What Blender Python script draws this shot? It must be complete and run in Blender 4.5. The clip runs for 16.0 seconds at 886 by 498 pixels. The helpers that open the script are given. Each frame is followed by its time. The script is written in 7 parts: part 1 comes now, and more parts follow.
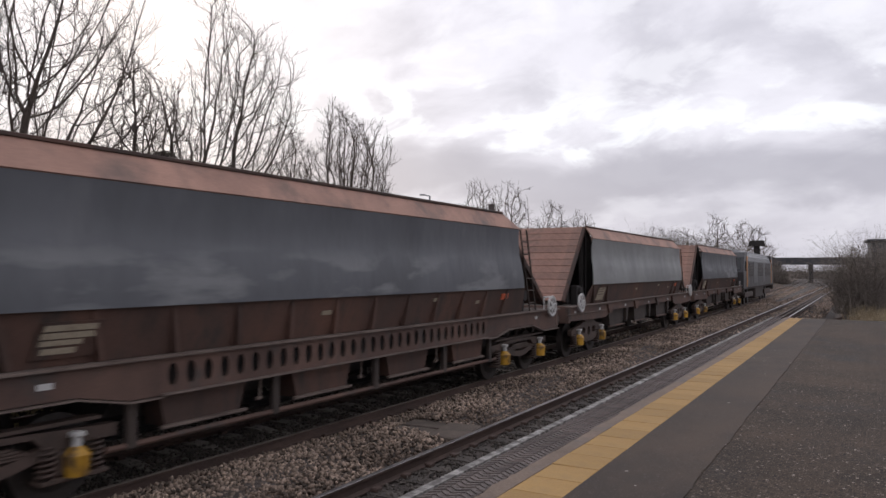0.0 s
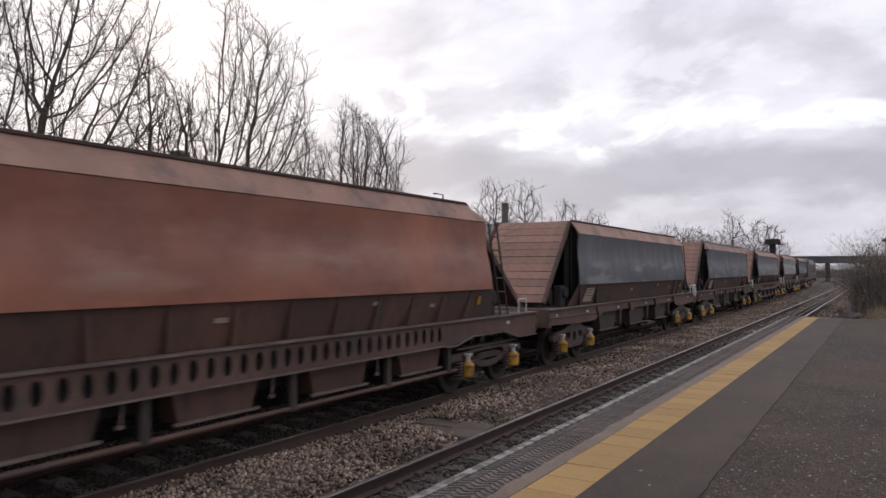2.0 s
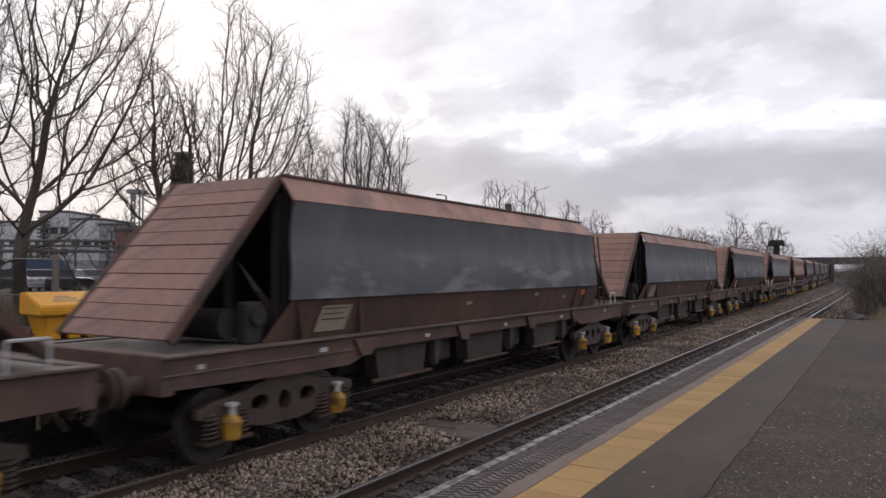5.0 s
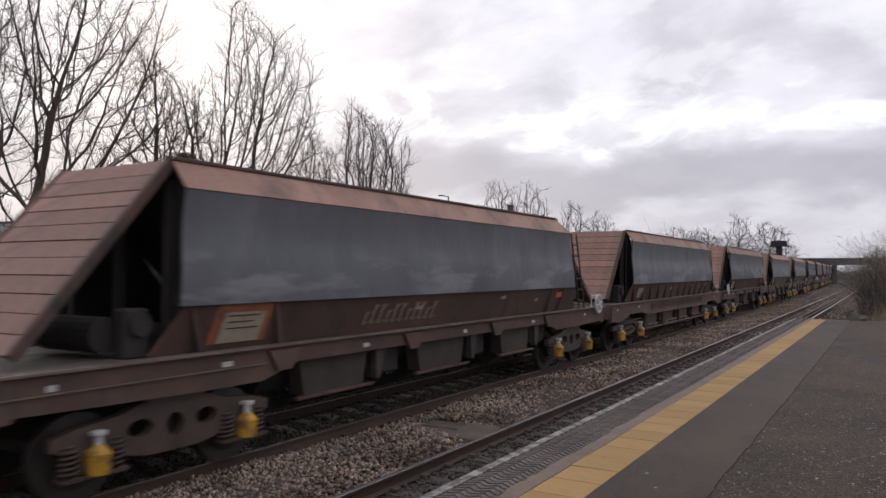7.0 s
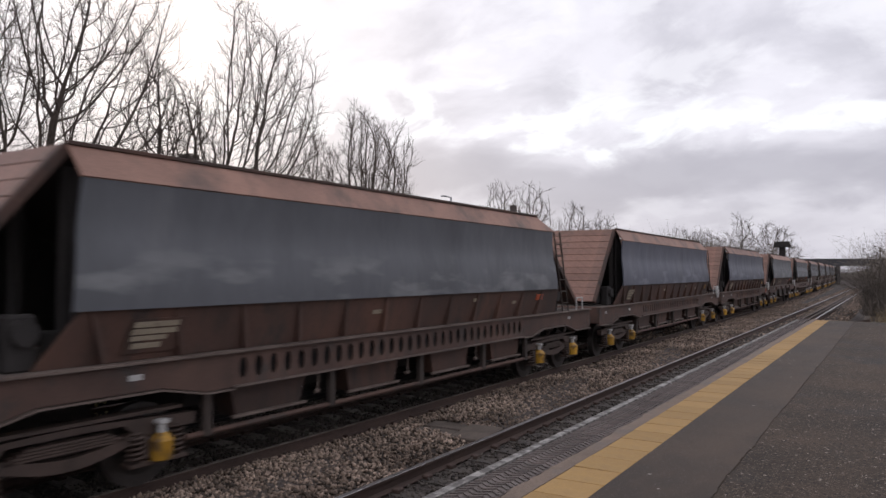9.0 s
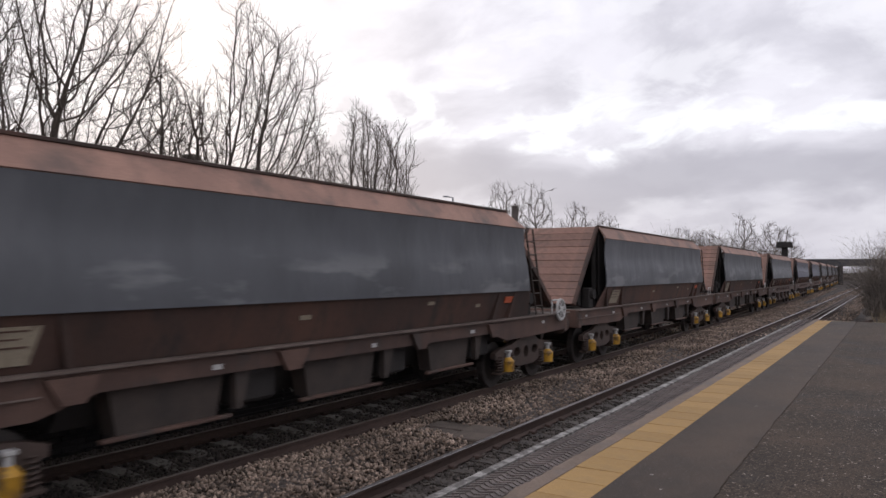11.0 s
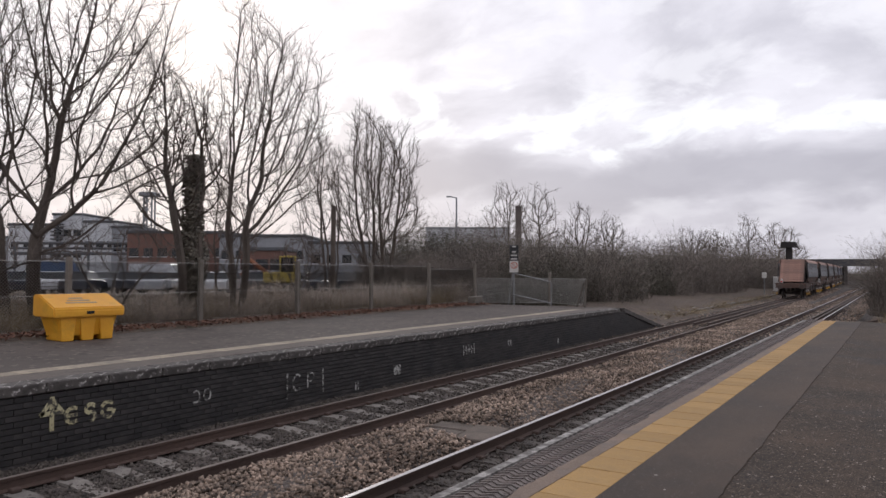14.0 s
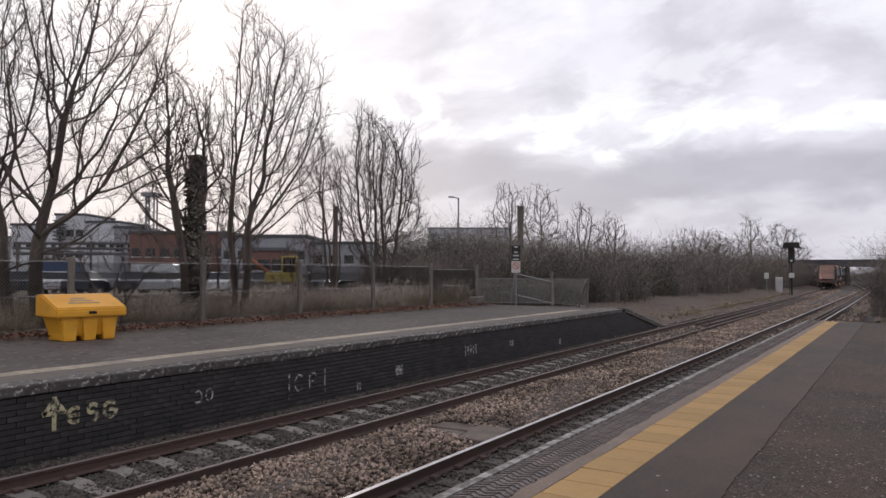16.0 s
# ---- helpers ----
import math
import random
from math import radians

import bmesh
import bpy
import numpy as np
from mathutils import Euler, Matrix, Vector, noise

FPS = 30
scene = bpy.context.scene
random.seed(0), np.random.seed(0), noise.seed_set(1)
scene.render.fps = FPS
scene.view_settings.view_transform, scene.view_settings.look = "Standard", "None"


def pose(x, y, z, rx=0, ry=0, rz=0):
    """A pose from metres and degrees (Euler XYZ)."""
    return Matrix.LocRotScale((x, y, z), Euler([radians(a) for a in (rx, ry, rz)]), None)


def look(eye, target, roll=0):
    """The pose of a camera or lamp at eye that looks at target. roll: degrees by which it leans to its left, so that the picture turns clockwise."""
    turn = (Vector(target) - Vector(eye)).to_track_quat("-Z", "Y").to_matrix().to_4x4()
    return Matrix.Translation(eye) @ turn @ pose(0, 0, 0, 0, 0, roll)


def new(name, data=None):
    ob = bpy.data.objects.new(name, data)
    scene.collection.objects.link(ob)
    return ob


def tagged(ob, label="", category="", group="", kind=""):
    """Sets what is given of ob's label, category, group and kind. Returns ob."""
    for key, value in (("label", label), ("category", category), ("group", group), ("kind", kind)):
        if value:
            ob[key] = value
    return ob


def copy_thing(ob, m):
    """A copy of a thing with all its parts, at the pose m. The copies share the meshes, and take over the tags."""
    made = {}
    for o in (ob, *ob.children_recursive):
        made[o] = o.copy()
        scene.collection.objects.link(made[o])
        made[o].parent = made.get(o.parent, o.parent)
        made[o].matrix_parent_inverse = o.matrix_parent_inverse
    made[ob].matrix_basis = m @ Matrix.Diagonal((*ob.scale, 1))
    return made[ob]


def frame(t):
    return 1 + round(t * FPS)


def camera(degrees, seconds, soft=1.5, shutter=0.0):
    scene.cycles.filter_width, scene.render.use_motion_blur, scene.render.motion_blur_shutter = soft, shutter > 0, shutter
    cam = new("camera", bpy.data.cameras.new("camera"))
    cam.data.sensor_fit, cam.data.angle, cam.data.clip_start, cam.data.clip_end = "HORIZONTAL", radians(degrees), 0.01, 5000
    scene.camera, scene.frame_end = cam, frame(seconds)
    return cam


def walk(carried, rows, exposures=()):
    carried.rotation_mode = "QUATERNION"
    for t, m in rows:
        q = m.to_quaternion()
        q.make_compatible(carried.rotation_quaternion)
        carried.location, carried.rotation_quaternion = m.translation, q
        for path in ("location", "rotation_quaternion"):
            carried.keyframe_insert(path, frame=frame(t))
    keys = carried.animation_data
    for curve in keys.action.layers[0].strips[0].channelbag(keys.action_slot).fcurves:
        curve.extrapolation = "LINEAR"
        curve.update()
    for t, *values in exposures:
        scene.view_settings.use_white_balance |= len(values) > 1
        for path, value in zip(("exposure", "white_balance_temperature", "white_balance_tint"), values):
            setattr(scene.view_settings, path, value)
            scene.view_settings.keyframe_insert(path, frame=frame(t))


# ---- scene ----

# ---------------------------------------------------------------- camera
cam = camera(62.19, 16.0, shutter=0.1)
EYE = (0.0, 0.0, 2.371)
# seconds, turn to the left of the track, tilt up, lean (degrees)
TURNS = [
    (0, 29.984, 1.630, 0.179),
    (0.5, 29.924, 1.539, 0.158),
    (1, 30.626, 1.498, 0.175),
    (1.5, 30.794, 1.529, 0.137),
    (2, 31.016, 1.531, 0.156),
    (2.5, 31.151, 1.532, 0.189),
    (3, 31.168, 1.536, 0.188),
    (3.5, 31.187, 1.555, 0.167),
    (4, 31.204, 1.589, 0.187),
    (6.5, 31.388, 1.649, 0.163),
    (7, 31.440, 1.676, 0.175),
    (7.5, 31.493, 1.693, 0.175),
    (8, 31.560, 1.687, 0.197),
    (8.5, 31.596, 1.728, 0.186),
    (9, 31.644, 1.728, 0.190),
    (11.5, 31.860, 1.758, 0.185),
    (12, 31.930, 1.758, 0.188),
    (12.5, 31.944, 1.770, 0.185),
    (13, 32.005, 1.778, 0.194),
    (13.5, 32.036, 1.787, 0.206),
    (14, 32.075, 1.768, 0.167),
    (14.5, 32.121, 1.786, 0.175),
    (15, 32.167, 1.763, 0.162),
    (15.5, 32.189, 1.789, 0.187),
    (16, 32.225, 1.792, 0.195)
]


def aim(turn, tilt, lean):
    return Matrix.Translation(EYE) @ pose(0, 0, 0, 90 + tilt, 0, turn) @ pose(0, 0, 0, 0, 0, lean)


walk(cam, [(t, aim(a, b, c)) for t, a, b, c in TURNS])

# ---------------------------------------------------------------- world, sun, exposure
scene.view_settings.exposure = 0.13
SUN_TURN, SUN_UP = 52.0, 20.0      # degrees to the left of the track, above the horizon
world = bpy.data.worlds.new("overcast_sky")
scene.world = world
world.use_nodes = True


def build_sky():
    nt = world.node_tree
    nt.nodes.clear()
    N = nt.nodes.new
    link = nt.links.new
    out = N("ShaderNodeOutputWorld")
    bg = N("ShaderNodeBackground")
    sky = N("ShaderNodeTexSky")
    sky.sky_type = "NISHITA"
    sky.sun_disc = False
    sky.sun_elevation = radians(SUN_UP)
    sky.sun_rotation = radians(-SUN_TURN)
    sky.air_density, sky.dust_density = 1.2, 3.0
    tc = N("ShaderNodeTexCoord")
    sep = N("ShaderNodeSeparateXYZ")
    link(tc.outputs["Generated"], sep.inputs[0])

    def m(op, a, b=None, clamp=False):
        n = N("ShaderNodeMath")
        n.operation, n.use_clamp = op, clamp
        for i, v in enumerate((a, b)):
            if v is None:
                continue
            if isinstance(v, (int, float)):
                n.inputs[i].default_value = v
            else:
                link(v, n.inputs[i])
        return n.outputs[0]

    def ramp(fac, stops, kind="EASE"):
        n = N("ShaderNodeValToRGB")
        n.color_ramp.interpolation = kind
        while len(n.color_ramp.elements) < len(stops):
            n.color_ramp.elements.new(0.5)
        for e, (p, c) in zip(n.color_ramp.elements, stops):
            e.position, e.color = p, (c, c, c, 1) if isinstance(c, (int, float)) else (*c, 1)
        link(fac, n.inputs[0])
        return n.outputs[0]

    def mix(fac, a, b, kind="MIX"):
        n = N("ShaderNodeMix")
        n.data_type, n.blend_type = "RGBA", kind
        for sock, v in ((n.inputs[0], fac), (n.inputs[6], a), (n.inputs[7], b)):
            if isinstance(v, (int, float)):
                sock.default_value = v
            elif isinstance(v, tuple):
                sock.default_value = (*v, 1)
            else:
                link(v, sock)
        return n.outputs[2]

    # cloud layer seen in perspective: direction divided by its height
    up = m("MAXIMUM", sep.outputs[2], 0.0)
    deep = m("ADD", up, 0.42)
    comb = N("ShaderNodeCombineXYZ")
    link(m("DIVIDE", sep.outputs[0], deep), comb.inputs[0])
    link(m("DIVIDE", sep.outputs[1], deep), comb.inputs[1])

    def clouds(scale, detail, shift, rough=0.5, warp=0.4):
        mp = N("ShaderNodeMapping")
        mp.inputs["Location"].default_value = shift
        mp.inputs["Rotation"].default_value = (0, 0, radians(32))
        mp.inputs["Scale"].default_value = (0.8, 1.0, 1.0)
        link(comb.outputs[0], mp.inputs[0])
        n = N("ShaderNodeTexNoise")
        n.inputs["Scale"].default_value, n.inputs["Detail"].default_value = scale, detail
        n.inputs["Roughness"].default_value, n.inputs["Distortion"].default_value = rough, warp
        link(mp.outputs[0], n.inputs["Vector"])
        return n.outputs["Fac"]

    broad = ramp(clouds(4.2, 7.0, (3.1, 1.7, 0.0), 0.55, 0.3), [(0.38, 0.0), (0.68, 1.0)])
    fine = ramp(clouds(8.0, 7.0, (0.4, 6.2, 2.0), 0.55, 0.4), [(0.44, 0.0), (0.64, 1.0)])
    # the low bank of cloud on the far horizon
    bank_edge = m("ADD", sep.outputs[2], m("MULTIPLY", m("SUBTRACT", clouds(3.4, 6.0, (5.0, 0.3, 1.0)), 0.5), 0.16))
    bank = ramp(bank_edge, [(0.0, 0.62), (0.080, 0.5), (0.112, 1.0), (0.140, 1.0), (0.200, 0.0)])
    rim = ramp(bank_edge, [(0.160, 0.0), (0.185, 1.0), (0.205, 1.0), (0.26, 0.0)])
    # glow round the hidden sun
    a, e = radians(SUN_TURN), radians(SUN_UP)
    dot = N("ShaderNodeVectorMath")
    dot.operation = "DOT_PRODUCT"
    link(tc.outputs["Generated"], dot.inputs[0])
    dot.inputs[1].default_value = (-math.sin(a) * math.cos(e), math.cos(a) * math.cos(e), math.sin(e))
    glow = ramp(dot.outputs["Value"], [(0.94, 0.0), (1.0, 1.0)])
    grey = mix(m("MULTIPLY", broad, 0.9), (0.83, 0.815, 0.90), (0.59, 0.58, 0.655))
    grey = mix(m("MULTIPLY", fine, 0.45), grey, (0.99, 0.985, 1.05))
    grey = mix(m("MULTIPLY", bank, m("SUBTRACT", 0.85, m("MULTIPLY", glow, 0.55))), grey, (0.44, 0.43, 0.50))
    grey = mix(m("MULTIPLY", rim, m("MULTIPLY", fine, 0.9)), grey, (0.98, 1.0, 1.06))
    grey = mix(m("MULTIPLY", glow, 0.30), grey, (1.02, 1.03, 1.10))
    thin = mix(0.006, grey, sky.outputs[0])
    link(thin, bg.inputs[0])
    bg.inputs[1].default_value = SKY
    link(bg.outputs[0], out.inputs[0])


SKY = 0.97
build_sky()
sun_data = bpy.data.lights.new("sun", "SUN")
sun_data.energy, sun_data.angle, sun_data.color = 0.7, radians(25), (1.0, 0.96, 0.92)
sun = new("sun", sun_data)
sun.matrix_world = look((-60, 50, 40), (-60 + math.sin(radians(SUN_TURN)) * 40, 50 - math.cos(radians(SUN_TURN)) * 40, 40 - 40 * math.tan(radians(SUN_UP))))

# ---------------------------------------------------------------- materials
def material(name, colours, rough=0.8, metal=0.0, scale=3.0, fine=40.0, bump=0.3, bump_size=0.01, stretch=(1, 1, 1), spread=0.0, coords="Object", grit=0.5, dirt=None, dirt_scale=0.8, dirt_at=(0.52, 0.68), rough_var=0.12, spec=0.5):
    """Two scales of noise between the colours, a fine grain, relief, and stains of a second colour."""
    mt = bpy.data.materials.new(name)
    mt.use_nodes = True
    nt = mt.node_tree
    N, link = nt.nodes.new, nt.links.new
    bsdf = nt.nodes["Principled BSDF"]
    tc = N("ShaderNodeTexCoord")
    mp = N("ShaderNodeMapping")
    mp.inputs["Scale"].default_value = stretch
    link(tc.outputs[coords], mp.inputs[0])

    def noise_tex(s, detail=5.0, r=0.6):
        n = N("ShaderNodeTexNoise")
        n.inputs["Scale"].default_value, n.inputs["Detail"].default_value, n.inputs["Roughness"].default_value = s, detail, r
        link(mp.outputs[0], n.inputs["Vector"])
        return n.outputs["Fac"]

    def mixc(kind, fac, a, b):
        n = N("ShaderNodeMix")
        n.data_type, n.blend_type = "RGBA", kind
        for sock, v in ((n.inputs[0], fac), (n.inputs[6], a), (n.inputs[7], b)):
            if isinstance(v, (int, float)):
                sock.default_value = v
            elif isinstance(v, tuple):
                sock.default_value = (*v, 1)
            else:
                link(v, sock)
        return n.outputs[2]

    def ramp(fac, stops):
        n = N("ShaderNodeValToRGB")
        while len(n.color_ramp.elements) < len(stops):
            n.color_ramp.elements.new(0.5)
        for e, (p, c) in zip(n.color_ramp.elements, stops):
            e.position, e.color = p, (c, c, c, 1) if isinstance(c, (int, float)) else (*c, 1)
        link(fac, n.inputs[0])
        return n.outputs[0]

    big, small = noise_tex(scale), noise_tex(fine, 3.0)
    k = len(colours)
    col = ramp(big, [(0.32 + 0.36 * i / max(k - 1, 1), c) for i, c in enumerate(colours)])
    lum = ramp(small, [(0.25, 1.0 - grit * 0.6), (0.75, 1.0 + grit * 0.35)])
    col = mixc("MULTIPLY", 1.0, col, lum)
    if dirt:
        st = ramp(noise_tex(dirt_scale, 7.0, 0.65), [(dirt_at[0], 0.0), (dirt_at[1], 1.0)])
        col = mixc("MIX", st, col, dirt)
    if spread:
        oi = N("ShaderNodeObjectInfo")
        col = mixc("MULTIPLY", 1.0, col, ramp(oi.outputs["Random"], [(0.0, 1.0 - spread), (1.0, 1.0 + spread)]))
    link(col, bsdf.inputs["Base Color"])
    rr = N("ShaderNodeMapRange")
    rr.inputs["To Min"].default_value, rr.inputs["To Max"].default_value = max(rough - rough_var, 0.03), min(rough + rough_var, 1.0)
    link(big, rr.inputs["Value"])
    link(rr.outputs[0], bsdf.inputs["Roughness"])
    bsdf.inputs["Metallic"].default_value = metal
    bsdf.inputs["Specular IOR Level"].default_value = spec
    if bump:
        bp = N("ShaderNodeBump")
        bp.inputs["Strength"].default_value, bp.inputs["Distance"].default_value = bump, bump_size
        link(small, bp.inputs["Height"])
        link(bp.outputs[0], bsdf.inputs["Normal"])
    return mt


def chips(mt, scale, colour, amount):
    """Pale stone chips showing in a surface."""
    nt = mt.node_tree
    bsdf = nt.nodes["Principled BSDF"]
    src = bsdf.inputs["Base Color"].links[0].from_socket
    tc = nt.nodes.new("ShaderNodeTexCoord")
    vo = nt.nodes.new("ShaderNodeTexVoronoi")
    vo.inputs["Scale"].default_value = scale
    nt.links.new(tc.outputs["Object"], vo.inputs["Vector"])
    ramp = nt.nodes.new("ShaderNodeValToRGB")
    ramp.color_ramp.elements[0].position, ramp.color_ramp.elements[1].position = 1 - amount, min(1.0, 1 - amount + 0.08)
    sep = nt.nodes.new("ShaderNodeSeparateColor")
    nt.links.new(vo.outputs["Color"], sep.inputs[0])
    nt.links.new(sep.outputs[0], ramp.inputs[0])
    near = nt.nodes.new("ShaderNodeMath")
    near.operation = "LESS_THAN"
    near.inputs[1].default_value = 0.42
    nt.links.new(vo.outputs["Distance"], near.inputs[0])
    both = nt.nodes.new("ShaderNodeMath")
    both.operation = "MULTIPLY"
    nt.links.new(ramp.outputs[0], both.inputs[0])
    nt.links.new(near.outputs[0], both.inputs[1])
    mx = nt.nodes.new("ShaderNodeMix")
    mx.data_type = "RGBA"
    nt.links.new(both.outputs[0], mx.inputs[0])
    nt.links.new(src, mx.inputs[6])
    mx.inputs[7].default_value = (*colour, 1)
    nt.links.new(mx.outputs[2], bsdf.inputs["Base Color"])
    return mt


def island(mt, amount):
    """Lets the joined pieces of a mesh differ in tone."""
    nt = mt.node_tree
    bsdf = nt.nodes["Principled BSDF"]
    src = bsdf.inputs["Base Color"].links[0].from_socket
    g = nt.nodes.new("ShaderNodeNewGeometry")
    r = nt.nodes.new("ShaderNodeMapRange")
    r.inputs["To Min"].default_value, r.inputs["To Max"].default_value = 1 - amount, 1 + amount
    nt.links.new(g.outputs["Random Per Island"], r.inputs["Value"])
    n = nt.nodes.new("ShaderNodeVectorMath")
    n.operation = "SCALE"
    nt.links.new(src, n.inputs[0])
    nt.links.new(r.outputs[0], n.inputs["Scale"])
    nt.links.new(n.outputs[0], bsdf.inputs["Base Color"])
    return mt


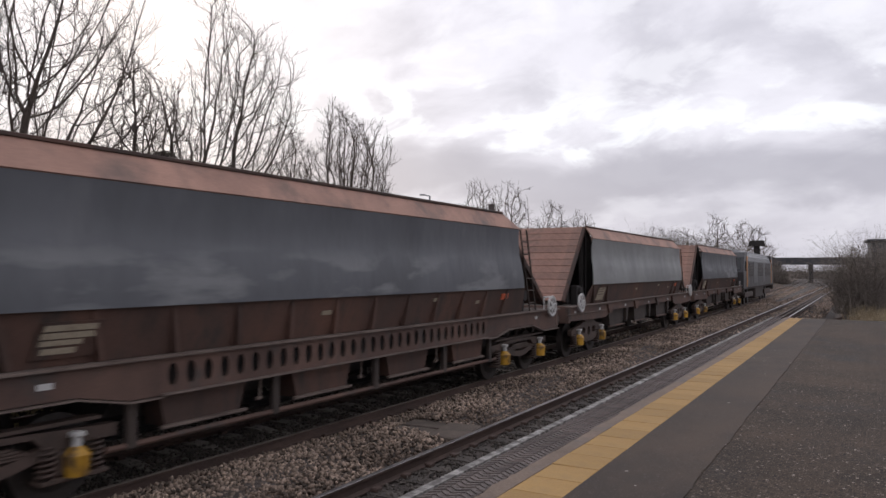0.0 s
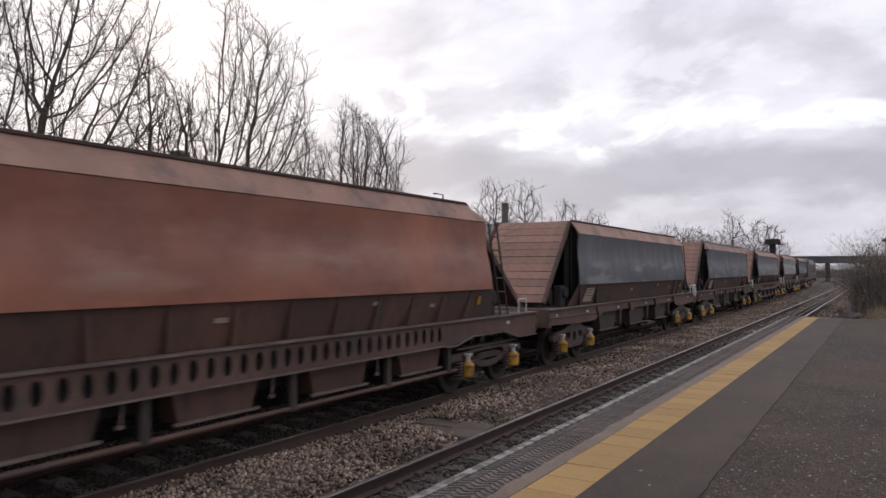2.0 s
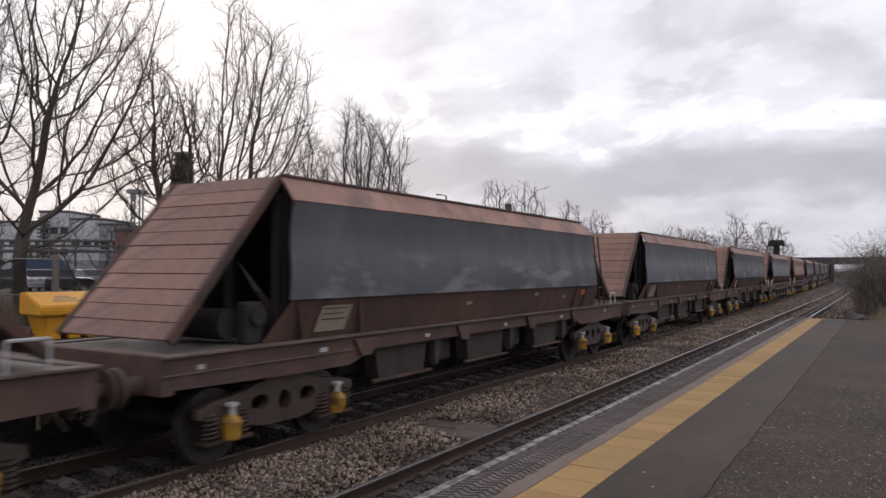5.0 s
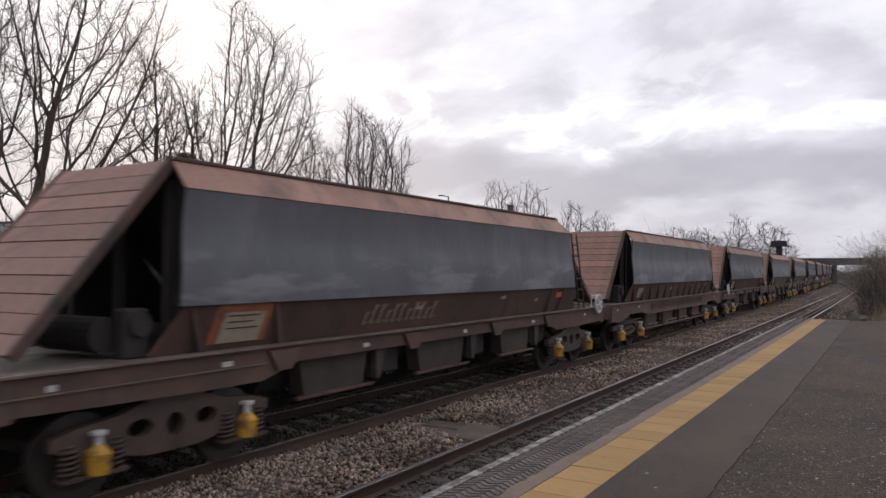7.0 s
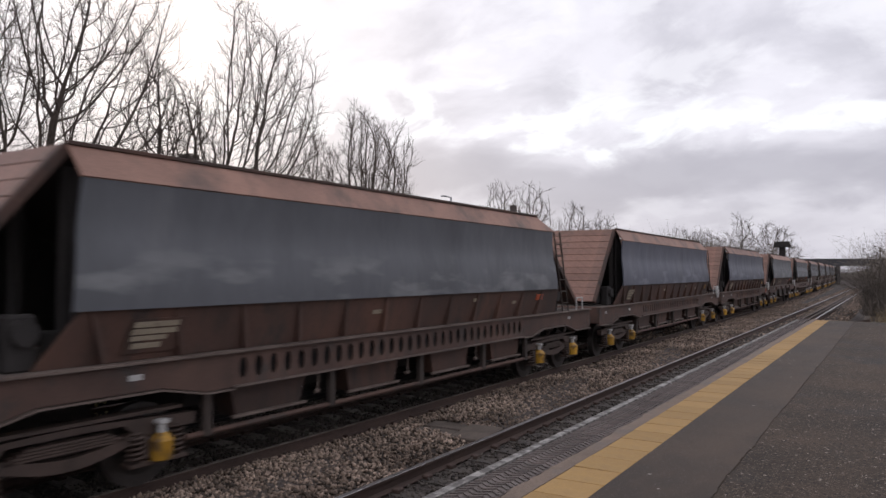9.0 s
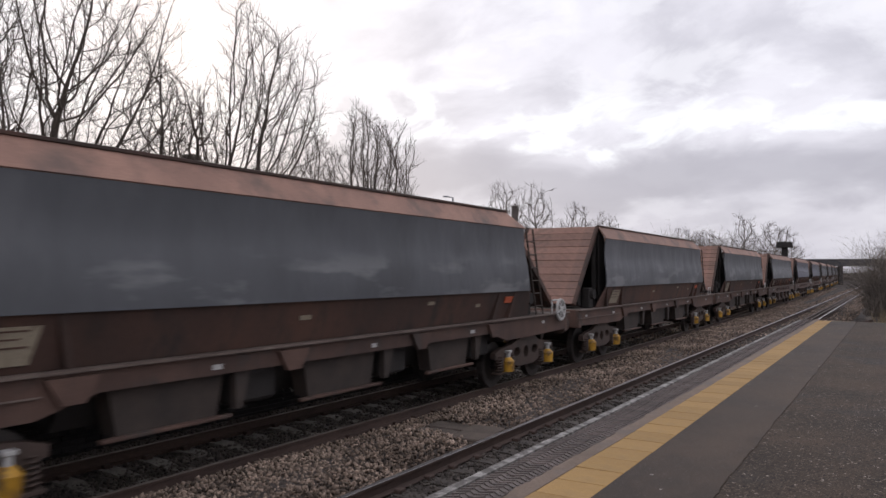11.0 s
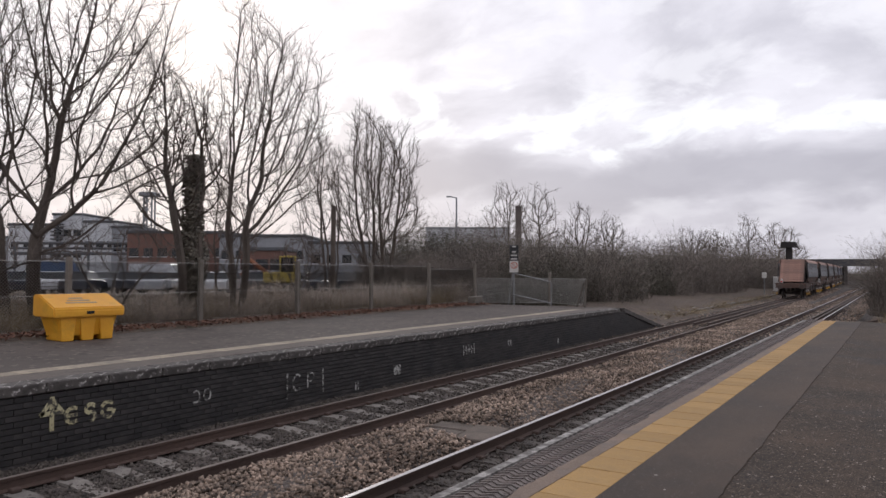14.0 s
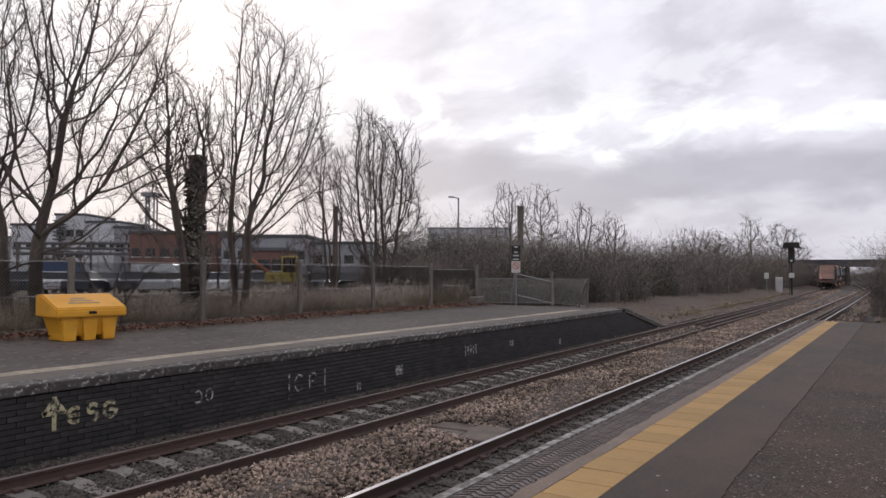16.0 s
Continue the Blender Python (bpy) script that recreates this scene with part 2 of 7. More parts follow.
M = dict(
    ground=material("rough_ground", [(0.052, 0.036, 0.027), (0.105, 0.074, 0.054), (0.078, 0.064, 0.040)], 0.95, scale=0.6, fine=6, bump=0.9, bump_size=0.08, grit=0.9, dirt=(0.15, 0.112, 0.082), dirt_scale=1.6, dirt_at=(0.55, 0.68)),
    asphalt=material("old_asphalt", [(0.031, 0.0215, 0.0148), (0.082, 0.058, 0.042)], 0.82, scale=0.9, fine=130, bump=0.6, bump_size=0.006, grit=1.0, dirt=(0.035, 0.033, 0.033), dirt_scale=0.7, dirt_at=(0.55, 0.75)),
    tarmac=material("smooth_tarmac", [(0.048, 0.034, 0.0255), (0.092, 0.066, 0.050)], 0.72, scale=1.4, fine=160, bump=0.45, bump_size=0.004, grit=0.8, dirt=(0.034, 0.026, 0.022), dirt_scale=0.9, dirt_at=(0.50, 0.70), stretch=(1, 0.6, 1)),
    far_asphalt=material("worn_asphalt", [(0.058, 0.046, 0.040), (0.106, 0.086, 0.076)], 0.85, scale=0.6, fine=60, bump=0.4, bump_size=0.005, grit=0.8, dirt=(0.050, 0.040, 0.036), dirt_scale=1.1),
    brick=material("sooty_brick", [(0.013, 0.012, 0.013), (0.042, 0.036, 0.034)], 0.72, scale=2.2, fine=45, bump=0.6, bump_size=0.008, spread=0.35, coords="Object", grit=0.7),
    brick_rest=material("sooty_brick_far", [(0.013, 0.012, 0.013), (0.042, 0.036, 0.034)], 0.72, scale=2.2, fine=45, bump=0.6, bump_size=0.008, grit=0.7),
    mortar=material("dark_mortar", [(0.012, 0.011, 0.011), (0.024, 0.021, 0.020)], 0.95, scale=3, fine=60, bump=0.5),
    coping=material("weathered_coping", [(0.036, 0.031, 0.028), (0.105, 0.093, 0.084)], 0.85, scale=5.0, fine=50, bump=0.7, bump_size=0.012, spread=0.2, dirt=(0.40, 0.38, 0.36), dirt_scale=9.0, dirt_at=(0.56, 0.63)),
    paint_white=material("worn_white_paint", [(0.24, 0.225, 0.21), (0.42, 0.40, 0.375)], 0.75, scale=6, fine=70, bump=0.3, dirt=(0.09, 0.08, 0.074), dirt_scale=9, dirt_at=(0.42, 0.55)),
    edge_paving=material("brown_edge_paving", [(0.075, 0.058, 0.049), (0.135, 0.108, 0.092)], 0.85, scale=2.0, fine=40, bump=0.4, grit=0.7, dirt=(0.05, 0.04, 0.034), dirt_scale=2.0),
    paint_cream=material("worn_cream_line", [(0.21, 0.17, 0.125), (0.34, 0.285, 0.20)], 0.75, scale=1.6, fine=50, bump=0.3, spread=0.25, dirt=(0.13, 0.11, 0.09), dirt_scale=5, dirt_at=(0.5, 0.64)),
    blue_paver=material("ribbed_paver", [(0.088, 0.069, 0.063), (0.155, 0.122, 0.110)], 0.65, scale=4, fine=80, bump=0.4, spread=0.18),
    kerb_pink=material("buff_concrete_edging", [(0.145, 0.105, 0.078), (0.225, 0.165, 0.128)], 0.85, scale=3, fine=70, bump=0.4, spread=0.12, dirt=(0.13, 0.11, 0.10), dirt_scale=2.5),
    tactile=material("yellow_tactile_slab", [(0.31, 0.185, 0.066), (0.42, 0.262, 0.098)], 0.75, scale=1.6, fine=90, bump=0.4, spread=0.10, grit=0.4, dirt=(0.25, 0.16, 0.075), dirt_scale=2.6, dirt_at=(0.5, 0.75)),
    rail_side=material("rusty_rail", [(0.050, 0.030, 0.024), (0.085, 0.052, 0.040)], 0.8, scale=4, fine=60, bump=0.3, stretch=(1, 0.2, 1)),
    rail_top=material("polished_rail_head", [(0.42, 0.40, 0.40), (0.55, 0.52, 0.52)], 0.34, metal=0.9, scale=3, fine=60, bump=0.05, stretch=(1, 0.1, 1)),
    rail_dull=material("dull_rail_head", [(0.13, 0.10, 0.085), (0.20, 0.165, 0.145)], 0.65, metal=0.3, scale=3, fine=60, bump=0.05, stretch=(1, 0.1, 1)),
    sleeper=material("concrete_sleeper", [(0.150, 0.132, 0.116), (0.255, 0.232, 0.207)], 0.9, scale=3, fine=50, bump=0.4, spread=0.2, dirt=(0.08, 0.06, 0.05), dirt_scale=3.2),
    sleeper_dark=material("grimy_concrete_sleeper", [(0.06, 0.05, 0.044), (0.11, 0.093, 0.08)], 0.92, scale=3, fine=50, bump=0.4, spread=0.2),
    bramble=island(material("pale_bramble_stems", [(0.38, 0.32, 0.27), (0.64, 0.56, 0.48)], 0.95, scale=0.6, fine=12, bump=0.0), 0.45),
    bush=island(material("dull_bush_leaves", [(0.048, 0.045, 0.031), (0.098, 0.089, 0.062)], 0.8, scale=0.8, fine=12, bump=0.0), 0.5),
    pillar=material("weathered_brown_brick", [(0.10, 0.082, 0.076), (0.16, 0.13, 0.12)], 0.9, scale=0.8, fine=20, bump=0.3),
    ballast_bed=material("ballast_bed", [(0.050, 0.039, 0.033), (0.10, 0.08, 0.07)], 0.95, scale=1.2, fine=22, bump=1.0, bump_size=0.04, grit=1.0),
    stone=island(material("ballast_stone", [(0.105, 0.074, 0.055), (0.38, 0.288, 0.225)], 0.9, scale=0.7, fine=40, bump=0.3, grit=0.4), 0.75),
    stone_dark=island(material("oily_ballast_stone", [(0.048, 0.039, 0.033), (0.100, 0.084, 0.071)], 0.9, scale=0.7, fine=40, bump=0.3, grit=0.4), 0.55),
    sheet=material("dusty_charcoal_side_sheet", [(0.060, 0.063, 0.071), (0.098, 0.102, 0.113)], 0.50, scale=0.7, fine=1.6, bump=0.5, bump_size=0.05, spread=0.22, grit=0.2, dirt=(0.13, 0.132, 0.14), dirt_scale=1.1, dirt_at=(0.56, 0.86), stretch=(1, 1.0, 0.5), rough_var=0.12),
    sheet_blue=material("dusty_slate_blue_side_sheet", [(0.078, 0.083, 0.114), (0.122, 0.129, 0.166)], 0.48, scale=0.7, fine=1.6, bump=0.5, bump_size=0.05, spread=0.2, grit=0.2, dirt=(0.14, 0.144, 0.165), dirt_scale=1.1, dirt_at=(0.56, 0.86), stretch=(1, 1.0, 0.5), rough_var=0.12),
    sheet_red=material("faded_red_side_sheet", [(0.165, 0.052, 0.032), (0.37, 0.145, 0.088)], 0.42, scale=0.7, fine=1.3, bump=0.5, bump_size=0.05, grit=0.2, dirt=(0.20, 0.115, 0.09), dirt_scale=0.9, dirt_at=(0.5, 0.8), stretch=(1, 0.55, 0.8)),
    sheet_pale=material("bleached_grey_side_sheet", [(0.16, 0.165, 0.165), (0.25, 0.255, 0.25)], 0.45, scale=0.6, fine=1.1, bump=0.6, bump_size=0.05, grit=0.2, dirt=(0.11, 0.11, 0.115), dirt_scale=0.9, dirt_at=(0.52, 0.8), stretch=(1, 0.55, 0.8)),
    hood=material("faded_rust_red_hood", [(0.255, 0.143, 0.107), (0.39, 0.224, 0.168)], 0.65, scale=0.9, fine=40, bump=0.15, spread=0.22, grit=0.4, dirt=(0.125, 0.088, 0.074), dirt_scale=1.4, dirt_at=(0.48, 0.70)),
    plank=material("faded_rust_red_end_plank", [(0.215, 0.114, 0.083), (0.34, 0.188, 0.142)], 0.62, scale=1.2, fine=28, bump=0.25, spread=0.16, grit=0.5, dirt=(0.105, 0.072, 0.057), dirt_scale=1.8, dirt_at=(0.48, 0.72)),
    body=material("rusty_brown_hopper_body", [(0.040, 0.027, 0.022), (0.088, 0.046, 0.034), (0.140, 0.066, 0.043)], 0.75, scale=1.1, fine=40, bump=0.25, spread=0.2, grit=0.35, dirt=(0.036, 0.029, 0.026), dirt_scale=2.2, dirt_at=(0.46, 0.66), stretch=(1, 1, 0.3)),
    frame=material("grimy_brown_underframe", [(0.066, 0.037, 0.029), (0.135, 0.077, 0.058)], 0.75, scale=1.2, fine=45, bump=0.25, spread=0.15, grit=0.35, dirt=(0.055, 0.045, 0.04), dirt_scale=1.6),
    frame_dark=material("sooty_underframe", [(0.034, 0.026, 0.022), (0.070, 0.051, 0.042)], 0.8, scale=2, fine=50, bump=0.3, grit=0.3),
    # shade in and under the wagons put into the colour; also plain black parts
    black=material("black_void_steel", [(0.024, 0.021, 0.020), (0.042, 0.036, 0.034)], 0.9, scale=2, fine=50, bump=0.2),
    bogie=material("oily_cast_steel", [(0.042, 0.028, 0.022), (0.086, 0.056, 0.045)], 0.7, scale=3, fine=50, bump=0.3, grit=0.4),
    wheel=material("dirty_wheel_steel", [(0.025, 0.021, 0.019), (0.05, 0.04, 0.035)], 0.65, scale=4, fine=50, bump=0.2),
    tread=material("worn_wheel_rim", [(0.045, 0.039, 0.036), (0.085, 0.072, 0.066)], 0.5, metal=0.3, scale=4, fine=50, bump=0.1),
    yellow=material("yellow_damper_paint", [(0.46, 0.235, 0.02), (0.58, 0.32, 0.035)], 0.5, scale=6, fine=50, bump=0.1, spread=0.3, dirt=(0.16, 0.09, 0.03), dirt_scale=5, dirt_at=(0.46, 0.62)),
    pale=material("pale_grey_paint", [(0.42, 0.41, 0.40), (0.58, 0.57, 0.55)], 0.6, scale=5, fine=60, bump=0.1, dirt=(0.25, 0.22, 0.20), dirt_scale=5),
    panel=material("weathered_data_panel", [(0.26, 0.215, 0.155), (0.38, 0.325, 0.24)], 0.7, scale=6, fine=60, bump=0.1, dirt=(0.15, 0.11, 0.08), dirt_scale=6),
    orange=material("orange_red_label", [(0.45, 0.08, 0.03), (0.55, 0.12, 0.05)], 0.6, scale=6, fine=60, bump=0.1),
    red=material("red_lens", [(0.55, 0.03, 0.03), (0.65, 0.05, 0.04)], 0.3, scale=6, fine=60, bump=0.0),
    bin=material("yellow_grit_bin", [(0.64, 0.285, 0.010), (0.74, 0.36, 0.02)], 0.55, scale=1.5, fine=40, bump=0.1, grit=0.15, dirt=(0.45, 0.25, 0.03), dirt_scale=2.2, dirt_at=(0.55, 0.8)),
    deck=material("dusty_grey_deck", [(0.105, 0.088, 0.077), (0.195, 0.165, 0.146)], 0.8, scale=2.0, fine=30, bump=0.2, dirt=(0.06, 0.046, 0.04), dirt_scale=2.0),
    # dust on the edges, with their highlight put into this paler colour
    flange=material("dusty_flange_edge", [(0.11, 0.080, 0.067), (0.19, 0.145, 0.122)], 0.75, scale=2.0, fine=45, bump=0.2, dirt=(0.09, 0.065, 0.055), dirt_scale=2.5),
    dark=material("dark_recess", [(0.012, 0.011, 0.010), (0.02, 0.018, 0.016)], 0.9),
    concrete=material("weathered_concrete", [(0.13, 0.11, 0.092), (0.21, 0.185, 0.158)], 0.9, scale=2.5, fine=50, bump=0.4, spread=0.15, dirt=(0.10, 0.09, 0.07), dirt_scale=3),
    slab=material("mossy_concrete_slab", [(0.080, 0.062, 0.050), (0.145, 0.115, 0.094)], 0.92, scale=2.5, fine=50, bump=0.4, spread=0.2),
    galv=material("galvanised_steel", [(0.22, 0.22, 0.22), (0.32, 0.32, 0.32)], 0.5, metal=0.6, scale=5, fine=50, bump=0.1),
    mesh_wire=material("dull_fence_wire", [(0.34, 0.33, 0.31), (0.46, 0.445, 0.42)], 0.6, metal=0.1, scale=5, fine=50, bump=0.0),
    bark=material("tree_bark", [(0.065, 0.051, 0.043), (0.135, 0.108, 0.088)], 0.9, scale=3, fine=40, bump=0.5, bump_size=0.02, stretch=(1, 1, 0.3)),
    twig=island(material("bare_twigs", [(0.085, 0.067, 0.057), (0.15, 0.12, 0.103)], 0.9, scale=1.5, fine=30, bump=0.0), 0.3),
    ivy=island(material("ivy_leaves", [(0.085, 0.074, 0.055), (0.19, 0.165, 0.13)], 0.6, scale=1.5, fine=20, bump=0.0), 0.4),
    scrub=island(material("winter_scrub", [(0.112, 0.094, 0.081), (0.235, 0.200, 0.172)], 0.95, scale=0.5, fine=12, bump=0.0), 0.45),
    dry=island(material("dead_grass", [(0.20, 0.155, 0.095), (0.34, 0.27, 0.175)], 0.95, scale=0.6, fine=12, bump=0.0), 0.4),
    leaf=island(material("fallen_leaves", [(0.10, 0.045, 0.03), (0.19, 0.10, 0.065)], 0.9, scale=0.8, fine=20, bump=0.0), 0.5),
)


for key, level in (("asphalt", 0.22), ("tarmac", 0.2), ("tactile", 0.3), ("far_asphalt", 0.3)):
    M[key].node_tree.nodes["Principled BSDF"].inputs["Specular IOR Level"].default_value = level
chips(M["asphalt"], 62.0, (0.13, 0.10, 0.078), 0.36)
chips(M["asphalt"], 36.0, (0.014, 0.0115, 0.010), 0.26)
chips(M["asphalt"], 40.0, (0.36, 0.31, 0.26), 0.06)
chips(M["tarmac"], 90.0, (0.12, 0.10, 0.088), 0.12)
chips(M["tarmac"], 26.0, (0.32, 0.29, 0.26), 0.008)


def sheen_streaks(mt, colour, low, high, seed, at=(0.54, 0.62)):
    """Long pale streaks between two heights: sheen where the sheet bulges, put into colour."""
    nt = mt.node_tree
    N, link = nt.nodes.new, nt.links.new
    bsdf = nt.nodes["Principled BSDF"]
    src = bsdf.inputs["Base Color"].links[0].from_socket
    tc = N("ShaderNodeTexCoord")
    sep = N("ShaderNodeSeparateXYZ")
    link(tc.outputs["Object"], sep.inputs[0])
    oi = N("ShaderNodeObjectInfo")
    mp = N("ShaderNodeMapping")
    mp.inputs["Scale"].default_value = (0.2, 0.75, 2.6)
    link(tc.outputs["Object"], mp.inputs[0])
    n = N("ShaderNodeTexNoise")
    n.noise_dimensions = "4D"
    n.inputs["Scale"].default_value, n.inputs["Detail"].default_value = 1.1, 5.0
    link(mp.outputs[0], n.inputs["Vector"])
    w = N("ShaderNodeMath")
    w.operation = "MULTIPLY_ADD"
    w.inputs[1].default_value, w.inputs[2].default_value = 40.0, seed
    link(oi.outputs["Random"], w.inputs[0])
    link(w.outputs[0], n.inputs["W"])
    edge = N("ShaderNodeValToRGB")
    edge.color_ramp.elements[0].position, edge.color_ramp.elements[1].position = at
    link(n.outputs["Fac"], edge.inputs[0])
    band = N("ShaderNodeMapRange")
    band.interpolation_type = "SMOOTHSTEP"
    band.inputs["From Min"].default_value, band.inputs["From Max"].default_value = high, low
    link(sep.outputs[2], band.inputs["Value"])
    both = N("ShaderNodeMath")
    both.operation = "MULTIPLY"
    link(edge.outputs[0], both.inputs[0])
    link(band.outputs[0], both.inputs[1])
    half = N("ShaderNodeMath")
    half.operation = "MULTIPLY"
    half.inputs[1].default_value = 0.75
    link(both.outputs[0], half.inputs[0])
    mx = N("ShaderNodeMix")
    mx.data_type = "RGBA"
    link(half.outputs[0], mx.inputs[0])
    link(src, mx.inputs[6])
    mx.inputs[7].default_value = (*colour, 1)
    link(mx.outputs[2], bsdf.inputs["Base Color"])


# reflections on the buckled sheets, painted as paler colour
sheen_streaks(M["sheet"], (0.21, 0.215, 0.22), 2.30, 2.75, 1.0, (0.51, 0.62))
sheen_streaks(M["sheet_blue"], (0.19, 0.20, 0.235), 2.25, 2.60, 5.0)
sheen_streaks(M["sheet_red"], (0.30, 0.17, 0.125), 2.5, 3.4, 9.0, (0.5, 0.7))
chips(M["far_asphalt"], 9.0, (0.15, 0.122, 0.104), 0.22)
chips(M["far_asphalt"], 5.0, (0.040, 0.032, 0.028), 0.2)
chips(M["ballast_bed"], 18.0, (0.16, 0.13, 0.11), 0.2)


# ---------------------------------------------------------------- mesh helpers
def part(name, bm, mat, parent=None, label="", smooth=False):
    me = bpy.data.meshes.new(name)
    bm.normal_update()
    bm.to_mesh(me)
    bm.free()
    me.materials.append(M[mat] if isinstance(mat, str) else mat)
    if smooth:
        for p in me.polygons:
            p.use_smooth = True
        me.set_sharp_from_angle(angle=radians(35))
    ob = new(name, me)
    ob.parent = parent
    if label:
        ob["label"] = label
    return ob


def again(ob, m, parent):
    """One more object on the same mesh, at pose m under parent."""
    o = new(ob.name.split(".")[0], ob.data)
    o.parent = parent
    o.matrix_basis = m
    return o


def soup(name, verts, faces, mat, parent=None, label=""):
    me = bpy.data.meshes.new(name)
    me.from_pydata(verts, [], faces)
    me.materials.append(M[mat] if isinstance(mat, str) else mat)
    me.update()
    ob = new(name, me)
    ob.parent = parent
    if label:
        ob["label"] = label
    return ob


def thing(name, label, category, m=None, group="", kind=""):
    ob = new(name)
    ob.empty_display_size = 0.2
    if m is not None:
        ob.matrix_basis = m
    return tagged(ob, label, category, group, kind)


def box(bm, x0, x1, y0, y1, z0, z1, bevel=0.0):
    r = bmesh.ops.create_cube(bm, size=1.0, matrix=Matrix.Translation(((x0 + x1) / 2, (y0 + y1) / 2, (z0 + z1) / 2)) @ Matrix.Diagonal((abs(x1 - x0), abs(y1 - y0), abs(z1 - z0), 1)))
    if bevel:
        es = list({e for v in r["verts"] for e in v.link_edges})
        bmesh.ops.bevel(bm, geom=es, offset=bevel, segments=1, affect="EDGES", profile=0.5)
    return bm


def prism(bm, poly, axis, lo, hi):
    """A polygon drawn in the other two axes, pushed from lo to hi along the axis ('x': poly is (y, z); 'y': (x, z); 'z': (x, y))."""
    def at(a, b, c):
        return {"x": (c, a, b), "y": (a, c, b), "z": (a, b, c)}[axis]
    lower = [bm.verts.new(at(a, b, lo)) for a, b in poly]
    upper = [bm.verts.new(at(a, b, hi)) for a, b in poly]
    n = len(poly)
    bm.faces.new(lower)
    bm.faces.new(upper[::-1])
    for i in range(n):
        bm.faces.new((lower[i], upper[i], upper[(i + 1) % n], lower[(i + 1) % n]))
    bmesh.ops.recalc_face_normals(bm, faces=bm.faces)
    return bm


def rod(bm, a, b, r0, r1=None, seg=8):
    a, b = Vector(a), Vector(b)
    d = b - a
    q = d.to_track_quat("Z", "Y").to_matrix().to_4x4()
    bmesh.ops.create_cone(bm, cap_ends=True, segments=seg, radius1=r0, radius2=r0 if r1 is None else r1, depth=d.length, matrix=Matrix.Translation((a + b) / 2) @ q)
    return bm


def BM():
    return bmesh.new()


# ---------------------------------------------------------------- plan of the line
RAIL_TOP, PLAT = 0.0, 0.902
NEAR_EDGE, FAR_EDGE = -2.645, -9.573
NEAR_SIDE = -5.9     # east of this the ground follows the near track
R1, R2, R3 = -5.00, -7.185, -8.735
FAR_TRACK = (R2 + R3) / 2
GAUGE = R2 - R3
NEAR_TRACK = R1 + GAUGE / 2


def bend(y):
    """Sideways shift of the line, which swings gently to the left as it goes away."""
    far = max(0.0, y - 230.0)
    y = min(y, 230.0)
    return -1.35e-4 * max(y, 0.0) ** 2 - far * 0.062


def swing(y):
    y = min(y, 230.0)
    return math.degrees(math.atan(2 * 1.35e-4 * max(y, 0.0)))


def bend_near(y):
    """The same for the track beside the near platform, which parts slowly from the other."""
    return bend(y) + 1.0e-4 * max(min(y, 230.0), 0.0) ** 2 + max(0.0, y - 230.0) * 0.046


def ribbon(name, profile, ys, mat, parent=None, label="", closed=True, x_of=None):
    """Sweeps an (x, z) profile along the bend of the line."""
    verts, faces = [], []
    n = len(profile)
    for y in ys:
        for x, z in profile:
            verts.append((x + (x_of or bend)(y) if x < NEAR_SIDE else x + bend_near(y), y, z))
    for j in range(len(ys) - 1):
        for i in range(n if closed else n - 1):
            a, b = j * n + i, j * n + (i + 1) % n
            faces.append((a, b, b + n, a + n))
    if closed:
        faces.append(tuple(range(n))[::-1])
        faces.append(tuple((len(ys) - 1) * n + i for i in range(n)))
    ob = soup(name, verts, faces, mat, parent, label)
    bm = BM()
    bm.from_mesh(ob.data)
    bmesh.ops.recalc_face_normals(bm, faces=bm.faces)
    bm.to_mesh(ob.data)
    bm.free()
    return ob


def steps(a, b, d):
    n = max(1, round((b - a) / d))
    return [a + (b - a) * i / n for i in range(n + 1)]


# ---------------------------------------------------------------- ground and ballast
def build_ground():
    verts, faces = [], []
    xs = sorted(set(steps(-2500, -120, 340) + steps(-120, -17, 5) + steps(-17, 40, 3) + steps(40, 2500, 350)))
    ys = sorted(set(steps(-2500, -60, 350) + steps(-60, 240, 5) + steps(240, 4000, 400)))
    for y in ys:
        for x in xs:
            s = bend(min(y, 300))
            u = x - s
            h = -0.62
            if u < -17:
                h = -0.62 + min(1.0, (-17 - u) / 1.2) * 1.5
            if y > 26 and u < -9.6:
                h = -0.55 + min(1.0, max(0.0, (-9.8 - u) / 5.0)) * 0.9
            if u > -1.5 and y > 26:
                h = -0.55 + min(1.0, (u + 1.5) / 4.0) * 1.0
            if abs(u) < 90 and -60 < y < 240:
                h += 0.12 * noise.noise(Vector((x * 0.2, y * 0.2, 3.0)))
            verts.append((x, y, h))
    n = len(xs)
    for j in range(len(ys) - 1):
        for i in range(n - 1):
            a = j * n + i
            faces.append((a, a + 1, a + n + 1, a + n))
    tagged(soup("ground", verts, faces, "ground"), "rough brown earth with winter grass beside the line", "ground", kind="structure")


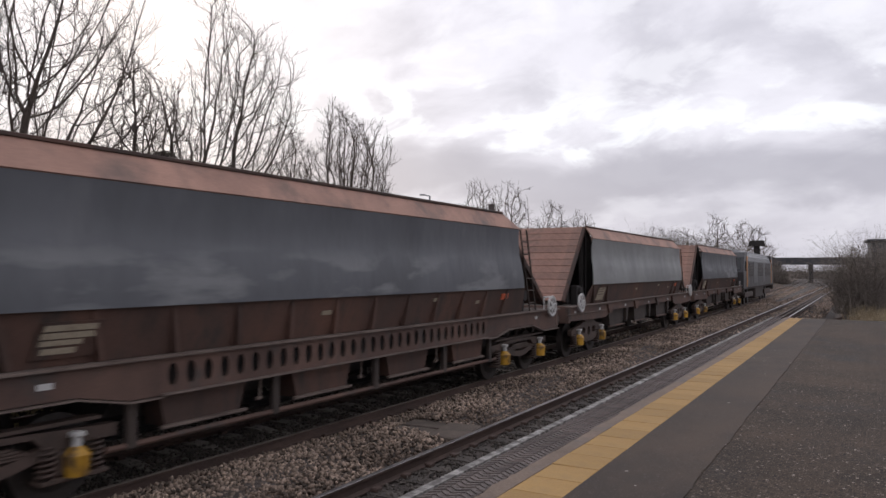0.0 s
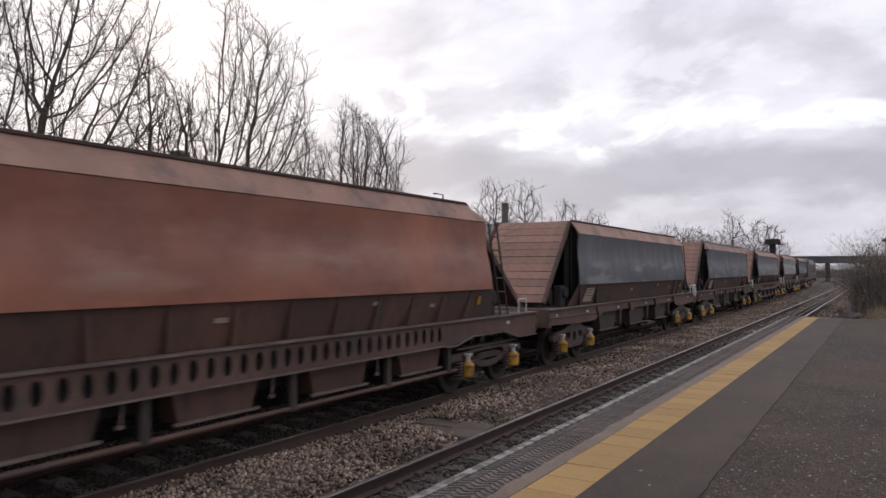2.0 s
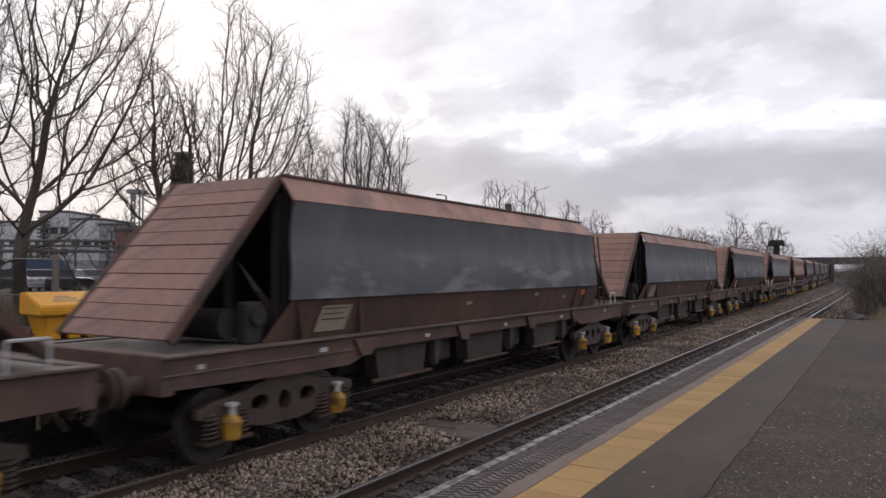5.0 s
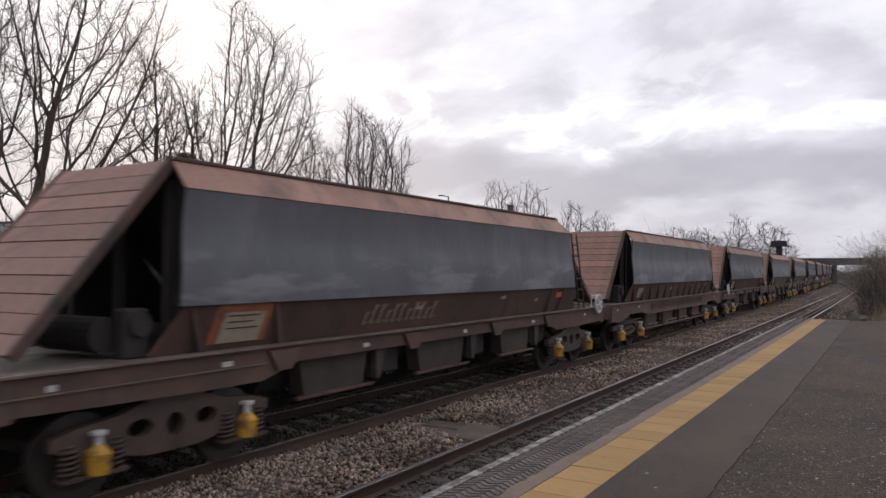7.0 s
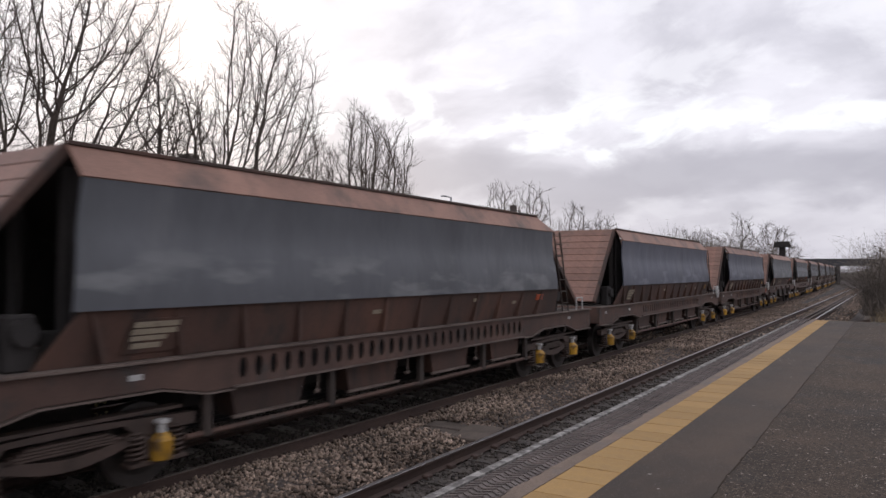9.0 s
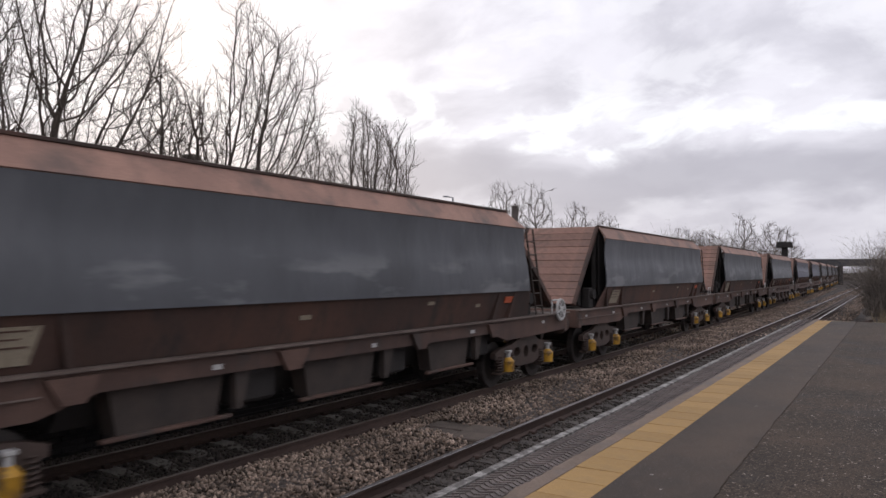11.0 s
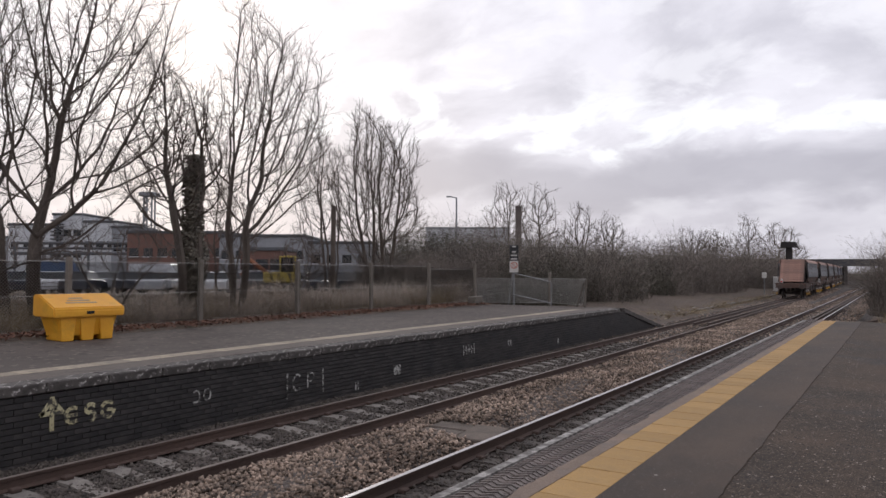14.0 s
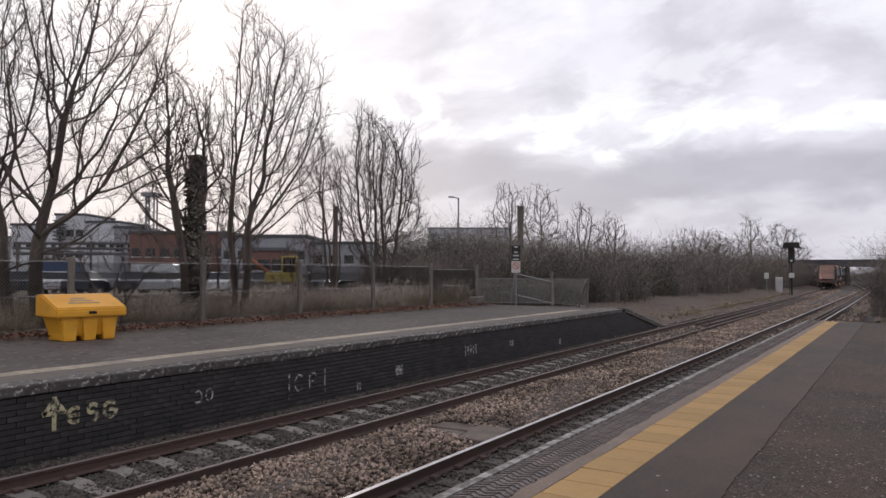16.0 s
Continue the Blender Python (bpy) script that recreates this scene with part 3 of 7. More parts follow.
def build_ballast():
    prof = [(-9.60, -0.14), (R3 - 0.5, -0.17), (R3 - 0.05, -0.19), (FAR_TRACK, -0.20), (R2 + 0.05, -0.19), (R2 + 0.45, -0.13), (-6.1, -0.07), (R1 - 0.5, -0.10), (R1 - 0.05, -0.18), (NEAR_TRACK, -0.19), (R1 + GAUGE, -0.19), (NEAR_EDGE + 0.08, -0.20), (NEAR_EDGE + 0.08, -0.9), (-9.60, -0.9)]
    tagged(ribbon("ballast", prof, steps(-40, 26, 3) , "ballast_bed"), "brown stone ballast under two railway tracks", "ballast", kind="structure")
    prof2 = [(-11.2, -0.60)] + [(-10.2, -0.20)] + prof[1:11] + [(-2.6, -0.2), (-1.6, -0.6), (-1.6, -0.9), (-11.2, -0.9)]
    tagged(ribbon("ballast", prof2, steps(26, 420, 6), "ballast_bed"), "brown stone ballast shoulder of the open line", "ballast", kind="structure")


def stones(name, label, count, place, mat, seed, lo=0.018, hi=0.042):
    """Loose angular stones, each a small uneven eight-sided block."""
    rng = np.random.default_rng(seed)
    base = np.array([(1, 0, 0), (-1, 0, 0), (0, 1, 0), (0, -1, 0), (0, 0, 1), (0, 0, -1)], float)
    tri = np.array([(0, 2, 4), (2, 1, 4), (1, 3, 4), (3, 0, 4), (2, 0, 5), (1, 2, 5), (3, 1, 5), (0, 3, 5)])
    P = place(rng, count)
    q = rng.normal(size=(count, 4))
    q /= np.linalg.norm(q, axis=1)[:, None]
    w, x, y, z = q.T
    R = np.stack([1 - 2 * (y * y + z * z), 2 * (x * y - z * w), 2 * (x * z + y * w), 2 * (x * y + z * w), 1 - 2 * (x * x + z * z), 2 * (y * z - x * w), 2 * (x * z - y * w), 2 * (y * z + x * w), 1 - 2 * (x * x + y * y)], 1).reshape(-1, 3, 3)
    s = rng.uniform(lo, hi, (count, 1, 1)) * rng.uniform(0.6, 1.25, (count, 6, 1)) * np.array([1.25, 1.0, 0.75])
    V = np.einsum("nij,nkj->nki", R, base[None] * s) + P[:, None, :]
    F = tri[None] + (np.arange(count) * 6)[:, None, None]
    me = bpy.data.meshes.new(name)
    V, F = V.reshape(-1, 3), F.reshape(-1, 3)
    me.vertices.add(len(V))
    me.vertices.foreach_set("co", V.ravel())
    me.loops.add(F.size)
    me.loops.foreach_set("vertex_index", F.ravel())
    me.polygons.add(len(F))
    me.polygons.foreach_set("loop_start", np.arange(len(F)) * 3)
    me.update(calc_edges=True)
    me.materials.append(M[mat])
    return tagged(new(name, me), label, "stones", kind="stuff")


def bends(y):
    return -1.35e-4 * np.maximum(y, 0) ** 2


def build_stones():
    def six_foot(rng, n):
        y = 3.5 + 60 * rng.random(n) ** 1.9
        x = rng.uniform(R2 + 0.10, R1 - 0.08, n)
        mid = 1 - ((x - (R2 + R1) / 2) / 1.05) ** 2
        z = -0.16 + 0.09 * np.clip(mid, 0, 1) + rng.uniform(-0.02, 0.035, n) + 0.03 * np.sin(x * 3 + y * 0.7)
        keep = ~((x > -6.36) & (x < -5.28) & (y > 9.42) & (y < 10.15))
        z = np.where(keep, z, -0.25)
        return np.stack([x + bends(y), y, z], 1)

    def far_four(rng, n):
        y = 2.0 + 45 * rng.random(n) ** 1.6
        x = rng.uniform(R3 + 0.05, R2 - 0.05, n)
        z = -0.19 + rng.uniform(-0.02, 0.012, n)
        return np.stack([x + bends(y), y, z], 1)

    def cess(rng, n):
        y = 2.0 + 45 * rng.random(n) ** 1.6
        x = rng.uniform(FAR_EDGE - 0.0, R3 - 0.06, n)
        z = -0.15 - 0.05 * (x - FAR_EDGE) + rng.uniform(-0.02, 0.02, n)
        return np.stack([x + bends(y), y, z], 1)

    def near_four(rng, n):
        y = 3.0 + 40 * rng.random(n) ** 1.6
        x = rng.uniform(R1 - 0.02, NEAR_EDGE + 0.05, n)
        x = np.where(np.abs(x - R1) < 0.07, x + 0.16, x)
        z = -0.175 + rng.uniform(-0.02, 0.015, n)
        return np.stack([x + bends(y), y, z], 1)

    stones("ballast_stones", "angular brown ballast stones heaped between the tracks", 34000, six_foot, "stone", 1)
    stones("ballast_stones", "dark oily ballast stones between the sleepers", 13000, far_four, "stone_dark", 2)
    stones("ballast_stones", "dark ballast stones along the brick platform wall", 12000, cess, "stone_dark", 3)
    stones("ballast_stones", "dark ballast stones beside the rail under the platform", 14000, near_four, "stone_dark", 4)

    def open_line(rng, n):
        y = rng.uniform(26, 130, n)
        x = rng.uniform(-10.6, -2.0, n)
        z = np.where((x > R2 + .1) & (x < R1 - .1), -0.08, -0.17) + rng.uniform(-0.03, 0.02, n)
        z = np.where(x < -9.9, -0.42, z)
        return np.stack([x + bends(y) + np.where(x > NEAR_SIDE, 1.0e-4 * y * y, 0.0), y, z], 1)
    stones("ballast_stones", "brown ballast stones of the open line", 26000, open_line, "stone", 5, 0.03, 0.06)


# ---------------------------------------------------------------- tracks
RAIL = [(-0.07, -0.158), (0.07, -0.158), (0.07, -0.146), (0.012, -0.125), (0.010, -0.045), (0.034, -0.035), (0.036, -0.004), (-0.036, -0.004), (-0.034, -0.035), (-0.010, -0.045), (-0.012, -0.125), (-0.07, -0.146)]
HEAD = [(-0.033, -0.006), (0.033, -0.006), (0.030, 0.0), (-0.030, 0.0)]
TRACK_YS = steps(-40, 60, 6) + steps(64, 420, 5)


def build_track(x0, label, head, n_sleep, mat="sleeper"):
    shift = bend_near if x0 > NEAR_SIDE else bend
    tr = thing("railway_track", label, "railway track", kind="structure")
    for x in (x0 - GAUGE / 2, x0 + GAUGE / 2):
        r = ribbon("rail", [(x + a, b) for a, b in RAIL], TRACK_YS, "rail_side", tr)
        ribbon("rail_head", [(x + a, b) for a, b in HEAD], TRACK_YS, head, r, "worn shiny running surface")
    bm = BM()
    prism(bm, [(-1.26, -0.40), (1.26, -0.40), (1.26, -0.19), (1.20, -0.165), (0.45, -0.165), (0.25, -0.195), (-0.25, -0.195), (-0.45, -0.165), (-1.20, -0.165), (-1.26, -0.19)], "y", -0.12, 0.12)
    first = None
    clip = None
    for i in range(n_sleep):
        y = -8 + i * 0.60
        m = pose(x0 + shift(y) + random.uniform(-.02, .02), y + random.uniform(-.02, .02), random.uniform(-.006, .006), 0, 0, swing(y) + random.uniform(-.6, .6))
        if first is None:
            first = part("sleeper", bm, mat, tr)
            first.matrix_basis = m
            cb = BM()
            for sx in (-1, 1):
                for off in (-0.1, 0.1):
                    box(cb, sx * GAUGE / 2 + off - 0.05, sx * GAUGE / 2 + off + 0.05, -0.06, 0.06, -0.17, -0.115, 0.012)
            clip = part("rail_clips", cb, "rail_side", first, "rusty rail fastenings")
        else:
            o = again(first, m, tr)
            if i < 110:
                c = again(clip, Matrix(), o)
    # guard rails inside the running rails past the platform ends
    lo, hi, gaps = (36.0, 84.0, (-0.34, 0.30)) if x0 < NEAR_SIDE else (41.0, 92.0, (0.16, 0.44))
    for a in gaps:
        g = ribbon("guard_rail", [(x0 + a + u, v - 0.012) for u, v in RAIL], steps(lo, hi, 4), "rail_side", tr, "dull inner guard rail")
        ribbon("rail_head", [(x0 + a + u, v - 0.012) for u, v in HEAD], steps(lo, hi, 4), "rail_dull", g)
    return tr


# ---------------------------------------------------------------- platforms
def near_platform():
    ys = steps(-30, 25.3, 3)
    base = tagged(ribbon("platform_near", [(NEAR_EDGE + 0.10, -0.9), (9.0, -0.9), (9.0, PLAT - 0.06), (NEAR_EDGE + 0.10, PLAT - 0.06)], ys, "asphalt"), "station platform of old dark asphalt with a yellow tactile strip", "platform", kind="structure")
    ribbon("asphalt_surface", [(-1.055, PLAT - 0.06), (9.0, PLAT - 0.06), (9.0, PLAT), (-1.055, PLAT)], ys, "asphalt", base, "coarse dark asphalt surface")
    # smooth strip with a ragged outer edge
    vs, fs = [], []
    yy = steps(-6, 25.3, 0.05)
    for j, y in enumerate(yy):
        e = -1.045 + 0.022 * noise.noise(Vector((y * 1.7, 0, 1))) + 0.012 * noise.noise(Vector((y * 9.0, 0, 7)))
        vs += [(-1.72 + bend_near(y), y, PLAT - 0.05), (-1.72 + bend_near(y), y, PLAT + 0.002), (e + bend_near(y), y, PLAT + 0.008), (e + bend_near(y) + 0.012, y, PLAT - 0.05)]
        if j:
            k = 4 * j
            fs += [(k - 4 + i, k + i, k + i + 1, k - 3 + i) for i in range(3)]
    soup("tarmac_strip", vs, fs, "tarmac", base, "smooth newer tarmac strip")
    ribbon("white_edge_line", [(NEAR_EDGE, PLAT - 0.07), (NEAR_EDGE + 0.085, PLAT - 0.07), (NEAR_EDGE + 0.085, PLAT + 0.002), (NEAR_EDGE + 0.012, PLAT + 0.002), (NEAR_EDGE, PLAT - 0.01)], ys, "paint_white", base, "worn white edge line")
    # brick face under the edge
    ribbon("platform_wall", [(NEAR_EDGE + 0.09, -0.9), (NEAR_EDGE + 0.2, -0.9), (NEAR_EDGE + 0.2, PLAT - 0.07), (NEAR_EDGE + 0.09, PLAT - 0.07)], ys, "brick_rest", base)
    # ribbed dark pavers, then pale edging, then yellow slabs
    bm = BM()
    box(bm, -0.155, 0.155, -0.098, 0.098, -0.06, -0.004, 0.003)
    # raised herringbone bars
    for cx, sl in ((-0.112, 1), (-0.037, -1), (0.037, 1), (0.112, -1)):
        for k in range(3):
            yc = -0.065 + k * 0.065
            v = [bm.verts.new((cx + a * 0.033, yc + a * sl * 0.026 + c * 0.013, z)) for z in (-0.006, 0.005) for a, c in ((-1, -1), (1, -1), (1, 1), (-1, 1))]
            for f in ((4, 5, 6, 7), (0, 1, 5, 4), (1, 2, 6, 5), (2, 3, 7, 6), (3, 0, 4, 7)):
                bm.faces.new([v[i] for i in f])
    pav = None
    for i in range(120):
        y = 1.9 + i * 0.20
        x = NEAR_EDGE + 0.10 + 0.16 + bend_near(y)
        m = pose(x, y, PLAT + random.uniform(-.002, .002), 0, 0, random.uniform(-.4, .4))
        if pav is None:
            pav = part("paver", bm, "blue_paver", base, "dark ribbed edge paver")
            pav.matrix_basis = m
        else:
            again(pav, m, base)
    ribbon("paver_joint", [(NEAR_EDGE + 0.10, PLAT - 0.06), (NEAR_EDGE + 0.42, PLAT - 0.06), (NEAR_EDGE + 0.42, PLAT - 0.012), (NEAR_EDGE + 0.10, PLAT - 0.012)], ys, "mortar", base)
    bm = BM()
    box(bm, -0.065, 0.065, -0.225, 0.225, -0.06, 0.0, 0.006)
    kb = None
    for i in range(54):
        y = 1.8 + i * 0.455
        m = pose(NEAR_EDGE + 0.488 + bend_near(y) + random.uniform(-.006, .006), y, PLAT + random.uniform(-.002, .003), 0, 0, random.uniform(-.8, .8))
        if kb is None:
            kb = part("edging_block", bm, "kerb_pink", base, "buff concrete edging")
            kb.matrix_basis = m
        else:
            again(kb, m, base)
    bm = BM()
    box(bm, -0.185, 0.185, -0.181, 0.181, -0.06, 0.002, 0.005)
    tl = None
    for i in range(64):
        y = 1.75 + i * 0.372
        m = pose(-1.905 + bend_near(y) + random.uniform(-.003, .003), y, PLAT + random.uniform(-.001, .004), random.uniform(-.3, .3), random.uniform(-.3, .3), random.uniform(-.4, .4))
        if tl is None:
            tl = part("tactile_slab", bm, "tactile", base, "worn yellow tactile paving slab")
            tl.matrix_basis = m
        else:
            again(tl, m, base)
    ribbon("slab_bed", [(-2.10, PLAT - 0.06), (-1.715, PLAT - 0.06), (-1.715, PLAT - 0.010), (-2.10, PLAT - 0.010)], ys, "mortar", base)
    vs, fs = [], []
    for j, y in enumerate(steps(1.6, 25.0, 0.06)):
        e = 0.045 + 0.045 * noise.noise(Vector((y * 2.3, 4.0, 1))) + 0.03 * noise.noise(Vector((y * 8.0, 2, 7)))
        x0 = NEAR_EDGE + 0.488 + bend_near(y)
        vs += [(x0 + 0.07, y, PLAT + 0.004), (x0 - e, y, PLAT + 0.006), (x0 - e - 0.006, y, PLAT - 0.02)]
        if j:
            k = 3 * j
            fs += [(k - 3 + i, k + i, k + i + 1, k - 2 + i) for i in range(2)]
    soup("mortar_strip", vs, fs, "kerb_pink", base, "ragged buff mortar strip")
    # end ramp
    bm = BM()
    prism(bm, [(25.3, -0.9), (31.5, -0.9), (31.5, -0.3), (25.3, PLAT - 0.005)], "x", NEAR_EDGE + 0.02, -0.2)
    part("end_ramp", bm, "asphalt", base, "asphalt ramp at the platform end").location.x = bend(29)


BRICK_L, BRICK_H = 0.232, 0.077


def far_platform():
    ys = steps(-30, 29.5, 3)
    base = tagged(ribbon("platform_far", [(-16.9, -0.9), (FAR_EDGE - 0.11, -0.9), (FAR_EDGE - 0.11, PLAT - 0.15), (-16.9, PLAT - 0.15)], ys, "mortar"), "opposite station platform with sooty brick wall and worn coping", "platform", kind="structure")
    ribbon("platform_surface", [(-15.6, PLAT - 0.15), (FAR_EDGE - 0.36, PLAT - 0.15), (FAR_EDGE - 0.36, PLAT - 0.003), (-15.6, PLAT - 0.003)], ys, "far_asphalt", base, "worn grey asphalt")
    ribbon("edge_paving", [(-10.60, PLAT - 0.02), (FAR_EDGE - 0.37, PLAT - 0.02), (FAR_EDGE - 0.37, PLAT + 0.002), (-10.60, PLAT + 0.002)], ys, "edge_paving", base, "brown worn edge paving")
    sb = BM()
    box(sb, -0.19, 0.19, -0.296, 0.296, -0.03, 0.006, 0.004)
    sl = None
    for i in range(66):
        y = -12 + i * 0.60
        m = pose(-10.76 + bend(y) + random.uniform(-.012, .012), y, PLAT + random.uniform(-.002, .002), 0, 0, random.uniform(-.8, .8))
        if sl is None:
            sl = part("edge_slab", sb, "paint_cream", base, "worn cream-painted edge slab")
            sl.matrix_basis = m
        else:
            again(sl, m, base)
    ribbon("verge", [(-17.3, -0.3), (-15.6, -0.3), (-15.6, PLAT + 0.0), (-16.2, PLAT + 0.06), (-17.3, PLAT + 0.10)], steps(-30, 29.5, 2), "ground", base, "earth verge with dead leaves")
    bm = BM()
    box(bm, -0.20, 0.20, -0.446, 0.446, -0.145, 0.0, 0.018)
    cp = None
    for i in range(48):
        y = -13 + i * 0.90
        if y > 29.2:
            break
        m = pose(FAR_EDGE - 0.175 + bend(y) + random.uniform(-.012, .012), y, PLAT + random.uniform(-.006, .006), 0, random.uniform(-.6, .6), random.uniform(-.5, .5))
        if cp is None:
            cp = part("coping_stone", bm, "coping", base, "weathered coping stone with worn white paint")
            cp.matrix_basis = m
        else:
            again(cp, m, base)
    # end ramp down to the track bed
    bm = BM()
    prism(bm, [(29.45, -0.9), (34.9, -0.9), (34.9, -0.14), (29.45, PLAT - 0.02)], "x", -14.8, FAR_EDGE - 0.10)
    part("end_ramp", bm, "far_asphalt", base, "platform end ramp").location.x = bend(32)
    bm = BM()
    prism(bm, [(29.45, PLAT - 0.16), (34.9, -0.28), (34.9, -0.12), (29.45, PLAT)], "x", FAR_EDGE - 0.36, FAR_EDGE + 0.02)
    o = part("ramp_coping", bm, "coping", base, "sloping edge coping")
    o.location.x = bend(31)
    return base


def far_wall_bricks(base):
    bm = BM()
    box(bm, -0.05, 0.05, -BRICK_L / 2 + 0.004, BRICK_L / 2 - 0.004, -BRICK_H / 2 + 0.005, BRICK_H / 2 - 0.005)
    first = None
    verts, faces = [], []
    top = PLAT - 0.15
    count = 0
    for row in range(12):
        z = top - (row + 0.5) * BRICK_H
        y = 1.0 + (0.5 * BRICK_L if row % 2 else 0.0)
        while y < 34.7:
            if y > 29.3 and z > PLAT - 0.20 - (y - 29.45) * 0.187:
                y += BRICK_L
                continue
            x = FAR_EDGE - 0.065 + bend(y) + random.uniform(-.005, .005)
            if 4.6 < y < 12.4 and count < 300 and row < 10:
                m = pose(x, y, z, 0, 0, random.uniform(-.8, .8))
                if first is None:
                    first = part("brick", bm, "brick", base)
                    first.matrix_basis = m
                else:
                    again(first, m, base)
                count += 1
            else:
                k = len(verts)
                a, b, c = 0.05, BRICK_L / 2 - 0.004, BRICK_H / 2 - 0.005
                verts += [(x + sx * a, y + sy * b, z + sz * c) for sx in (-1, 1) for sy in (-1, 1) for sz in (-1, 1)]
                faces += [tuple(k + i for i in f) for f in ((4, 6, 7, 5), (0, 1, 3, 2), (0, 4, 5, 1), (2, 3, 7, 6), (1, 5, 7, 3), (0, 2, 6, 4))]
            y += BRICK_L
    island(M["brick_rest"], 0.35)
    tagged(soup("brickwork", verts, faces, "brick_rest", base), kind="stuff")


build_ground()
build_ballast()
build_stones()
track_far = build_track(FAR_TRACK, "railway track with concrete sleepers and rusty rails", "rail_dull", 300)
track_near = build_track(NEAR_TRACK, "railway track with shiny rail heads beside the platform", "rail_top", 260, "sleeper_dark")
near_platform()
plat_far = far_platform()

# ---------------------------------------------------------------- the train
SPEED, PITCH, HALF = 24.27, 16.70, 8.35
WAGONS = 19
RIBBED = {3, 4, 5, 7, 12, 13, 16}


def disc(bm, x0, x1, y, z, r, seg=20, r2=None):
    rod(bm, (x0, y, z), (x1, y, z), r, r2, seg)


def handwheel(parent, y, z=1.50):
    bm = BM()
    ring = 18
    r, t = 0.23, 0.032
    vs = []
    for i in range(ring):
        a = 2 * math.pi * i / ring
        for j in range(6):
            b = 2 * math.pi * j / 6
            rr = r + t * math.cos(b)
            vs.append(bm.verts.new((1.36 + t * math.sin(b), y + rr * math.cos(a), z + rr * math.sin(a))))
    for i in range(ring):
        for j in range(6):
            bm.faces.new((vs[i * 6 + j], vs[i * 6 + (j + 1) % 6], vs[((i + 1) % ring) * 6 + (j + 1) % 6], vs[((i + 1) % ring) * 6 + j]))
    for k in range(3):
        a = math.pi * k / 3 + 0.3
        rod(bm, (1.36, y - r * math.cos(a), z - r * math.sin(a)), (1.36, y + r * math.cos(a), z + r * math.sin(a)), 0.026, seg=6)
    disc(bm, 1.31, 1.40, y, z, 0.06, 10)
    part("handwheel", bm, "pale", parent, "white-painted brake handwheel", True)


def spring(bm, x, y, z0, z1, r=0.085, turns=6):
    """A coil spring: a thin tube wound upwards."""
    n, q = 10, 0.017
    last = None
    for i in range(n * turns + 1):
        a = 2 * math.pi * i / n
        z = z0 + (z1 - z0) * i / (n * turns)
        ring = [bm.verts.new((x + (r + dr) * math.cos(a), y + (r + dr) * math.sin(a), z + dz)) for dr, dz in ((q, 0), (0, q), (-q, 0), (0, -q))]
        if last:
            for j in range(4):
                bm.faces.new((last[j], last[(j + 1) % 4], ring[(j + 1) % 4], ring[j]))
        last = ring


WB = 0.99


def plate_with_holes(bm, outline, holes, x0, x1):
    """A thick plate in the y-z plane with oval holes cut through it."""
    loops = []
    for poly in [outline] + holes:
        vs = [bm.verts.new((x0, a, b)) for a, b in poly]
        es = [bm.edges.new((vs[i], vs[(i + 1) % len(vs)])) for i in range(len(vs))]
        loops.append(es)
    r = bmesh.ops.triangle_fill(bm, use_beauty=True, use_dissolve=False, edges=[e for l in loops for e in l])
    fs = [g for g in r["geom"] if isinstance(g, bmesh.types.BMFace)]
    ex = bmesh.ops.extrude_face_region(bm, geom=fs)
    bmesh.ops.translate(bm, verts=[g for g in ex["geom"] if isinstance(g, bmesh.types.BMVert)], vec=(x1 - x0, 0, 0))
    bmesh.ops.recalc_face_normals(bm, faces=bm.faces)


def oval(y, z, ry, rz, n=14):
    return [(y + ry * math.cos(2 * math.pi * i / n), z + rz * math.sin(2 * math.pi * i / n)) for i in range(n)]


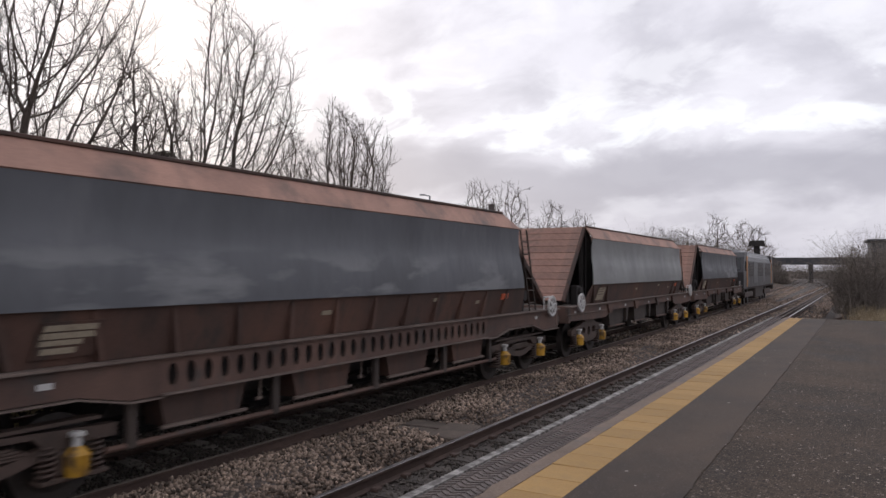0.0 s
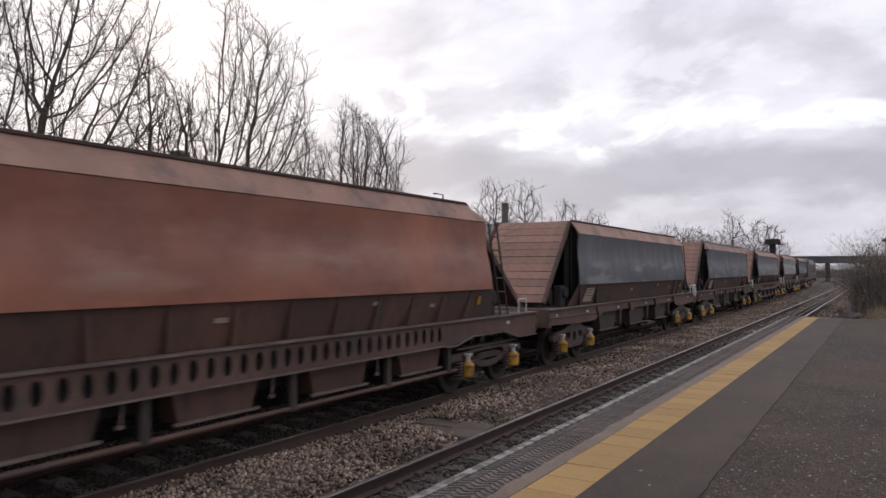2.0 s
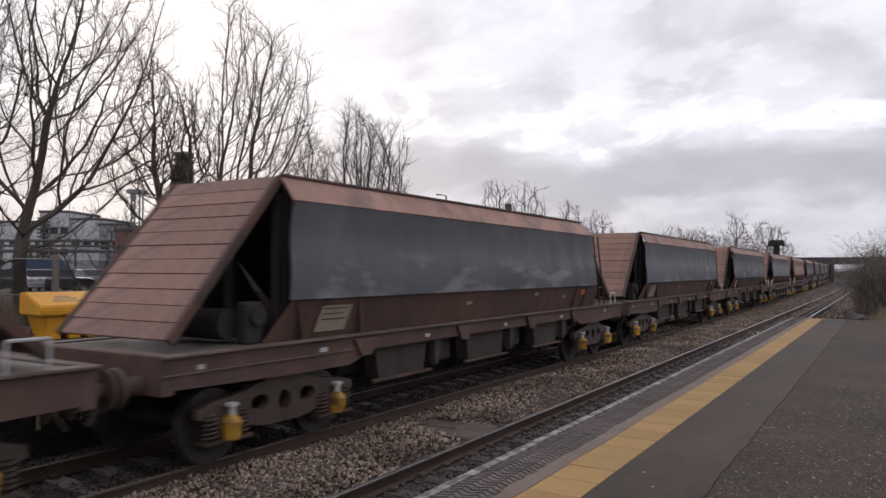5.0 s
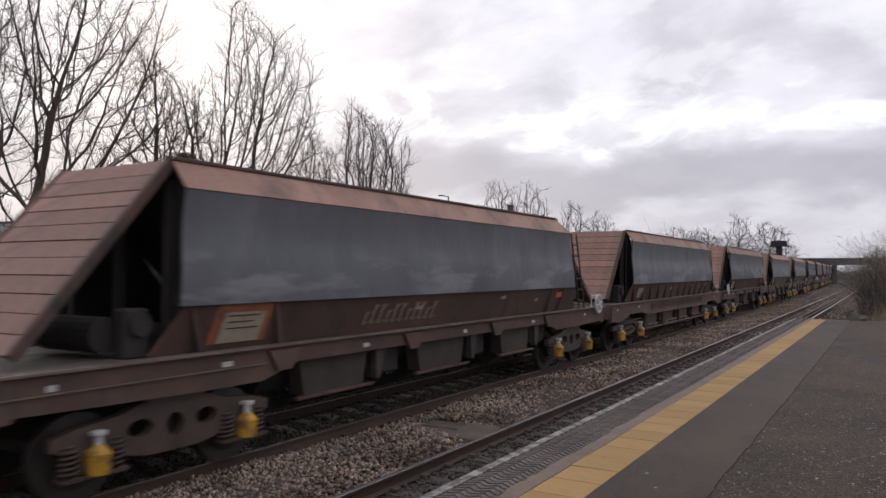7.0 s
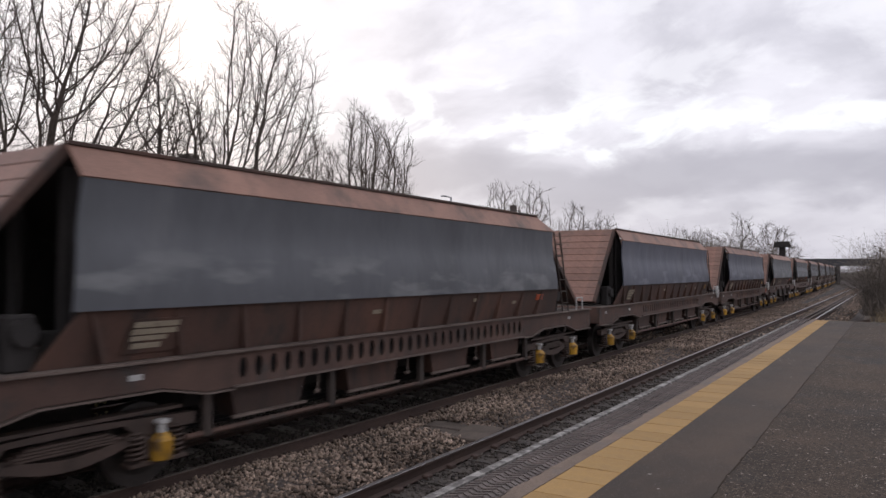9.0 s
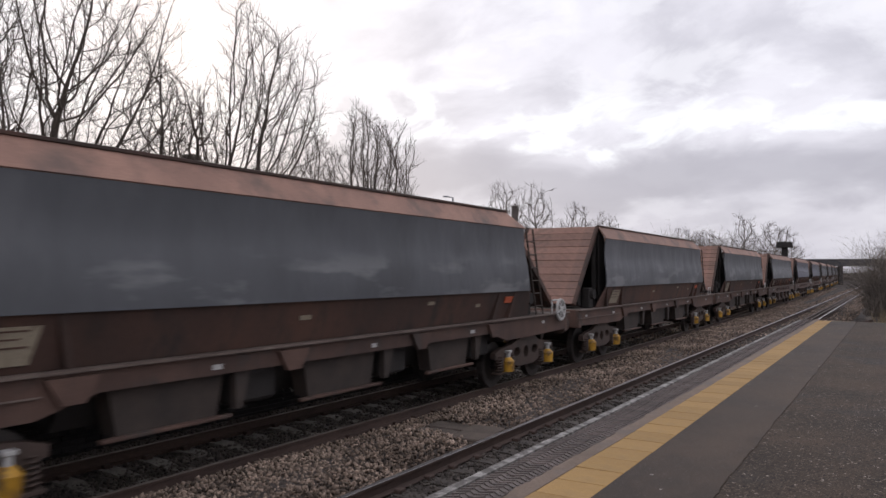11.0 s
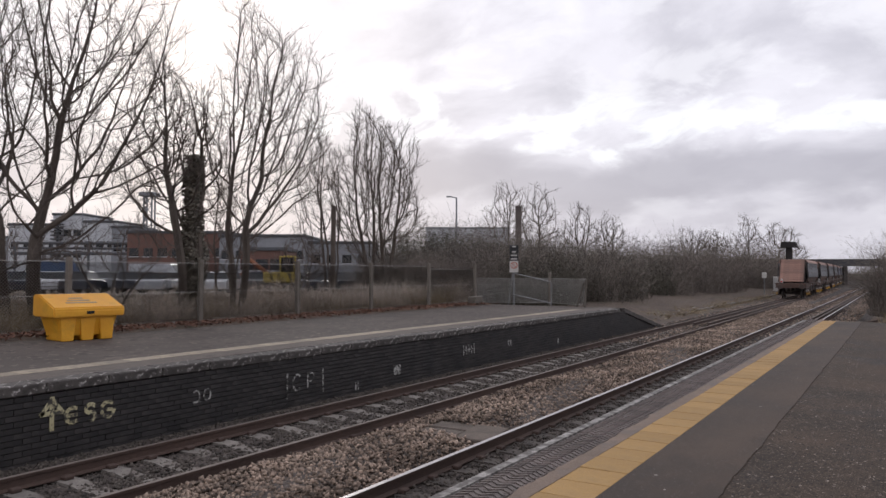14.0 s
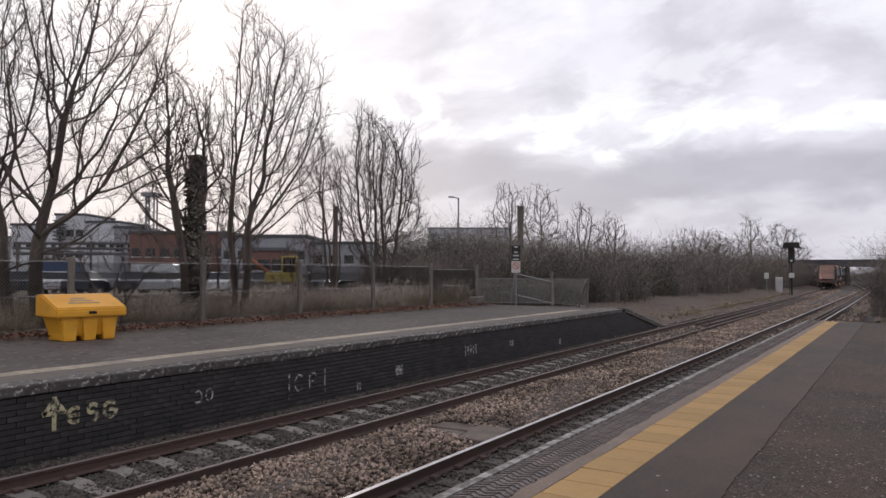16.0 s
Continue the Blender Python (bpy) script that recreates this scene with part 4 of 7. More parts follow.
def bogie(parent, y, cast):
    b = BM()
    box(b, -0.95, 0.95, y - 0.22, y + 0.22, 0.48, 0.80, 0.03)
    bg = part("bogie", b, "frame_dark", parent, "cast bogie with pierced side frames" if cast else "sprung bogie with curved side frames")
    for s in (-1, 1):
        f = BM()
        xa, xb = s * 1.02, s * 1.14
        if cast:
            out = [(-1.42, .62), (-1.42, .74), (-1.2, .80), (-0.7, .86), (-0.35, .97), (0.35, .97), (0.7, .86), (1.2, .80), (1.42, .74), (1.42, .62), (1.15, .58), (0.85, .56), (0.55, .42), (0.3, .38), (-0.3, .38), (-0.55, .42), (-0.85, .56), (-1.15, .58)]
            plate_with_holes(f, [(y + a, c) for a, c in out], [oval(y - 0.44, .69, .16, .095), oval(y, .66, .12, .13), oval(y + 0.44, .69, .16, .095)], xa, xb)
            box(f, xa, xb + s * 0.03, y - 0.40, y + 0.40, 0.93, 0.985)
        else:
            top = [(a / 10, .80 + .03 * math.cos(a / 5)) for a in range(-15, 16, 3)]
            belly = [(a / 10, .64 - .22 * max(0.0, math.cos(a / 10 * 1.5)) ** 1.3) for a in range(15, -16, -2)]
            inner = [(a / 10, .70 - .16 * max(0.0, math.cos(a / 10 * 1.9))) for a in range(-7, 8, 2)] + [(0.6, .755), (0, .765), (-0.6, .755)]
            plate_with_holes(f, [(y + a, c) for a, c in top + belly], [[(y + a, c) for a, c in inner]], xa, xb)
            box(f, xa - s * .02, xb + s * .02, y - 1.3, y + 1.3, .845, .88)
            for k in range(4):
                box(f, xa, xb, y - 0.62 + k * 0.07, y + 0.62 - k * 0.07, 0.60 + k * 0.03, 0.624 + k * 0.03)
        part("side_frame", f, "bogie", bg)
        for wy in (y - WB, y + WB):
            w = BM()
            disc(w, s * 0.78, s * 0.84, wy, 0.46, 0.43, 28)
            disc(w, s * 0.84, s * 0.87, wy, 0.46, 0.36, 28, 0.18)
            disc(w, s * 0.84, s * 1.06, wy, 0.46, 0.12, 14)
            wh = part("wheel", w, "wheel", bg, "dirty solid steel railway wheel")
            t = BM()
            disc(t, s * 0.715, s * 0.845, wy, 0.46, 0.46, 32)
            part("tyre", t, "tread", wh, "worn bright rim")
            h = BM()
            box(h, s * 1.0, s * 1.16, wy - 0.17, wy + 0.17, 0.34, 0.60, 0.03)
            box(h, s * 1.0, s * 1.20, wy - 0.34, wy + 0.38, 0.30, 0.345, 0.008)
            part("axlebox", h, "bogie", bg)
            sp = BM()
            spring(sp, s * 1.12, wy - 0.25, 0.345, 0.66)
            part("coil_spring", sp, "bogie", bg, "grimy coil spring")
            spring_b = BM()
            spring(spring_b, s * 1.12, wy + 0.27, 0.345, 0.66, 0.07)
            part("coil_spring", spring_b, "bogie", bg, "grimy coil spring")
            d = BM()
            rod(d, (s * 1.20, wy + 0.02, 0.345), (s * 1.20, wy + 0.02, 0.55), 0.115, 0.13, 14)
            rod(d, (s * 1.20, wy + 0.02, 0.55), (s * 1.20, wy + 0.02, 0.63), 0.13, 0.055, 14)
            dm = part("damper", d, "yellow", bg, "yellow-painted damper pot")
            c = BM()
            rod(c, (s * 1.20, wy + 0.02, 0.63), (s * 1.20, wy + 0.02, 0.74), 0.045, 0.045, 10)
            box(c, s * 1.14, s * 1.26, wy - 0.045, wy + 0.085, 0.72, 0.77, 0.01)
            part("damper_cap", c, "pale", dm, "pale grey cap")
    for wy in (y - WB, y + WB):
        ax = BM()
        disc(ax, -0.75, 0.75, wy, 0.46, 0.085, 12)
        part("axle", ax, "frame_dark", bg)


def strip(bm, a, b, thick):
    """A thick sheet between two lines of points a and b (same length)."""
    n = len(a)
    up = [bm.verts.new(p) for p in a]
    dn = [bm.verts.new(p) for p in b]
    fs = [bm.faces.new((up[i], up[i + 1], dn[i + 1], dn[i])) for i in range(n - 1)]
    bmesh.ops.recalc_face_normals(bm, faces=fs)
    bmesh.ops.solidify(bm, geom=fs, thickness=thick)


def build_wagon(ribbed, red=False, pale=False, blue=False):
    label = "grey and rust-brown bogie hopper wagon with %s lower sides" % ("ribbed" if ribbed else "plain")
    if red:
        label = "faded red bogie hopper wagon with ribbed lower sides"
    w = thing("hopper_wagon", label, "freight wagon", group="hopper wagons of the train")
    Y0, Y1 = -5.96, 5.55
    rng = random.Random(7 + ribbed)
    for s in (-1, 1):
        # upper side sheet, very slightly buckled
        b = BM()
        n, rows = 60, 12
        grid = []
        for j in range(rows + 1):
            v = j / rows
            z = 3.30 - v * 1.33
            ya, yb = Y0 + 0.02 - 0.10 * v, Y1 + 0.22 * v
            line = []
            for i in range(n + 1):
                y = ya + (yb - ya) * i / n
                soft = math.sin(math.pi * v)
                dent = (0.030 * noise.noise(Vector((y * 0.55, z * 0.9, 3.0 * s + 5 * ribbed))) + 0.022 * noise.noise(Vector((y * 1.9 + z * 0.5, z * 0.35, 7.0 * s + 3 * ribbed)))) * soft
                belly = -0.028 * math.sin(math.pi * min(1.0, v / 0.62)) + 0.038 * max(0.0, min(1.0, (v - 0.45) / 0.4))
                line.append(b.verts.new((s * (1.285 + dent + belly), y, z)))
            grid.append(line)
        fs = [b.faces.new((grid[j][i], grid[j][i + 1], grid[j + 1][i + 1], grid[j + 1][i])) for j in range(rows) for i in range(n)]
        bmesh.ops.recalc_face_normals(b, faces=fs)
        bmesh.ops.solidify(b, geom=fs, thickness=0.03)
        part("side_sheet", b, "sheet_pale" if pale else "sheet_red" if red else "sheet_blue" if blue else "sheet", w, "bleached pale grey side sheet" if pale else "faded red steel side" if red else "dusty dark grey side sheet", True)
        # leaning hood
        b = BM()
        strip(b, [(s * 1.07, Y0 - .02, 3.61), (s * 1.07, -2.0, 3.615), (s * 1.07, 2.0, 3.60), (s * 1.07, Y1 - 0.45, 3.61)], [(s * 1.30, Y0, 3.285), (s * 1.30, -2.0, 3.285), (s * 1.30, 2.0, 3.285), (s * 1.30, Y1 + 0.06, 3.285)], 0.03)
        part("hood", b, "hood", w, "faded rust-red sloping hood")
        b = BM()
        box(b, s * 1.045, s * 1.10, Y0 - 0.03, Y1 - 0.44, 3.60, 3.645, 0.008)
        part("top_rim", b, "body", w)
        # lower sloping side
        b = BM()
        strip(b, [(s * 1.27, Y0 + 0.05, 1.99), (s * 1.27, Y1 + 0.35, 1.99)], [(s * 1.10, Y0 - 0.35, 1.42), (s * 1.10, Y1 + 0.55, 1.42)], 0.02)
        part("lower_side", b, "body", w, "rusty brown lower side")
        ribs = [Y0 + 0.15 + k * 0.985 for k in range(12)] if ribbed else [Y0 + 0.12, Y0 + 1.45, Y1 - 1.05, Y1 - 0.35]
        for y in ribs:
            b = BM()
            lean = (y + 0.2) * 0.035
            vs = [(1.275, y - .035, 1.985), (1.275, y + .035, 1.985), (1.20, y + .035 - lean, 1.43), (1.20, y - .035 - lean, 1.43), (1.08, y - .035 - lean, 1.43), (1.08, y + .035 - lean, 1.43)]
            q = [b.verts.new((s * x, a, c)) for x, a, c in vs]
            for f in ((0, 1, 2, 3), (3, 2, 5, 4), (0, 3, 4), (1, 5, 2)):
                b.faces.new([q[k] for k in f])
            bmesh.ops.recalc_face_normals(b, faces=b.faces)
            part("rib", b, "body", w)
        # frame side
        b = BM()
        e = 7.98
        if ribbed:
            under = [(-e, 0.95), (-7.0, 0.95), (-6.35, 1.11), (-5.0, 1.11), (-4.4, 0.99), (-4.0, 0.99)]
            prism(b, under + [(-4.0, 1.40), (-e, 1.40)], "x", s * 1.235, s * 1.265)
            part("solebar", b, "frame", w, "grimy brown frame side")
            b = BM()
            prism(b, [(-y, z) for y, z in under] + [(4.0, 1.40), (e, 1.40)], "x", s * 1.235, s * 1.265)
            part("solebar", b, "frame", w, "grimy brown frame side")
            b = BM()
            box(b, s * 1.17, s * 1.33, -e, e, 1.40, 1.425)
            strip(b, [(s * 1.17, y, z - .012) for y, z in under], [(s * 1.31, y, z - .012) for y, z in under], 0.018)
            strip(b, [(s * 1.17, -y, z - .012) for y, z in under], [(s * 1.31, -y, z - .012) for y, z in under], 0.018)
            box(b, s * 1.17, s * 1.31, -4.0, 4.0, 0.985, 1.008)
            part("flange", b, "flange", w)
            holes = [oval(-3.84 + i * 0.256, 1.205, 0.068, 0.128, 12) for i in range(31)]
            b = BM()
            plate_with_holes(b, [(-4.0, 1.01), (4.0, 1.01), (4.0, 1.40), (-4.0, 1.40)], holes, s * 1.238, s * 1.262)
            part("pierced_web", b, "frame", w, "frame web pierced by a row of oval holes")
            b = BM()
            rod(b, (s * 1.16, -4.6, 0.50), (s * 1.16, 4.6, 0.50), 0.035, seg=8)
            part("brake_pipe", b, "frame", w, "grimy pipe run")
            # added plate behind the holes; its black stands in for their shade
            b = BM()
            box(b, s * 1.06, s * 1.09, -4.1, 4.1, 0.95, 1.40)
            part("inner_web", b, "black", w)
            for y0 in (-3.9, -1.7, 0.6, 2.8):
                b = BM()
                prism(b, [(y0, 0.98), (y0 + 1.35, 0.98), (y0 + 1.22, 0.60), (y0 + 0.10, 0.60)], "x", s * 0.78, s * 1.10)
                chute = part("discharge_chute", b, "body", w, "rusty brown discharge chute")
                b = BM()
                box(b, s * 1.09, s * 1.15, y0 + 0.02, y0 + 1.32, 0.58, 0.62, 0.008)
                part("chute_rail", b, "flange", chute)
                b = BM()
                rod(b, (s * 1.15, y0 + 1.55, 0.98), (s * 1.16, y0 + 1.52, 0.74), 0.016, seg=6)
                box(b, s * 1.13, s * 1.18, y0 + 1.47, y0 + 1.56, 0.69, 0.74, 0.01)
                part("door_lever", b, "flange", w, "dusty door lever")
            for y in (-4.3, -2.1, 0.2, 2.4, 4.3):
                b = BM()
                box(b, s * 1.12, s * 1.20, y - .06, y + .06, 0.46, 1.0, 0.01)
                part("bracket", b, "frame_dark", w)
        else:
            prism(b, [(-e, 1.04), (-5.8, 0.99), (-4.75, 0.99), (-4.1, 1.17), (4.1, 1.17), (4.75, 0.99), (5.8, 0.99), (e, 1.04), (e, 1.40), (-e, 1.40)], "x", s * 1.235, s * 1.265)
            part("solebar", b, "frame", w, "grimy brown frame side")
            b = BM()
            box(b, s * 1.17, s * 1.34, -e, e, 1.40, 1.425)
            box(b, s * 1.20, s * 1.30, -e, -4.7, 1.20, 1.212)
            part("flange", b, "flange", w)
            for y in (-4.4, -1.4, 1.6, 4.2):
                b = BM()
                prism(b, [(y - .28, 1.36), (y + .28, 1.36), (y + .12, 1.10), (y - .12, 1.10)], "x", s * 1.265, s * 1.325)
                part("bracket", b, "frame", w)
            for y0, y1 in ((-3.9, -2.4), (-1.0, 0.6), (2.1, 3.5)):
                b = BM()
                prism(b, [(y0, 1.14), (y1, 1.14), (y1 - .1, 0.66), (y0 + .1, 0.66)], "x", s * 0.85, s * 1.10)
                part("hopper_door", b, "frame_dark", w, "dark discharge door housing")
                b = BM()
                box(b, s * 1.09, s * 1.17, y0 - .1, y1 + .1, 0.62, 0.665, 0.008)
                part("door_rail", b, "frame", w)
                b = BM()
                prism(b, [(y1 + .1, 1.16), (y1 + .35, 1.16), (y1 + .22, 0.72), (y1 + .12, 0.72)], "x", s * 1.10, s * 1.20)
                part("lever", b, "frame_dark", w)
                b = BM()
                box(b, s * 0.6, s * 1.0, y1 + .2, y1 + 1.0, 0.72, 1.12, 0.04)
                part("air_tank", b, "black", w)
        # small marks on the frame
        for y, l in ((-7.5, .10), (-5.4, .16), (-2.7, .14), (0.3, .12), (3.3, .15), (6.5, .14)):
            if ribbed and abs(y) < 4.2:
                continue
            b = BM()
            box(b, s * 1.262, s * 1.272, y, y + l, 1.23, 1.29)
            part("plate", b, "pale", w, "small pale stencil plate")
        for y, l, z in ((-1.2, .22, 1.72), (1.9, .2, 1.80), (3.6, .16, 1.70)):
            b = BM()
            x = 1.10 + (z - 1.42) * 0.298 + 0.012
            strip(b, [(s * (x + .018), y, z + .06), (s * (x + .018), y + l, z + .06)], [(s * x, y, z), (s * x, y + l, z)], 0.006)
            part("plate", b, "panel", w, "small worn stencil plate")
        # data panel with plain lines of lettering
        b = BM()
        zz = (1.50, 1.86)
        strip(b, [(s * 1.262, Y0 + 0.62, zz[1]), (s * 1.262, Y0 + 1.28, zz[1])], [(s * 1.158, Y0 + 0.55, zz[0]), (s * 1.158, Y0 + 1.21, zz[0])], 0.012)
        dp = part("data_panel", b, "body" if ribbed else "panel", w, "weathered data panel with cream lettering bars")
        for k, (start, length, tall) in enumerate(((0.02, 0.56, 0.058), (0.0, 0.62, 0.058), (0.0, 0.44, 0.050), (0.02, 0.36, 0.058)) if ribbed else ((0.05, 0.5, 0.016), (0.05, 0.42, 0.016), (0.05, 0.5, 0.016))):
            b = BM()
            z = 1.83 - k * 0.075
            x = 1.262 - (zz[1] - z) * 0.289 + 0.006
            strip(b, [(s * x, Y0 + 0.62 + start, z), (s * x, Y0 + 0.62 + start + length, z)], [(s * (x - tall * 0.289), Y0 + 0.61 + start, z - tall), (s * (x - tall * 0.289), Y0 + 0.61 + start + length, z - tall)], 0.004)
            part("lettering_bar", b, "panel" if ribbed else "body", dp)
        b = BM()
        strip(b, [(s * 1.250, Y1 - 0.78, 1.86), (s * 1.250, Y1 - 0.46, 1.86)], [(s * 1.215, Y1 - 0.78, 1.74), (s * 1.215, Y1 - 0.46, 1.74)], 0.02)
        part("warning_label", b, "orange", w, "orange-red label")
    # inner hopper ends, coloured black for their shade, and load floor
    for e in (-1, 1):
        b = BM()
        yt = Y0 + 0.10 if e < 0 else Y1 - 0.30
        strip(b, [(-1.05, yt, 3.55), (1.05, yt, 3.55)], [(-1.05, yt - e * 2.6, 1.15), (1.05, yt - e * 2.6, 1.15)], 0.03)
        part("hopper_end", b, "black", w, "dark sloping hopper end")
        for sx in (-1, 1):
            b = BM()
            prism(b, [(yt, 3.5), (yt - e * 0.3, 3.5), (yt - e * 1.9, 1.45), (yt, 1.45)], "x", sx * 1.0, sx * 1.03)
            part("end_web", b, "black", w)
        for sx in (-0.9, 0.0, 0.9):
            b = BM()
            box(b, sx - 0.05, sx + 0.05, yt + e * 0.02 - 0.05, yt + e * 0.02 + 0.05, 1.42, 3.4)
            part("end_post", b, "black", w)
        # sloping boarded shield
        yb, ytop = (-7.72, Y0 - 0.02) if e < 0 else (7.62, Y1 - 0.42)
        nb = 11
        L = math.hypot(ytop - yb, 3.61 - 1.56)
        ang = math.degrees(math.atan2(3.61 - 1.56, abs(ytop - yb)))
        pb = BM()
        hw = 0.98
        prism(pb, [(0.0, -0.012), (L / nb - 0.007, -0.012), (L / nb - 0.007, 0.010), (0.0, 0.018)], "x", -hw, hw)
        shield = None
        sb = BM()
        box(sb, -hw, hw, 0.02, L - 0.02, -0.045, -0.013)
        shield = part("end_shield", sb, "body", w, "sloping boarded end shield, faded rust red")
        shield.matrix_basis = pose(0, yb, 1.56, ang if e < 0 else ang, 0, 0 if e < 0 else 180)
        for s in (-1, 1):
            sb = BM()
            box(sb, s * (hw + 0.055) - 0.055, s * (hw + 0.055) + 0.02, 0.0, L, -0.09, 0.024, 0.006)
            part("side_board", sb, "body", shield)
        pl = part("plank", pb, "plank", shield)
        for k in range(1, nb):
            again(pl, pose(0, k * L / nb, random.uniform(-.003, .003)), shield)
        # headstock, deck, buffers, coupling
        b = BM()
        box(b, -1.27, 1.27, e * 7.80, e * 7.98, 0.98, 1.43, 0.015)
        part("headstock", b, "frame", w, "grimy brown end beam")
        b = BM()
        box(b, -1.16, 1.16, e * 4.6, e * 7.8, 1.36, 1.408)
        part("end_deck", b, "deck", w, "dusty grey end deck")
        for sx in (-0.90, 0.90):
            b = BM()
            rod(b, (sx, e * 7.98, 1.09), (sx, e * 8.22, 1.09), 0.12, 0.10, 14)
            rod(b, (sx, e * 8.20, 1.09), (sx, e * 8.30, 1.09), 0.075, seg=12)
            rod(b, (sx, e * 8.27, 1.09), (sx, e * 8.33, 1.09), 0.23, 0.21, 20)
            part("buffer", b, "bogie", w, "round sprung buffer")
        b = BM()
        box(b, -0.06, 0.06, e * 7.98, e * 8.28, 0.98, 1.10, 0.02)
        rod(b, (0, e * 8.24, 1.04), (0.0, e * 8.20, 0.66), 0.045, seg=8)
        part("coupling", b, "bogie", w, "hanging screw coupling")
        for sx in (-1, 1):
            b = BM()
            rod(b, (sx * 0.32, e * 7.97, 0.99), (sx * 0.36, e * 8.22, 0.62), 0.03, seg=8)
            part("brake_hose", b, "frame_dark", w)
        # gear on the end deck, blackened for the shade it stands in
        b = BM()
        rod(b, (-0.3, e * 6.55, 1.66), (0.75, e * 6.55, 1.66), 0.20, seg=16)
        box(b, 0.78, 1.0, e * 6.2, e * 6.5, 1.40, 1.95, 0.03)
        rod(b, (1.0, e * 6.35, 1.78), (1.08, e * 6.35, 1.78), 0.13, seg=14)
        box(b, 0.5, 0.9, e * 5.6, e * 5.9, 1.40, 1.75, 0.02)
        part("brake_gear", b, "black", w, "brake cylinder and gear darkened as in shade")
    # underside of the hopper, its shade put into the black
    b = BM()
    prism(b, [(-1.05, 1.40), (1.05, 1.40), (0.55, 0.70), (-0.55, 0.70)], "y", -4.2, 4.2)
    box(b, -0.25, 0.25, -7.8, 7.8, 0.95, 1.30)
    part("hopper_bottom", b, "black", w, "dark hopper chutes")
    b = BM()
    box(b, -1.04, 1.04, -3.6, 3.2, 3.02, 3.06)
    part("load", b, "stone_dark", w, "dark stone load")
    # ladder and rails at the leading end
    b = BM()
    for y in (6.35, 6.70):
        rod(b, (1.20, y, 1.42), (1.20, y - 0.55, 3.30), 0.02, seg=6)
    for k in range(6):
        z = 1.62 + k * 0.28
        yy = -0.55 * (z - 1.42) / 1.88
        rod(b, (1.20, 6.35 + yy, z), (1.20, 6.70 + yy, z), 0.014, seg=6)
    part("ladder", b, "frame_dark", w, "narrow end ladder")
    for sx in (-1.25, 1.25):
        b = BM()
        rod(b, (sx, 7.1, 1.42), (sx, 7.1, 1.72), 0.018, seg=6)
        rod(b, (sx, 7.5, 1.42), (sx, 7.5, 1.72), 0.018, seg=6)
        rod(b, (sx, 7.1, 1.72), (sx, 7.5, 1.72), 0.018, seg=6)
        part("grab_rail", b, "pale", w)
    bogie(w, -5.95, not ribbed)
    bogie(w, 5.95, not ribbed)
    return w


def line_pose(y, x0=FAR_TRACK):
    return pose(x0 + bend(y), y, 0, 0, 0, swing(y))


wagons = []
proto = {}
for i in range(WAGONS):
    key = (i in RIBBED, i == 13, i == 17, i in (4, 5))
    if key not in proto:
        proto[key] = build_wagon(*key)
        wagons.append(proto[key])
    else:
        wagons.append(copy_thing(proto[key], Matrix()))


def middle(i, t):
    """Place along the line of wagon i, counted from the tail, at t seconds."""
    return 9.82 + 5.96 + SPEED * (t - 11.3) + PITCH * i


for i, w in enumerate(wagons):
    if i in (0, 4, 5, 6, 11, 14, 15, 16, 17):
        handwheel(w, 7.35)
    if i in (8, 12, 13, 17):
        handwheel(w, {12: -7.55, 13: -6.7}.get(i, -7.2))


# some wagons carry a small yellow plate in place of the orange label
for i in (4, 5, 12, 13, 14):
    for o in [o for o in wagons[i].children if o.name.startswith("warning_label")]:
        bpy.data.objects.remove(o)
    b = BM()
    strip(b, [(1.246, 5.30, 1.84), (1.246, 5.42, 1.84)], [(1.205, 5.30, 1.68), (1.205, 5.42, 1.68)], 0.012)
    part("plate", b, "yellow", wagons[i], "small worn yellow plate")
for i in (5, 11, 12):
    b = BM()
    box(b, 1.262, 1.276, 6.70, 7.12, 1.12, 1.34, 0.004)
    part("warning_label", b, "orange", wagons[i], "orange label on the frame side")


def side_scrawl(w):
    """Pale faded scrawl along the lower side, and an orange panel behind the lettering."""
    b = BM()
    y = -2.6
    for k in range(11):
        h = 0.30 if k % 3 else 0.2
        yy = y + k * 0.19
        for (y0, z0, y1, z1) in (((yy, 1.55, yy + .05, 1.55 + h)), ((yy, 1.55 + h * .6, yy + .15, 1.55 + h)), ((yy + .02, 1.56, yy + .16, 1.60))):
            q = []
            for (a, c) in ((y0, z0), (y0 + .045, z0), (y1 + .045, z1), (y1, z1)):
                q.append(b.verts.new((1.10 + (c - 1.42) * 0.298 + 0.014, a, c)))
            b.faces.new(q)
    bmesh.ops.solidify(b, geom=b.faces[:], thickness=0.003)
    part("painted_scrawl", b, "panel", w, "faded pale painted scrawl")
    b = BM()
    strip(b, [(1.272, -5.45, 1.96), (1.272, -4.55, 1.96)], [(1.134, -5.55, 1.49), (1.134, -4.62, 1.49)], 0.008)
    part("orange_panel", b, "rust_orange", w, "rusty orange painted panel")


M["rust_orange"] = material("rusty_orange_paint", [(0.22, 0.075, 0.03), (0.30, 0.11, 0.05)], 0.7, scale=3, fine=40, bump=0.2, dirt=(0.12, 0.06, 0.04), dirt_scale=3)
side_scrawl(wagons[6])


